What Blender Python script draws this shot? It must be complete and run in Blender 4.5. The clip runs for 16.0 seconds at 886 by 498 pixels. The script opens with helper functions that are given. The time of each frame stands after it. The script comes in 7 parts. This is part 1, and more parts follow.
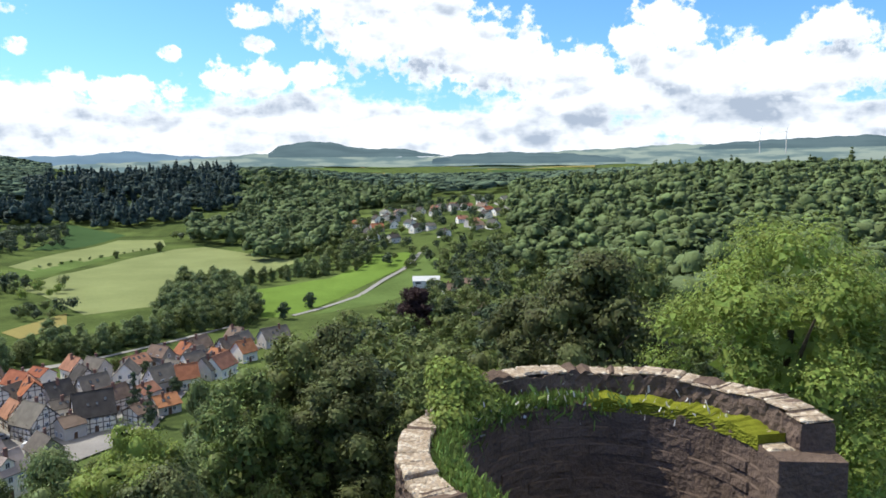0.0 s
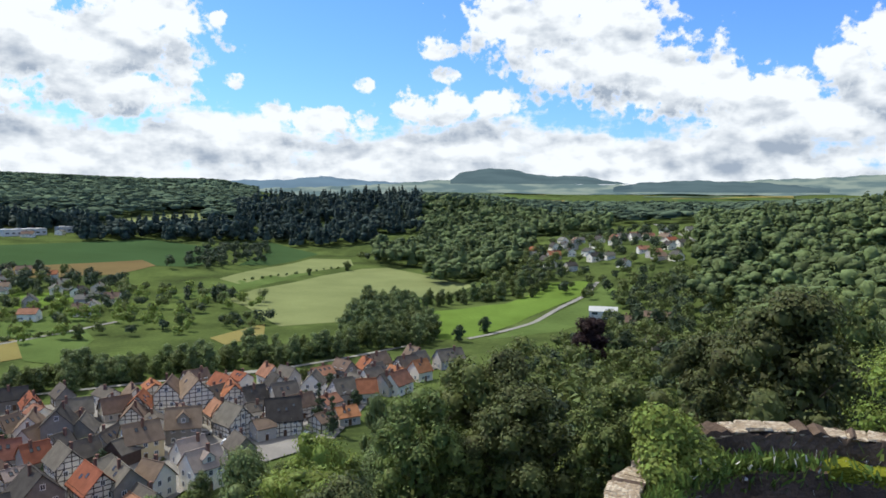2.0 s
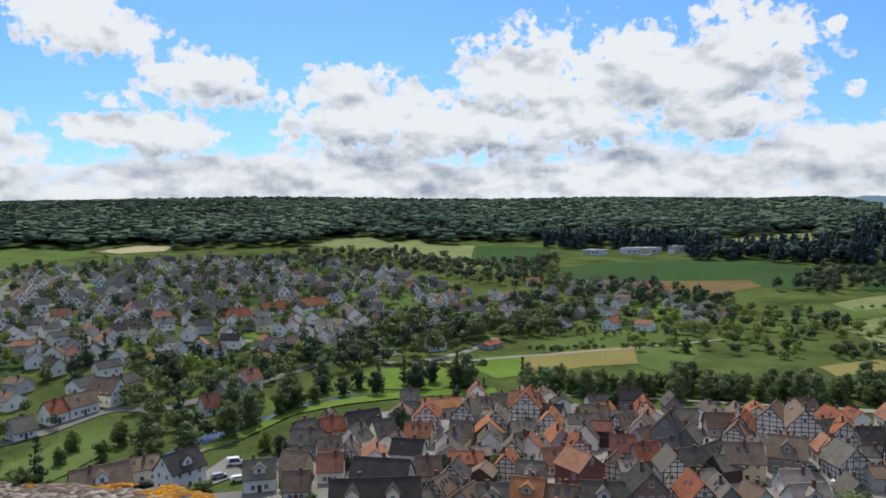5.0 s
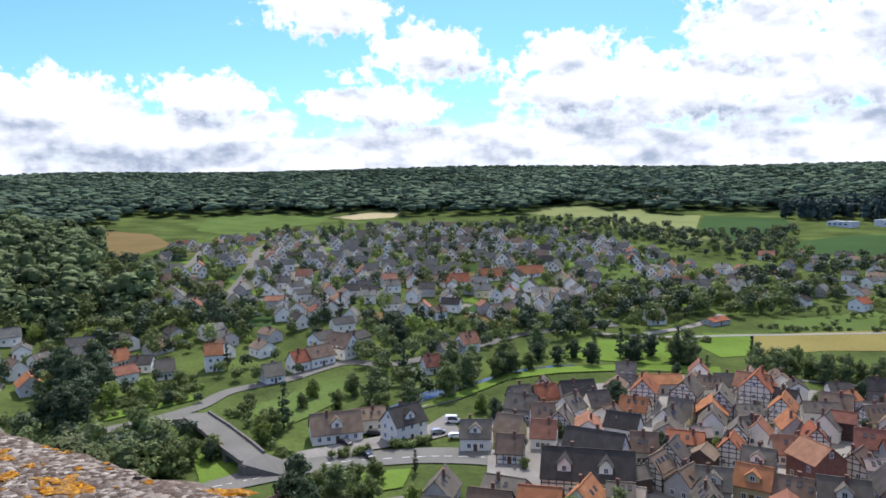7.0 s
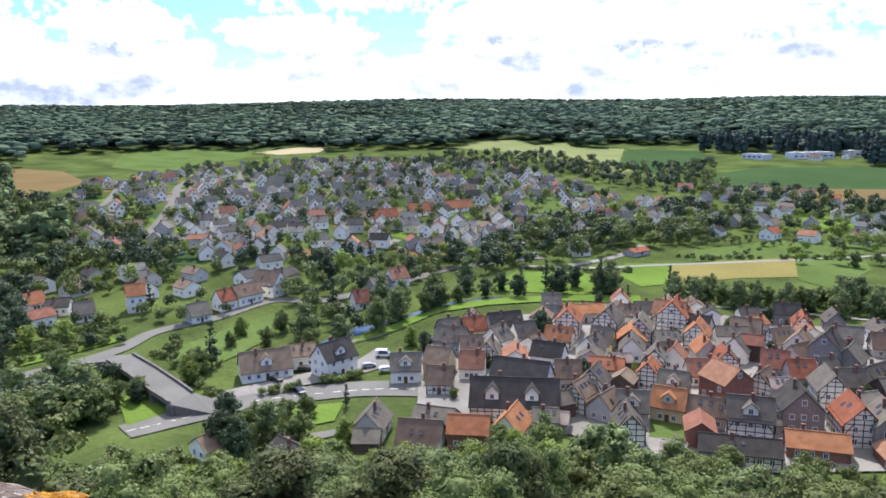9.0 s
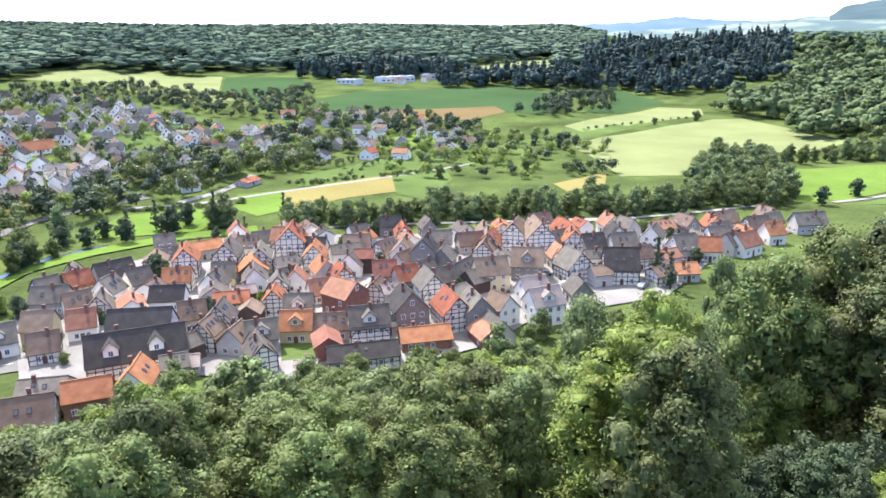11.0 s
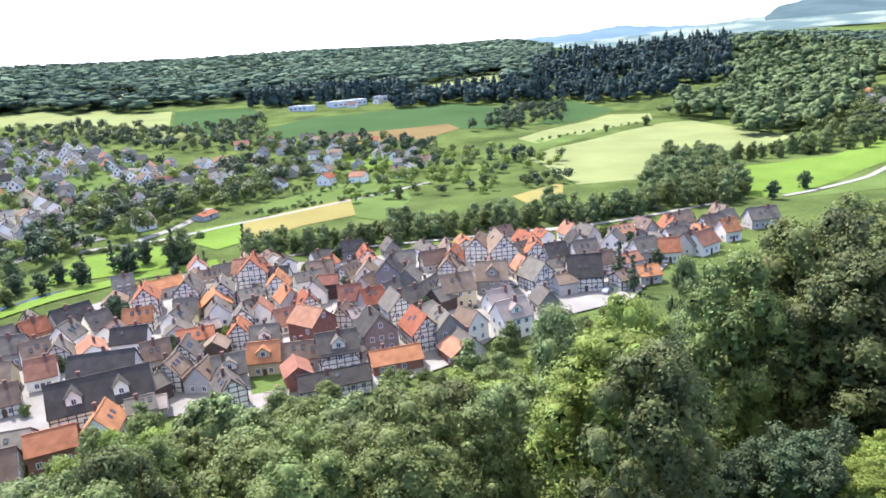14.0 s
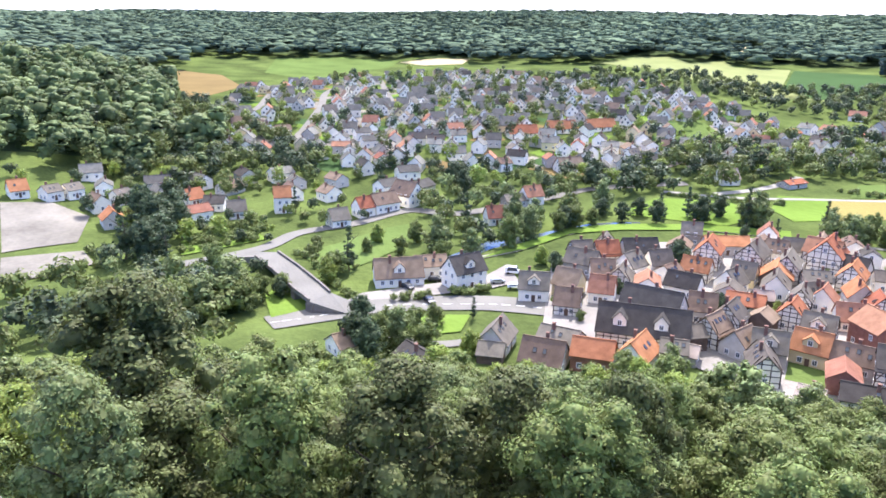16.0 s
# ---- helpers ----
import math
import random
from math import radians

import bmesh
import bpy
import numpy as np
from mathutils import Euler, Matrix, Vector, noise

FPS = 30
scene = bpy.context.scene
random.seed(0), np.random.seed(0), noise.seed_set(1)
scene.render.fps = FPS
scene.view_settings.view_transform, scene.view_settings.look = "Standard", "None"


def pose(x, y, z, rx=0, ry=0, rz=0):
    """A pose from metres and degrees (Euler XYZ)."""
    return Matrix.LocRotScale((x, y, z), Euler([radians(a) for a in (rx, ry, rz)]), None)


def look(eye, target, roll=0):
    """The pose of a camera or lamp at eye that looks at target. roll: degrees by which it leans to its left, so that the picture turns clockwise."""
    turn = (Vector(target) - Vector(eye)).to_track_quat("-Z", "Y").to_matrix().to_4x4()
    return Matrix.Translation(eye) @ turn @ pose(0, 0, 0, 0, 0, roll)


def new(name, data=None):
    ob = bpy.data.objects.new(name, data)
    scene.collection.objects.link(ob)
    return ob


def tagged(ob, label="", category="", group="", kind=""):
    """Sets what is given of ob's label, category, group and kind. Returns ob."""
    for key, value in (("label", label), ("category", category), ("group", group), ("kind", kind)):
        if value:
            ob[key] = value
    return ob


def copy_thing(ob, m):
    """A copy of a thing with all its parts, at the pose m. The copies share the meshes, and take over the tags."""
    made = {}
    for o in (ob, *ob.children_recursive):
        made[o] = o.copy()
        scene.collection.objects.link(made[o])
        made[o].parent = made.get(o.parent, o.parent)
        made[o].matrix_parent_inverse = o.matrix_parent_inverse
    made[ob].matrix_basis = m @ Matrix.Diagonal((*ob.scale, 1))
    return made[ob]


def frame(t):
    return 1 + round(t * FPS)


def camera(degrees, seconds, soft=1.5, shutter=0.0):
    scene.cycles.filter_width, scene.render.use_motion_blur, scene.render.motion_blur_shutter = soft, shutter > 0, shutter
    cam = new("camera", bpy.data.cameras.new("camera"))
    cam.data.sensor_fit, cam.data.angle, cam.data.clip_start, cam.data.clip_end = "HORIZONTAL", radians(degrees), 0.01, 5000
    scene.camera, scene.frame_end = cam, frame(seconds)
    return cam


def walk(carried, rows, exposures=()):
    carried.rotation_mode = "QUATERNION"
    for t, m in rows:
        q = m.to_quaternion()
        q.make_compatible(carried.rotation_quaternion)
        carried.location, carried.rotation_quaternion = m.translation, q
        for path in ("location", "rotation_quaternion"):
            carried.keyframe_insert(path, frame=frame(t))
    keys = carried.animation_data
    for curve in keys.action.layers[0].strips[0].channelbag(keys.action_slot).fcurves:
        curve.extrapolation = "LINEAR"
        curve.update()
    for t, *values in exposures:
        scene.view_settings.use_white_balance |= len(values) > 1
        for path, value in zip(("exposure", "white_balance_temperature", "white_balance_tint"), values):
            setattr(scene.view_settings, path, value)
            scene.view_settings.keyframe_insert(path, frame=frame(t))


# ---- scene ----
cam = camera(62.41, 16.0, soft=1.65)
PATH = [
    (0.0, pose(0.10, -0.18, 70.00, 83.67, 0.56, -10.08)),
    (0.5, pose(0.07, -0.12, 70.00, 84.65, -0.46, -6.86)),
    (1.0, pose(0.03, -0.06, 70.00, 86.06, -0.15, -2.36)),
    (1.5, pose(0.00, 0.00, 70.00, 85.81, -0.50, 0.04)),
    (2.0, pose(-0.05, 0.06, 70.00, 85.79, -0.33, 3.82)),
    (2.5, pose(-0.10, 0.12, 70.00, 86.57, -0.03, 11.51)),
    (3.0, pose(-0.09, 0.10, 70.00, 86.49, -0.38, 19.98)),
    (3.5, pose(-0.08, 0.08, 70.00, 86.72, -0.33, 26.06)),
    (4.0, pose(-0.04, -0.01, 70.00, 87.29, 0.31, 35.59)),
    (4.5, pose(0.01, -0.11, 70.00, 87.30, 0.63, 43.24)),
    (5.0, pose(0.05, -0.20, 70.00, 87.61, 0.93, 48.88)),
    (5.2, pose(0.01, -0.15, 70.00, 87.65, 1.24, 51.63)),
    (7.3, pose(-0.40, 0.38, 70.00, 84.50, 0.76, 66.92)),
    (7.5, pose(-0.40, 0.39, 70.00, 83.76, 0.59, 67.09)),
    (8.0, pose(-0.42, 0.41, 70.01, 82.68, 0.07, 65.62)),
    (8.2, pose(-0.42, 0.42, 70.01, 82.08, -0.13, 64.40)),
    (10.3, pose(-1.12, 1.12, 70.05, 75.68, 2.46, 46.25)),
    (10.5, pose(-1.12, 1.12, 70.05, 75.05, 1.45, 41.79)),
    (11.0, pose(-1.13, 1.13, 70.05, 74.18, 1.07, 30.03)),
    (11.5, pose(-1.14, 1.14, 70.05, 74.84, 2.33, 22.33)),
    (12.0, pose(-1.15, 1.15, 70.05, 75.54, 3.74, 16.72)),
    (12.5, pose(-1.15, 1.15, 70.05, 76.13, 4.45, 14.14)),
    (13.0, pose(-1.15, 1.15, 70.05, 76.30, 5.00, 13.97)),
    (13.5, pose(-1.15, 1.15, 70.05, 76.44, 5.51, 17.80)),
    (14.0, pose(-1.15, 1.15, 70.05, 75.46, 4.36, 26.18)),
    (14.5, pose(-1.15, 1.15, 70.05, 74.35, 3.48, 33.72)),
    (15.0, pose(-1.16, 1.16, 70.05, 73.85, 2.17, 44.42)),
    (15.5, pose(-1.17, 1.17, 70.05, 73.79, 1.30, 56.42)),
    (16.0, pose(-1.17, 1.17, 70.05, 73.76, -0.27, 71.25)),
]
walk(cam, PATH, exposures=[(0.0, 0.22, 6250, 8), (0.8, -0.12, 6250, 7), (1.5, -0.08, 6250, 7), (5.0, -0.32, 6250, 8), (7.3, 0.18, 6050, 13), (8.2, 0.28, 6050, 13), (10.3, 1.16, 6000, 15), (11.0, 1.32, 6000, 15), (13.0, 1.24, 5970, 14), (16.0, 1.44, 6050, 19)])

# ---- light ----
SUN_LEFT, SUN_UP = 60.0, 52.0            # degrees left of +y, degrees above the horizon
world = bpy.data.worlds.new("world")
scene.world = world
world.use_nodes = True
wn, wl = world.node_tree.nodes, world.node_tree.links
wn.clear()


def wnode(kind, **props):
    n = wn.new(kind)
    for k, v in props.items():
        n.inputs[k].default_value = v
    return n


sky = wn.new("ShaderNodeTexSky")
sky.sky_type, sky.sun_disc = "NISHITA", False
sky.sun_elevation, sky.sun_rotation = radians(SUN_UP), radians(-SUN_LEFT)
sky.air_density, sky.dust_density, sky.ozone_density = 1.0, 0.5, 3.0

# cumulus clouds: degrees left, degrees up, half width, half height
CLOUDS = []
CLOUDS.append((42.4, 10.5, 5.3, 3.8))
CLOUDS.append((34.1, 10.5, 6.2, 3.3))
CLOUDS.append((26.7, 11.1, 5.3, 3.8))
CLOUDS.append((55.1, 8.1, 5.8, 3.3))
CLOUDS.append((48.0, 7.0, 6.6, 2.7))
CLOUDS.append((39.2, 7.4, 8.0, 2.4))
CLOUDS.append((28.0, 7.3, 5.3, 1.8))
CLOUDS.append((19.7, 8.4, 0.9, 0.5))
CLOUDS.append((20.7, 12.6, 0.6, 0.6))
CLOUDS.append((9.9, 8.3, 0.8, 0.6))
CLOUDS.append((4.3, 11.1, 1.7, 0.8))
CLOUDS.append((3.6, 9.2, 1.1, 0.6))
CLOUDS.append((4.5, 6.5, 2.9, 1.4))
CLOUDS.append((-0.0, 6.9, 2.2, 1.1))
CLOUDS.append((13.7, 5.7, 4.0, 1.1))
CLOUDS.append((-3.1, 13.0, 5.3, 3.3))
CLOUDS.append((-8.7, 12.5, 4.0, 2.7))
CLOUDS.append((-13.4, 8.2, 4.9, 2.7))
CLOUDS.append((-4.9, 9.7, 4.0, 1.6))
CLOUDS.append((-26.3, 10.8, 2.2, 1.2))
CLOUDS.append((-24.5, 9.1, 2.0, 1.6))
CLOUDS.append((-27.9, 7.0, 4.9, 2.0))
CLOUDS.append((-21.4, 5.7, 7.1, 1.6))
CLOUDS.append((3.8, 6.7, 2.9, 1.2))
CLOUDS.append((74.5, 13.6, 4.9, 2.1))
CLOUDS.append((66.7, 10.5, 4.7, 2.0))
CLOUDS.append((73.7, 6.8, 2.7, 1.0))
CLOUDS.append((55.9, 9.7, 2.7, 2.0))
CLOUDS.append((69.6, 6.4, 4.0, 1.8))
CLOUDS.append((72.5, 8.8, 2.0, 0.6))
CLOUDS.append((94.2, 6.2, 6.6, 2.4))
CLOUDS.append((83.3, 7.1, 4.4, 1.8))
CLOUDS.append((66.6, 10.3, 4.4, 1.8))
CLOUDS.append((72.7, 6.6, 3.5, 1.2))
CLOUDS.append((89.5, 4.5, 11.1, 1.6))
CLOUDS.append((99.9, 5.5, 7.1, 3.1))
CLOUDS.append((-27.5, 9.8, 2.2, 2.0))
CLOUDS.append((-37.8, 9.2, 2.0, 1.6))
CLOUDS.append((-33.3, 6.4, 10.6, 2.4))
CLOUDS.append((-8.7, 10.1, 6.6, 3.1))
CLOUDS.append((-19.4, 7.4, 5.3, 1.8))


def wmath(op, a, b=None, c=None, clamp=False):
    n = wn.new("ShaderNodeMath")
    n.operation, n.use_clamp = op, clamp
    for i, v in enumerate((a, b, c)):
        if v is None:
            continue
        if isinstance(v, (int, float)):
            n.inputs[i].default_value = v
        else:
            wl.new(v, n.inputs[i])
    return n.outputs[0]


co = wn.new("ShaderNodeTexCoord")
xyz = wn.new("ShaderNodeSeparateXYZ")
wl.new(co.outputs["Generated"], xyz.inputs[0])
left = wmath("MULTIPLY", wmath("ARCTAN2", wmath("MULTIPLY", xyz.outputs[0], -1.0), xyz.outputs[1]), 57.2958)
up = wmath("MULTIPLY", wmath("ARCSINE", xyz.outputs[2]), 57.2958)
place = wn.new("ShaderNodeCombineXYZ")
wl.new(left, place.inputs[0])
wl.new(up, place.inputs[1])
# billows: the place is shifted by noise, so that edges are lumpy
bill = wnode("ShaderNodeTexNoise", Scale=0.5, Detail=6.0, Roughness=0.62)
wl.new(place.outputs[0], bill.inputs["Vector"])
curd = wnode("ShaderNodeTexNoise", Scale=1.5, Detail=3.0, Roughness=0.5)
wl.new(place.outputs[0], curd.inputs["Vector"])
lump = wmath("MULTIPLY_ADD", wmath("SUBTRACT", curd.outputs["Fac"], 0.5), 0.35, wmath("SUBTRACT", bill.outputs["Fac"], 0.5))


def bodies(rise):
    """How deep inside the cumulus a place that many degrees higher lies."""
    body = None
    for l0, e0, rx, ry in CLOUDS:
        sub = wn.new("ShaderNodeVectorMath")
        sub.operation = "MULTIPLY_ADD"
        sub.inputs[1].default_value = (1 / rx, 1 / ry, 0)
        sub.inputs[2].default_value = (-l0 / rx, (rise - e0) / ry, 0)
        wl.new(place.outputs[0], sub.inputs[0])
        ln = wn.new("ShaderNodeVectorMath")
        ln.operation = "LENGTH"
        wl.new(sub.outputs[0], ln.inputs[0])
        inside_it = wmath("MINIMUM", wmath("SUBTRACT", 1.0, ln.outputs["Value"]), min(1.0, ry * (0.35 if ry > 0.9 else 0.2)))
        body = inside_it if body is None else wmath("MAXIMUM", body, inside_it)
    return body


body, body_above = bodies(0.0), bodies(1.5)
# a broken layer that thickens towards the horizon
flat = wn.new("ShaderNodeVectorMath")
flat.operation = "MULTIPLY"
flat.inputs[1].default_value = (0.10, 0.30, 0)
wl.new(place.outputs[0], flat.inputs[0])
layer = wnode("ShaderNodeTexNoise", Scale=1.0, Detail=6.0, Roughness=0.55)
wl.new(flat.outputs[0], layer.inputs["Vector"])
low = wmath("MULTIPLY_ADD", up, -0.235, 1.5)
# unseen overhead cloud added above the view to whiten the fill light
low = wmath("MINIMUM", wmath("MAXIMUM", low, wmath("MULTIPLY_ADD", up, 0.032, -1.15)), 0.6)
cover = wmath("ADD", low, wmath("MULTIPLY", wmath("SUBTRACT", layer.outputs["Fac"], 0.5), 2.6))
both = wmath("MAXIMUM", wmath("MULTIPLY_ADD", lump, 2.6, wmath("ADD", body, 0.16)), wmath("MULTIPLY_ADD", lump, 1.0, cover))
amount = wn.new("ShaderNodeMapRange")
amount.interpolation_type = "SMOOTHSTEP"
amount.inputs["From Min"].default_value, amount.inputs["From Max"].default_value = 0.0, 0.36
wl.new(both, amount.inputs["Value"])
# relief: where the cloud is thicker a little higher up, this part lies in its shade
def higher(scale_x, scale_y, lift, detail, rough):
    pair = []
    for k in (0.0, lift):
        mv = wn.new("ShaderNodeVectorMath")
        mv.operation = "MULTIPLY_ADD"
        mv.inputs[1].default_value, mv.inputs[2].default_value = (scale_x, scale_y, 0), (3.1 - k * 0.5 * scale_x, 7.7 + k * scale_y, 0)
        wl.new(place.outputs[0], mv.inputs[0])
        tx = wnode("ShaderNodeTexNoise", Scale=1.0, Detail=detail, Roughness=rough)
        wl.new(mv.outputs[0], tx.inputs["Vector"])
        pair.append(tx.outputs["Fac"])
    return wmath("SUBTRACT", pair[1], pair[0])


relief = wmath("ADD", wmath("MULTIPLY", higher(0.20, 0.40, 1.8, 4.0, 0.5), 2.0), wmath("MULTIPLY", higher(0.6, 0.9, 0.7, 3.0, 0.5), 1.3))
under = wmath("MULTIPLY", wmath("SUBTRACT", wmath("MAXIMUM", body_above, -0.2), wmath("MAXIMUM", body, -0.2)), 0.9)
relief = wmath("ADD", relief, under)
deep = wmath("MULTIPLY", wmath("ADD", relief, 0.20, clamp=True), wmath("MULTIPLY", wmath("SUBTRACT", both, 0.05), 1.8, clamp=True))
tone = wn.new("ShaderNodeMix")
tone.data_type = "RGBA"
tone.inputs["A"].default_value, tone.inputs["B"].default_value = (1.06, 1.07, 1.09, 1), (0.42, 0.48, 0.58, 1)
wl.new(deep, tone.inputs["Factor"])
blue = wn.new("ShaderNodeMix")
blue.data_type, blue.blend_type = "RGBA", "MULTIPLY"
blue.inputs["Factor"].default_value = 1.0
blue.inputs["B"].default_value = (0.088, 0.130, 0.215, 1)
wl.new(sky.outputs[0], blue.inputs["A"])
air = wn.new("ShaderNodeMix")
air.data_type = "RGBA"
wl.new(amount.outputs[0], air.inputs["Factor"])
wl.new(blue.outputs["Result"], air.inputs["A"])
wl.new(tone.outputs["Result"], air.inputs["B"])
back = wnode("ShaderNodeBackground", Strength=1.0)
outw = wn.new("ShaderNodeOutputWorld")
wl.new(air.outputs["Result"], back.inputs[0])
wl.new(back.outputs[0], outw.inputs[0])

sun = new("sun", bpy.data.lights.new("sun", "SUN"))
sun.data.energy, sun.data.angle, sun.data.color = 5.3, radians(0.6), (1.0, 0.95, 0.86)
s_dir = Vector((-math.sin(radians(SUN_LEFT)) * math.cos(radians(SUN_UP)), math.cos(radians(SUN_LEFT)) * math.cos(radians(SUN_UP)), math.sin(radians(SUN_UP))))
sun.matrix_world = look(s_dir * 500, (0, 0, 0))

# ---- materials ----
def material(name, base, rough=0.85, vary=0.25, scale=1.0, bump=0.3, metal=0.0, tint=None, per_object=0.0, per_island=0.0, fine=8.0, translucent=0.0):
    """Two scales of noise over a base colour, bump, and a shift of value from object to object."""
    m = bpy.data.materials.new(name)
    m.use_nodes = True
    n, l = m.node_tree.nodes, m.node_tree.links
    p = n["Principled BSDF"]
    p.inputs["Roughness"].default_value, p.inputs["Metallic"].default_value = rough, metal
    p.inputs["Specular IOR Level"].default_value = 0.5 if rough < 0.5 else (0.12 if translucent else 0.0)
    co = n.new("ShaderNodeTexCoord")
    big, small = n.new("ShaderNodeTexNoise"), n.new("ShaderNodeTexNoise")
    for t, s in ((big, scale), (small, scale * fine)):
        t.inputs["Scale"].default_value, t.inputs["Detail"].default_value = s, 5
        l.new(co.outputs["Object"], t.inputs["Vector"])
    mix = n.new("ShaderNodeMix")
    mix.data_type = "RGBA"
    a = [c * (1 - vary) for c in base]
    b = [min(1, c * (1 + vary)) for c in (tint or base)]
    mix.inputs["A"].default_value, mix.inputs["B"].default_value = (*a, 1), (*b, 1)
    add = n.new("ShaderNodeMath")
    add.operation = "MULTIPLY_ADD"
    l.new(small.outputs["Fac"], add.inputs[0])
    add.inputs[1].default_value = 0.5
    half = n.new("ShaderNodeMath")
    half.operation = "MULTIPLY_ADD"
    half.inputs[1].default_value, half.inputs[2].default_value = 1.6, -0.55
    l.new(big.outputs["Fac"], half.inputs[0])
    l.new(half.outputs[0], add.inputs[2])
    l.new(add.outputs[0], mix.inputs["Factor"])
    colour = mix.outputs["Result"]
    for amount, src in ((per_island, "island"), (per_object, "object")):
        if not amount:
            continue
        src = n.new("ShaderNodeNewGeometry").outputs["Random Per Island"] if src == "island" else n.new("ShaderNodeObjectInfo").outputs["Random"]
        hsv = n.new("ShaderNodeHueSaturation")
        val = n.new("ShaderNodeMapRange")
        val.inputs["To Min"].default_value, val.inputs["To Max"].default_value = 1 - amount, 1 + amount
        l.new(src, val.inputs["Value"])
        l.new(val.outputs[0], hsv.inputs["Value"])
        hue = n.new("ShaderNodeMapRange")
        hue.inputs["To Min"].default_value, hue.inputs["To Max"].default_value = 0.5 - amount * 0.06, 0.5 + amount * 0.05
        l.new(src, hue.inputs["Value"])
        l.new(hue.outputs[0], hsv.inputs["Hue"])
        l.new(colour, hsv.inputs["Color"])
        colour = hsv.outputs[0]
    l.new(colour, p.inputs["Base Color"])
    if bump:
        bm_ = n.new("ShaderNodeBump")
        bm_.inputs["Strength"].default_value = bump
        bm_.inputs["Distance"].default_value = 0.05 / scale
        l.new(small.outputs["Fac"], bm_.inputs["Height"])
        l.new(bm_.outputs[0], p.inputs["Normal"])
    if translucent:
        tr, ms = n.new("ShaderNodeBsdfTranslucent"), n.new("ShaderNodeMixShader")
        l.new(colour, tr.inputs["Color"])
        ms.inputs[0].default_value = translucent
        l.new(p.outputs[0], ms.inputs[1])
        l.new(tr.outputs[0], ms.inputs[2])
        l.new(ms.outputs[0], n["Material Output"].inputs["Surface"])
    return m


def pebbled(name, dark, pale, patch, cells=55.0, blotch=4.0, bump=1.0):
    """Rough surface of small stones or crust: a colour for every cell, larger blotches over it."""
    m = bpy.data.materials.new(name)
    m.use_nodes = True
    n, l = m.node_tree.nodes, m.node_tree.links
    p = n["Principled BSDF"]
    p.inputs["Roughness"].default_value, p.inputs["Specular IOR Level"].default_value = 0.95, 0.0
    co, warp, add = n.new("ShaderNodeTexCoord"), n.new("ShaderNodeTexNoise"), n.new("ShaderNodeVectorMath")
    warp.inputs["Scale"].default_value = cells * 0.6
    add.operation = "MULTIPLY_ADD"
    add.inputs[1].default_value = (0.5 / cells,) * 3
    l.new(co.outputs["Object"], warp.inputs["Vector"])
    l.new(warp.outputs["Color"], add.inputs[0])
    l.new(co.outputs["Object"], add.inputs[2])
    cell, big, small = n.new("ShaderNodeTexVoronoi"), n.new("ShaderNodeTexNoise"), n.new("ShaderNodeTexNoise")
    cell.inputs["Scale"].default_value, big.inputs["Scale"].default_value, small.inputs["Scale"].default_value = cells, blotch, cells * 3
    big.inputs["Detail"].default_value = 6
    for t in (cell, big, small):
        l.new(add.outputs[0], t.inputs["Vector"])
    grey = n.new("ShaderNodeSeparateColor")
    l.new(cell.outputs["Color"], grey.inputs[0])
    power = n.new("ShaderNodeMath")
    power.operation, power.inputs[1].default_value = "POWER", 2.2
    l.new(grey.outputs[0], power.inputs[0])
    a, b = n.new("ShaderNodeMix"), n.new("ShaderNodeMix")
    for x in (a, b):
        x.data_type = "RGBA"
    a.inputs["A"].default_value, a.inputs["B"].default_value = (*dark, 1), (*pale, 1)
    l.new(power.outputs[0], a.inputs["Factor"])
    fac = n.new("ShaderNodeMapRange")
    fac.inputs["From Min"].default_value, fac.inputs["From Max"].default_value, fac.inputs["To Max"].default_value = 0.42, 0.68, 0.75
    l.new(big.outputs["Fac"], fac.inputs["Value"])
    l.new(fac.outputs[0], b.inputs["Factor"])
    l.new(a.outputs["Result"], b.inputs["A"])
    b.inputs["B"].default_value = (*patch, 1)
    l.new(b.outputs["Result"], p.inputs["Base Color"])
    height = n.new("ShaderNodeMath")
    height.operation, height.inputs[1].default_value = "MULTIPLY_ADD", 0.6
    l.new(small.outputs["Fac"], height.inputs[0])
    l.new(cell.outputs["Distance"], height.inputs[2])
    bp = n.new("ShaderNodeBump")
    bp.inputs["Strength"].default_value, bp.inputs["Distance"].default_value = bump, 0.6 / cells
    bp.invert = True
    l.new(height.outputs[0], bp.inputs["Height"])
    l.new(bp.outputs[0], p.inputs["Normal"])
    return m


M = {}
M["meadow"] = material("meadow", (0.056, 0.076, 0.030), vary=0.5, scale=0.035, fine=16, tint=(0.074, 0.098, 0.028))
M["grass_bright"] = material("bright_grass", (0.108, 0.165, 0.032), vary=0.24, scale=0.03, fine=14)
M["lawn"] = material("mown_lawn", (0.120, 0.160, 0.046), vary=0.3, scale=0.12, fine=14, tint=(0.15, 0.17, 0.05))
M["grass_mid"] = material("mid_grass", (0.086, 0.122, 0.036), vary=0.28, scale=0.03, fine=14)
M["grain"] = material("unripe_grain", (0.172, 0.192, 0.078), vary=0.18, scale=0.03, fine=14)
M["crop"] = material("dark_crop", (0.046, 0.080, 0.031), vary=0.2, scale=0.015, fine=40)
M["straw"] = material("dry_grass", (0.20, 0.17, 0.06), vary=0.2, scale=0.02, fine=30)
M["soil"] = material("bare_field", (0.15, 0.11, 0.05), vary=0.2, scale=0.02, fine=30)
M["stubble"] = material("pale_stubble", (0.34, 0.29, 0.17), vary=0.15, scale=0.02, fine=30)
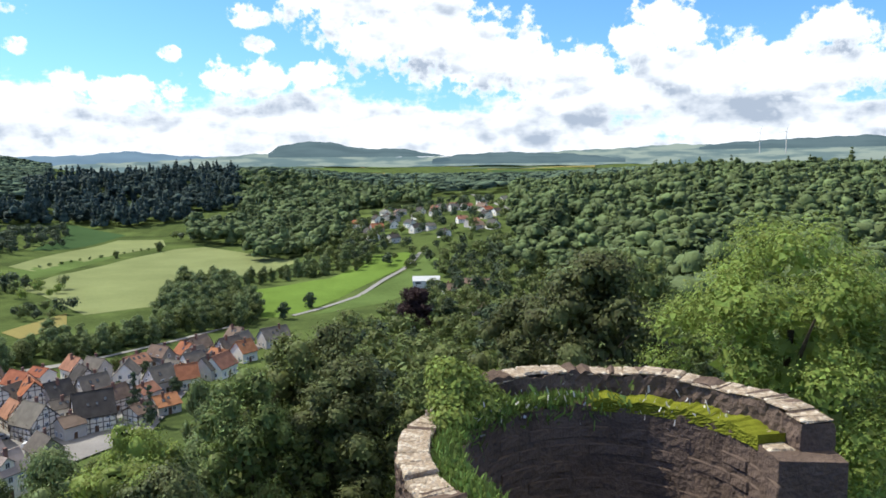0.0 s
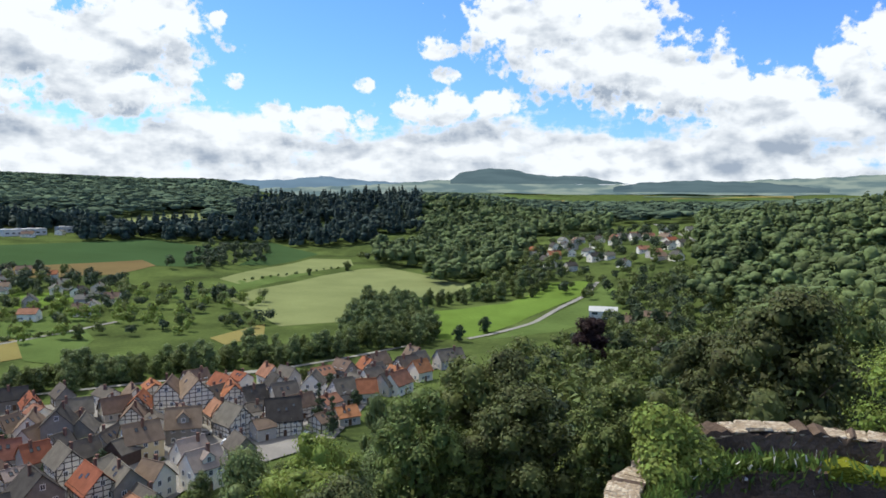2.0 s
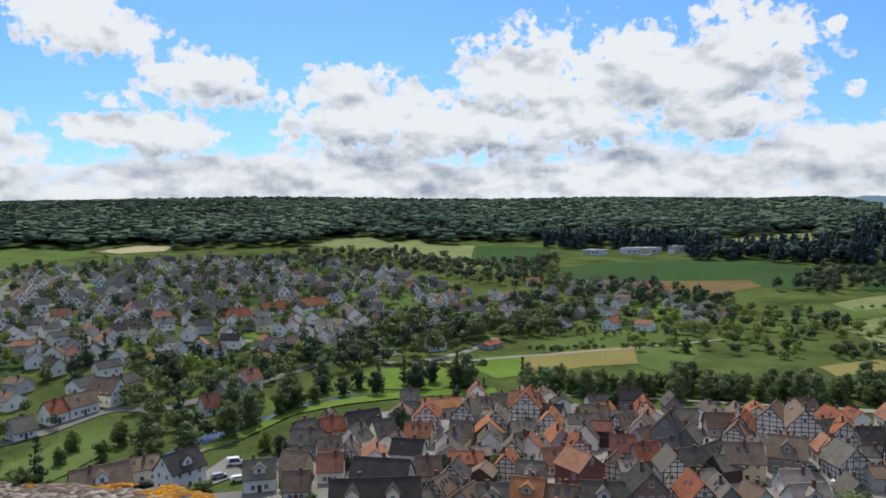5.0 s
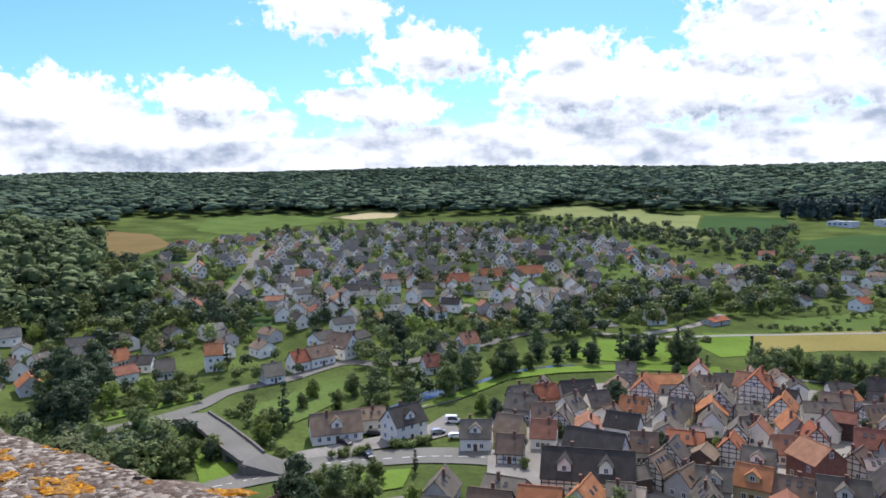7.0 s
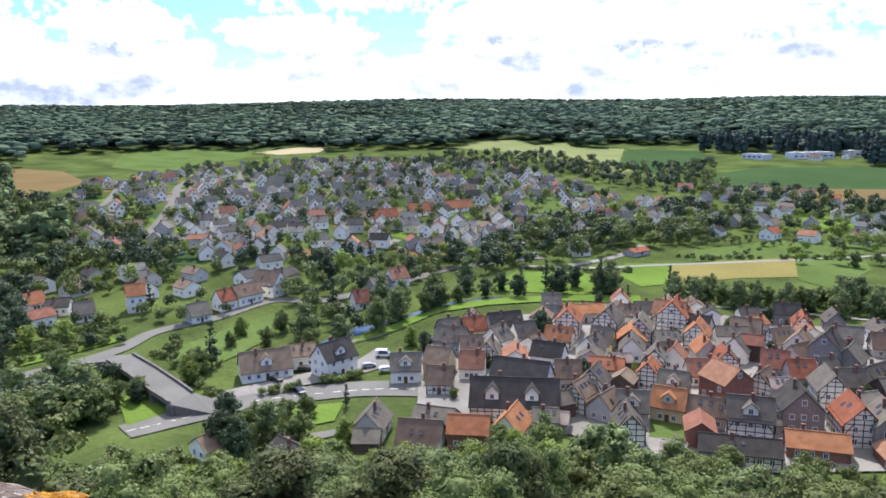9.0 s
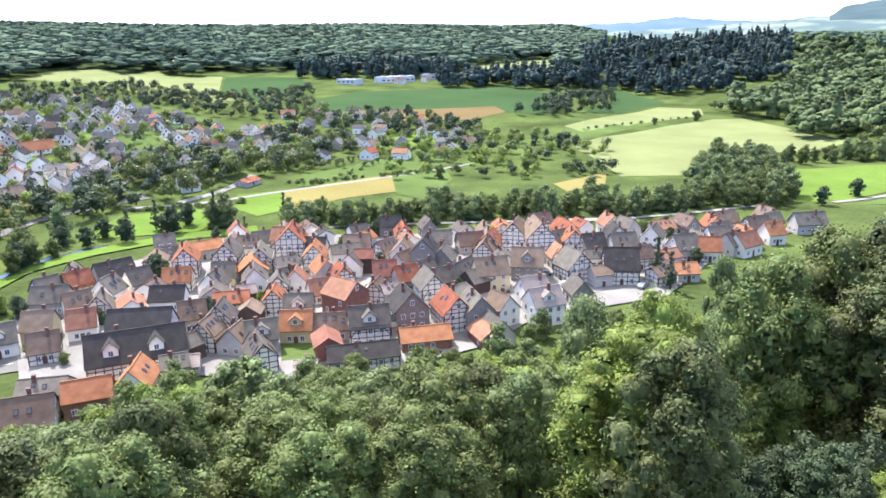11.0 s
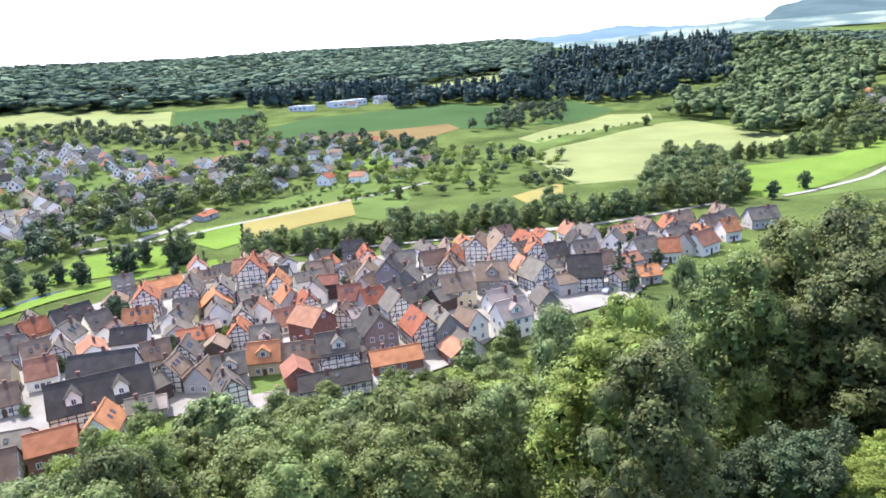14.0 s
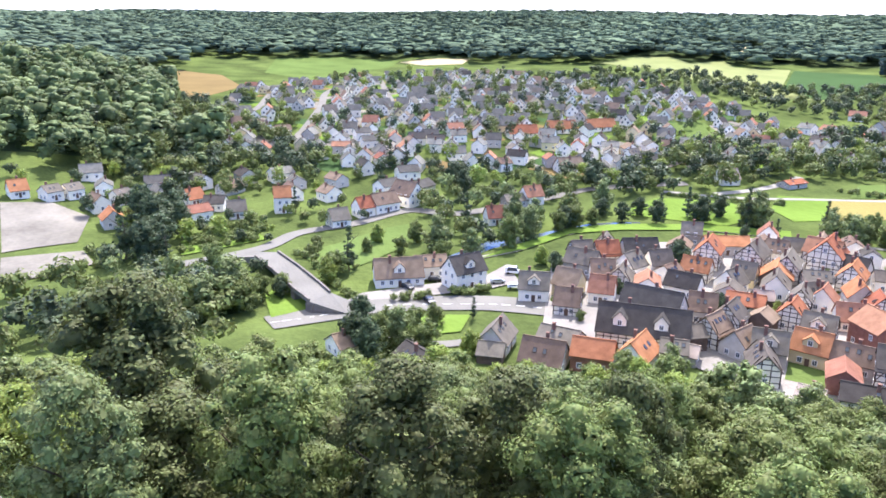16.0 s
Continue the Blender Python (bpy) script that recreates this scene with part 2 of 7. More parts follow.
M["asphalt"] = material("old_asphalt", (0.155, 0.148, 0.132), vary=0.15, scale=0.1, fine=12)
M["path"] = material("gravel_path", (0.24, 0.23, 0.20), vary=0.15, scale=0.1, fine=12)
M["paving"] = material("pale_paving", (0.215, 0.20, 0.18), vary=0.25, scale=0.1, fine=12)
M["water"] = material("river_water", (0.03, 0.045, 0.04), rough=0.25, vary=0.2, scale=0.05, bump=0.1)
M["forest_floor"] = material("forest_floor", (0.045, 0.062, 0.026), vary=0.4, scale=0.05)
M["leaf"] = material("leaf_green", (0.130, 0.158, 0.047), vary=0.4, scale=0.25, bump=0, per_island=0.35, per_object=0.16, translucent=0.22, rough=0.6)
M["leaf_light"] = material("leaf_light_green", (0.195, 0.245, 0.052), vary=0.3, scale=0.25, bump=0, per_island=0.3, per_object=0.1, translucent=0.32, rough=0.6)
M["leaf_grey"] = material("leaf_willow_green", (0.150, 0.186, 0.068), vary=0.4, scale=0.25, bump=0, per_island=0.35, per_object=0.12, translucent=0.22, rough=0.6)
M["leaf_olive"] = material("leaf_olive_green", (0.092, 0.104, 0.036), vary=0.4, scale=0.25, bump=0, per_island=0.35, per_object=0.1, translucent=0.2, rough=0.6)
M["leaf_dry"] = material("leaf_faded_blossom", (0.225, 0.200, 0.100), vary=0.35, scale=0.6, bump=0, per_island=0.4, translucent=0.25, rough=0.6)
M["leaf_dark"] = material("leaf_dark_green", (0.062, 0.086, 0.040), vary=0.3, scale=0.25, bump=0, per_island=0.35, per_object=0.15, translucent=0.15, rough=0.6)
M["leaf_red"] = material("leaf_copper", (0.040, 0.022, 0.019), vary=0.3, scale=0.25, bump=0, per_island=0.3, translucent=0.2, rough=0.6)
M["wood_leaf"] = material("wood_leaf_green", (0.112, 0.146, 0.052), vary=0.6, scale=0.035, fine=12, bump=0.5, per_island=0.16, translucent=0.12, rough=0.7)
# dark needle green with the cloud shadow on this hill painted in
M["conifer"] = material("conifer_cloud_shade_green", (0.044, 0.066, 0.050), vary=0.35, scale=0.05, fine=16, bump=0.4, per_island=0.3, translucent=0.05, rough=0.7)
# greyed green with haze painted in; broad patches mix leaf tone and cloud shade
M["far_wood"] = material("far_wood_haze_green", (0.094, 0.126, 0.078), vary=0.5, scale=0.004, fine=14, bump=0, per_island=0.1, rough=0.8)
M["bark"] = material("bark", (0.09, 0.07, 0.05), vary=0.3, scale=3)
M["stone"] = material("sandstone", (0.120, 0.086, 0.064), vary=0.45, scale=1.3, bump=0.6, fine=9)
M["stone_pale"] = pebbled("weathered_coping_stone", (0.30, 0.23, 0.155), (0.56, 0.48, 0.36), (0.21, 0.16, 0.105), 14, 2.6, 0.5)
M["moss"] = material("moss", (0.145, 0.155, 0.018), vary=0.35, scale=4, bump=0.6)
M["yard"] = material("grey_gravel_yard", (0.165, 0.152, 0.128), vary=0.4, scale=0.06, fine=9)

# ---- land ----
def polar(left, d):
    """Plan place at that many degrees left of +y and metres out."""
    return (-math.sin(radians(left)) * d, math.cos(radians(left)) * d)


# height of the ground along some bearings (degrees left of +y): distance, height
PROFILES = [
    (-60, ((0, 53), (30, 52), (60, 50), (120, 44), (250, 38), (500, 50), (900, 60), (1700, 62), (4600, 80))),
    (-30, ((0, 53), (30, 50), (60, 45), (120, 33), (250, 22), (420, 28), (800, 58), (1700, 60), (4600, 80))),
    (-16, ((0, 53), (38, 45), (70, 38), (120, 23), (250, 2), (380, 2), (620, 36), (1500, 50), (4600, 80))),
    (-6, ((0, 53), (38, 44), (52, 42.5), (62, 36), (80, 30), (120, 17), (200, 3), (420, 0), (620, 24), (1500, 42), (4600, 80))),
    (4, ((0, 53), (36, 43), (48, 41.5), (58, 35), (80, 26), (120, 13), (170, 2), (480, 0), (800, 12), (1000, 57), (4600, 80))),
    (15, ((0, 53), (20, 50), (45, 38), (80, 22), (120, 9), (155, 0), (600, 5), (840, 9), (1040, 60), (1900, 60))),
    (22, ((0, 53), (20, 50), (45, 37), (80, 21), (115, 8), (150, 0), (520, 6), (860, 26), (1000, 38), (1900, 96))),
    (40, ((0, 53), (20, 50), (45, 36), (80, 20), (110, 7), (140, 0), (380, 3), (860, 32), (1000, 40), (1900, 110))),
    (58, ((0, 53), (20, 50), (45, 36), (80, 20), (110, 7), (140, 0), (330, 5), (480, 22), (900, 38), (1900, 119))),
    (74, ((0, 53), (20, 50), (45, 36), (80, 20), (110, 8), (150, 0), (300, 2), (460, 23), (900, 37), (1900, 121))),
    (90, ((0, 53), (20, 50), (45, 37), (80, 23), (115, 10), (170, 0), (320, 2), (520, 26), (800, 36), (1900, 113))),
    (105, ((0, 53), (20, 50), (45, 39), (80, 26), (120, 13), (190, 0), (300, 4), (480, 40), (1900, 110))),
    (130, ((0, 53), (20, 52), (45, 47), (80, 38), (120, 25), (220, 6), (320, 8), (500, 46), (1900, 110))),
]
SPREAD = [0, 6, 12, 20, 30, 38, 45, 52, 60, 70, 80, 100, 125, 150, 180, 220, 270, 330, 400, 480, 560, 660, 760, 880, 1000, 1150, 1350, 1600, 1900, 2300, 2800, 3400, 4000, 4700]


def smooth_rows():
    rows = []
    for left, prof in PROFILES:
        d, z = zip(*prof)
        zs = np.interp(np.sqrt(SPREAD), np.sqrt(d), z)
        if left in (15, 22, 40, 58, 74, 90, 105, 130):
            zs = np.where(np.array(SPREAD) > 1900, zs[SPREAD.index(1900)] - (np.array(SPREAD) - 1900) * 0.02, zs)
        rows.append(zs)
    return np.array(rows)


ROWS = smooth_rows()
LEFTS = np.array([p[0] for p in PROFILES], float)


def ground(x, y):
    """Height of the ground, for numbers or arrays."""
    x, y = np.asarray(x, float), np.asarray(y, float)
    d = np.hypot(x, y)
    left = np.degrees(np.arctan2(-x, y))
    left = np.where(left < -60, np.where(left < -140, 130, -60), np.minimum(left, 130))
    i = np.clip(np.searchsorted(LEFTS, left) - 1, 0, len(LEFTS) - 2)
    f = np.clip((left - LEFTS[i]) / (LEFTS[i + 1] - LEFTS[i]), 0, 1)
    f = f * f * (3 - 2 * f)
    s, u = np.sqrt(SPREAD), np.sqrt(d)
    j = np.clip(np.searchsorted(s, u) - 1, 0, len(s) - 2)
    g = np.clip((u - s[j]) / (s[j + 1] - s[j]), 0, 1)
    a = ROWS[i, j] * (1 - f) + ROWS[i + 1, j] * f
    b = ROWS[i, j + 1] * (1 - f) + ROWS[i + 1, j + 1] * f
    z = a * (1 - g) + b * g
    wave = np.sin(x * 0.0061 + 1.3) * np.cos(y * 0.0047) + 0.6 * np.sin(x * 0.0133 - y * 0.009)
    return z + wave * np.clip((d - 900) / 900, 0, 1) * 5.0


def gz(x, y):
    return float(ground(x, y))


def mesh_from(name, verts, faces, mat, smooth=False):
    me = bpy.data.meshes.new(name)
    me.from_pydata(verts, [], faces)
    if smooth:
        me.shade_smooth()
    for m in mat if isinstance(mat, (list, tuple)) else [mat]:
        me.materials.append(m)
    return me


def build_ground():
    lefts = np.concatenate([np.arange(-180, -60, 6), np.arange(-60, 125, 0.5), np.arange(125, 180, 5)])
    dist = np.concatenate([[0.5], np.arange(6, 160, 4), np.geomspace(160, 4700, 170)])
    L, D = np.meshgrid(np.radians(lefts), dist, indexing="ij")
    X, Y = -np.sin(L) * D, np.cos(L) * D
    V = np.stack([X, Y, ground(X, Y)], -1).reshape(-1, 3)
    n, k = len(lefts), len(dist)
    i, j = np.meshgrid(np.arange(n), np.arange(k - 1), indexing="ij")
    i2 = (i + 1) % n
    F = np.stack([i * k + j, i * k + j + 1, i2 * k + j + 1, i2 * k + j], -1).reshape(-1, 4)
    return tagged(new("ground", mesh_from("ground", V.tolist(), F.tolist(), M["meadow"], True)), "green valley meadow and hillside ground", "ground", kind="structure")


build_ground()


def drape(name, points, mat, lift=0.25, step=12.0, label="", category="field", kind="structure"):
    """A patch with that outline, laid over the ground."""
    bm = bmesh.new()
    bm.faces.new([bm.verts.new((x, y, 0)) for x, y in points])
    xs, ys = [p[0] for p in points], [p[1] for p in points]
    for axis, lo, hi in ((0, min(xs), max(xs)), (1, min(ys), max(ys))):
        n = max(1, int((hi - lo) / step))
        for c in range(1, n):
            co, no = [0, 0, 0], [0, 0, 0]
            co[axis], no[axis] = lo + (hi - lo) * c / n, 1
            bmesh.ops.bisect_plane(bm, geom=bm.verts[:] + bm.edges[:] + bm.faces[:], plane_co=co, plane_no=no)
    bmesh.ops.triangulate(bm, faces=bm.faces[:])
    for v in bm.verts:
        v.co.z = gz(v.co.x, v.co.y) + lift
    bmesh.ops.recalc_face_normals(bm, faces=bm.faces[:])
    for f in bm.faces:
        if f.normal.z < 0:
            f.normal_flip()
    me = bpy.data.meshes.new(name)
    bm.to_mesh(me)
    bm.free()
    me.materials.append(mat)
    return tagged(new(name, me), label, category, kind=kind)


def smooth_line(points, n=8):
    """Catmull-Rom through plan points."""
    p = [np.array(q, float) for q in points]
    p = [2 * p[0] - p[1]] + p + [2 * p[-1] - p[-2]]
    out = []
    for a, b, c, d in zip(p, p[1:], p[2:], p[3:]):
        for k in range(n):
            t = k / n
            out.append(0.5 * ((2 * b) + (c - a) * t + (2 * a - 5 * b + 4 * c - d) * t * t + (3 * b - a - 3 * c + d) * t ** 3))
    out.append(p[-2])
    return out


def strip(name, points, width, mat, lift=0.35, label="", category="road", kind="structure", height=None):
    """A road, path or river along a plan line."""
    line = smooth_line(points)
    V, F = [], []
    for i, q in enumerate(line):
        a, b = line[max(0, i - 1)], line[min(len(line) - 1, i + 1)]
        t = (b - a) / max(1e-6, np.linalg.norm(b - a))
        nrm = np.array([-t[1], t[0]])
        for s in (-1, -0.33, 0.33, 1):
            x, y = q + nrm * s * width / 2
            V.append((x, y, (gz(x, y) if height is None else height) + lift))
    for i in range(len(line) - 1):
        for k in range(3):
            a = i * 4 + k
            F.append((a, a + 1, a + 5, a + 4))
    me = mesh_from(name, V, F, mat)
    bm = bmesh.new()
    bm.from_mesh(me)
    for f in bm.faces:
        f.normal_update()
        if f.normal.z < 0:
            f.normal_flip()
    bm.to_mesh(me)
    bm.free()
    return tagged(new(name, me), label, category, kind=kind)

# ---- fields, roads and river ----
FIELDS = []
FIELDS.append(('grass_bright', 'bright green mown meadow beside the river', [(-42, 431), (-3, 452), (17, 453), (32, 438), (7, 390), (-18, 347), (-25, 347), (-31, 381)]))
FIELDS.append(('grass_bright', 'bright green mown meadow beside a curving track', [(22, 469), (39, 503), (67, 505), (58, 467), (22, 414), (3, 374), (-8, 354), (-29, 359), (-40, 410), (-10, 428)]))
FIELDS.append(('grass_mid', 'green meadow below a curving track', [(75, 491), (84, 458), (75, 426), (54, 404), (35, 374), (14, 358), (-3, 347), (21, 395), (56, 451)]))
FIELDS.append(('grain', 'pale green unripe grain field', [(-164, 435), (-160, 484), (-134, 576), (-112, 623), (-90, 632), (-56, 595), (-11, 532), (-27, 505), (-75, 476), (-83, 429), (-74, 383), (-107, 361), (-145, 418)]))
FIELDS.append(('grass_mid', 'green meadow strip with a hedge along it', [(-204, 432), (-192, 480), (-170, 575), (-147, 593), (-171, 448), (-192, 432)]))
FIELDS.append(('grain', 'pale green meadow under the wood edge', [(-198, 518), (-189, 613), (-175, 703), (-135, 695), (-124, 648), (-152, 595), (-178, 502)]))
FIELDS.append(('crop', 'dark green crop field in the valley', [(-433, 506), (-437, 586), (-347, 719), (-255, 676), (-229, 622), (-236, 565), (-284, 555), (-360, 498), (-385, 464)]))
FIELDS.append(('soil', 'brown bare field strip', [(-350, 495), (-287, 583), (-265, 560), (-270, 509), (-313, 461)]))
FIELDS.append(('crop', 'dark green crop slope under the wood', [(-210, 592), (-225, 726), (-253, 786), (-235, 789), (-179, 744), (-193, 625)]))
FIELDS.append(('grain', 'pale hillside field below the ridge wood', [(-787, 462), (-818, 531), (-809, 579), (-741, 557), (-753, 613), (-693, 581), (-646, 493), (-717, 481)]))
FIELDS.append(('grain', 'pale green hillside field below the ridge wood', [(-687, 476), (-693, 581), (-654, 622), (-520, 487), (-454, 473), (-497, 430), (-591, 451)]))
FIELDS.append(('crop', 'dark green hillside field', [(-647, 620), (-582, 666), (-508, 609), (-452, 509), (-465, 470), (-530, 500)]))
FIELDS.append(('stubble', 'pale stubble field high on the slope', [(-926, 702), (-863, 760), (-804, 719), (-857, 665)]))
FIELDS.append(('grass_bright', 'bright green field beside the river trees', [(-232, 220), (-249, 239), (-239, 258), (-212, 227), (-214, 215)]))
FIELDS.append(('straw', 'dry tan grass field beside the river trees', [(-237, 256), (-229, 286), (-214, 313), (-189, 281), (-203, 261), (-212, 228)]))
FIELDS.append(('grass_mid', 'green field beside the river trees', [(-214, 313), (-198, 341), (-179, 316), (-166, 271), (-186, 276)]))
FIELDS.append(('grass_mid', 'green garden plots in the valley', [(-255, 291), (-240, 356), (-213, 371), (-200, 345), (-229, 282), (-238, 268)]))
FIELDS.append(('grass_bright', 'bright green garden meadow', [(-284, 412), (-259, 429), (-240, 407), (-246, 377), (-256, 374)]))
FIELDS.append(('straw', 'dry grass field beside garden trees', [(-129, 325), (-116, 366), (-107, 336), (-117, 312)]))
FIELDS.append(('grass_bright', 'bright green meadow across the river', [(-240, 154), (-259, 184), (-246, 211), (-224, 208), (-215, 185), (-226, 171)]))
FIELDS.append(('grass_mid', 'fenced green orchard slope above the gardens', [(-331, 246), (-378, 268), (-388, 303), (-341, 288)]))
FIELDS.append(('grass_mid', 'green meadow on the hill shoulder', [(-758, 73), (-908, 101), (-932, 185), (-888, 246), (-810, 211), (-676, 104)]))
FIELDS.append(('soil', 'brown and green field below the ridge wood', [(-722, -39), (-806, -23), (-734, 31), (-623, 42), (-543, 4), (-614, -11)]))
FIELDS.append(('stubble', 'pale stubble field on the hill shoulder', [(-877, 243), (-903, 295), (-885, 338), (-839, 310), (-842, 261)]))
FIELDS.append(('grain', 'pale green clearing between ridge woods', [(-472, 862), (-424, 977), (-399, 1003), (-356, 889), (-407, 833)]))
FIELDS.append(('grass_mid', 'green lawn beside the road bridge', [(-235, 32), (-242, 46), (-256, 66), (-259, 77), (-232, 67), (-219, 52), (-209, 38), (-217, 33)]))
FIELDS.append(('grass_bright', 'bright green verge below the bridge', [(-200, 16), (-203, 23), (-193, 29), (-184, 26), (-181, 16)]))
FIELDS.append(('grass_bright', 'bright green roadside lawn', [(-165, 46), (-170, 55), (-166, 65), (-157, 59), (-158, 49)]))
FIELDS.append(('yard', 'pale gravel works yard beside the road', [(-310, -70), (-312, -53), (-295, -38), (-266, -39), (-262, -51), (-258, -60)]))
FIELDS.append(('paving', 'pale paved yard beside the main road', [(-186, 36), (-184, 50), (-182, 76), (-184, 87), (-200, 90), (-193, 80), (-192, 62), (-191, 42)]))
FIELDS.append(('paving', 'pale market square between houses', [(-82, 201), (-78, 208), (-63, 201), (-52, 209), (-47, 195), (-66, 183), (-78, 189)]))
FIELDS.append(('paving', 'pale paved town lane', [(-137, 160), (-134, 160), (-108, 135), (-111, 133)]))
FIELDS.append(('paving', 'pale paved town lane', [(-116, 165), (-112, 166), (-91, 140), (-95, 138)]))
FIELDS.append(('paving', 'pale paved lanes between the old town houses', [(-199, 105), (-199, 124), (-204, 145), (-200, 161), (-203, 179), (-177, 203), (-136, 224), (-110, 237), (-85, 252), (-60, 271), (-31, 298), (-20, 288), (-39, 242), (-44, 198), (-58, 181), (-70, 169), (-73, 146), (-86, 124), (-102, 110), (-127, 98), (-141, 88), (-151, 78)]))
FIELDS.append(('grass_mid', 'small green garden between town houses', [(-146, 143), (-141, 147), (-135, 142), (-138, 136)]))
FIELDS.append(('grass_mid', 'small green garden between town houses', [(-179, 131), (-173, 136), (-165, 131), (-170, 127)]))
FIELDS.append(('grass_bright', 'small green garden between town houses', [(-151, 138), (-147, 142), (-132, 127), (-135, 123)]))
FIELDS.append(('grass_mid', 'small green garden between town houses', [(-122, 127), (-116, 133), (-105, 120), (-111, 115)]))
FIELDS.append(('grass_mid', 'small green garden between town houses', [(-114, 186), (-110, 191), (-102, 181), (-105, 175)]))
FIELDS.append(('grass_bright', 'bright mown grass bank along the river', [(-209, 84), (-212, 102), (-222, 124), (-220, 144), (-211, 173), (-195, 196), (-203, 203), (-218, 178), (-227, 148), (-229, 127), (-216, 98)]))
FIELDS.append(('grass_bright', 'bright green hedged vegetable garden', [(-260, -6), (-271, 19), (-254, 22), (-243, -6)]))
FIELDS.append(('yard', 'pale sandy riding court beside the works yard', [(-252, -59), (-255, -36), (-240, -31), (-230, -46), (-230, -55)]))
for i, (mat, label, pts) in enumerate(FIELDS):
    drape("field", pts, M[mat], 0.12 + 0.008 * i, 6.0 if math.hypot(*pts[0]) < 420 else 12.0, label=label)
strip('bank_path', [(-210, 84), (-213, 101), (-222, 120), (-224, 144), (-215, 168), (-198, 193), (-186, 208), (-161, 227), (-135, 242), (-111, 256), (-88, 272)], 2.5, M['path'], lift=0.3, label='pale gravel track through the valley', category='path')
strip('bank_path_far', [(-35, 332), (-63, 295), (-99, 260)], 2.5, M['path'], lift=0.3, label='pale gravel track through the valley', category='path')
strip('river', [(-212, 77), (-222, 94), (-224, 114), (-228, 137), (-225, 155)], 7, M['water'], lift=0.1, label='dark slow river water', category='river')
strip('main_road', [(-233, -17), (-235, -2), (-244, 20), (-259, 34), (-265, 55), (-275, 80), (-264, 99), (-273, 141), (-282, 169), (-275, 211)], 6, M['asphalt'], lift=0.3, label='pale grey asphalt road', category='road')
strip('town_road', [(-177, 15), (-179, 28), (-180, 46), (-175, 66), (-168, 79), (-156, 94)], 10.5, M['asphalt'], lift=0.3, label='pale grey asphalt road', category='road')
strip('valley_lane', [(-258, 213), (-259, 237), (-267, 262), (-274, 275)], 4, M['path'], lift=0.3, label='pale gravel track through the valley', category='path')
strip('track', [(72, 498), (58, 463), (40, 432), (22, 397), (3, 366), (-11, 349)], 3, M['path'], lift=0.3, label='pale gravel track through the valley', category='path')
strip('village_street', [(-397, 38), (-414, 56), (-491, 82), (-566, 99), (-627, 124)], 5, M['asphalt'], lift=0.3, label='pale grey asphalt road', category='road')
strip('village_street', [(-487, 36), (-518, 47), (-617, 68)], 5, M['asphalt'], lift=0.3, label='pale grey asphalt road', category='road')
strip('village_street', [(-498, 133), (-593, 152), (-702, 174)], 5, M['asphalt'], lift=0.3, label='pale grey asphalt road', category='road')
strip('garden_lane', [(-268, 194), (-250, 220), (-237, 257), (-222, 288), (-204, 322), (-190, 357)], 3, M['path'], lift=0.3, label='pale gravel track through the valley', category='path')
strip('hill_lane', [(169, 527), (169, 584), (166, 645), (190, 873)], 4, M['path'], lift=0.3, label='pale gravel track through the valley', category='path')
strip('loop_lane', [(-171, 43), (-164, 42), (-157, 44), (-152, 51), (-151, 60), (-154, 69)], 3.5, M['asphalt'], lift=0.34, label='narrow pale asphalt lane round a lawn', category='road')
VILLAGE_STREETS = [[(-397, 38), (-414, 56), (-491, 82), (-566, 99), (-627, 124)], [(-487, 36), (-518, 47), (-617, 68)], [(-498, 133), (-593, 152), (-702, 174)]]

# ---- trees ----
def leaf_cloud(rng, centres, radii, count, size, inner=0, inside=0.72, bulk=0.3):
    """Pointed leaves on round clusters, and larger ones in their hearts that shade the gaps: verts, faces."""
    centres, radii = np.asarray(centres, float), np.asarray(radii, float)
    w = radii ** 2
    total = count + inner * len(centres)
    heart = np.arange(total) >= count
    pick = np.concatenate([rng.choice(len(centres), count, p=w / w.sum()), np.repeat(np.arange(len(centres)), inner)])
    v = rng.normal(size=(total, 3))
    v /= np.linalg.norm(v, axis=1)[:, None]
    v[:, 2] = np.where((v[:, 2] < -0.2) & (rng.random(total) < 0.6) & ~heart, -v[:, 2], v[:, 2])
    reach = np.where(heart, inside * (0.6 + 0.4 * rng.random(total)), 0.7 + 0.42 * rng.random(total) ** 1.5)
    c = centres[pick] + v * (radii[pick] * reach)[:, None] * np.array([1, 1, 0.85])
    nrm = v + rng.normal(size=(total, 3)) * 0.36 + np.array([0, 0, 0.3])
    nrm /= np.linalg.norm(nrm, axis=1)[:, None]
    a = np.cross(nrm, rng.normal(size=(total, 3)))
    a /= np.linalg.norm(a, axis=1)[:, None] + 1e-9
    b = np.cross(nrm, a)
    s = np.where(heart, radii[pick] * bulk, size * (0.6 + 0.8 * rng.random(total)))[:, None]
    V = np.stack([c + a * s * 1.05, c - a * s * 0.55 + b * s * 0.6, c - a * s * 0.55 - b * s * 0.6], 1).reshape(-1, 3)
    return V, np.arange(total * 3).reshape(-1, 3)


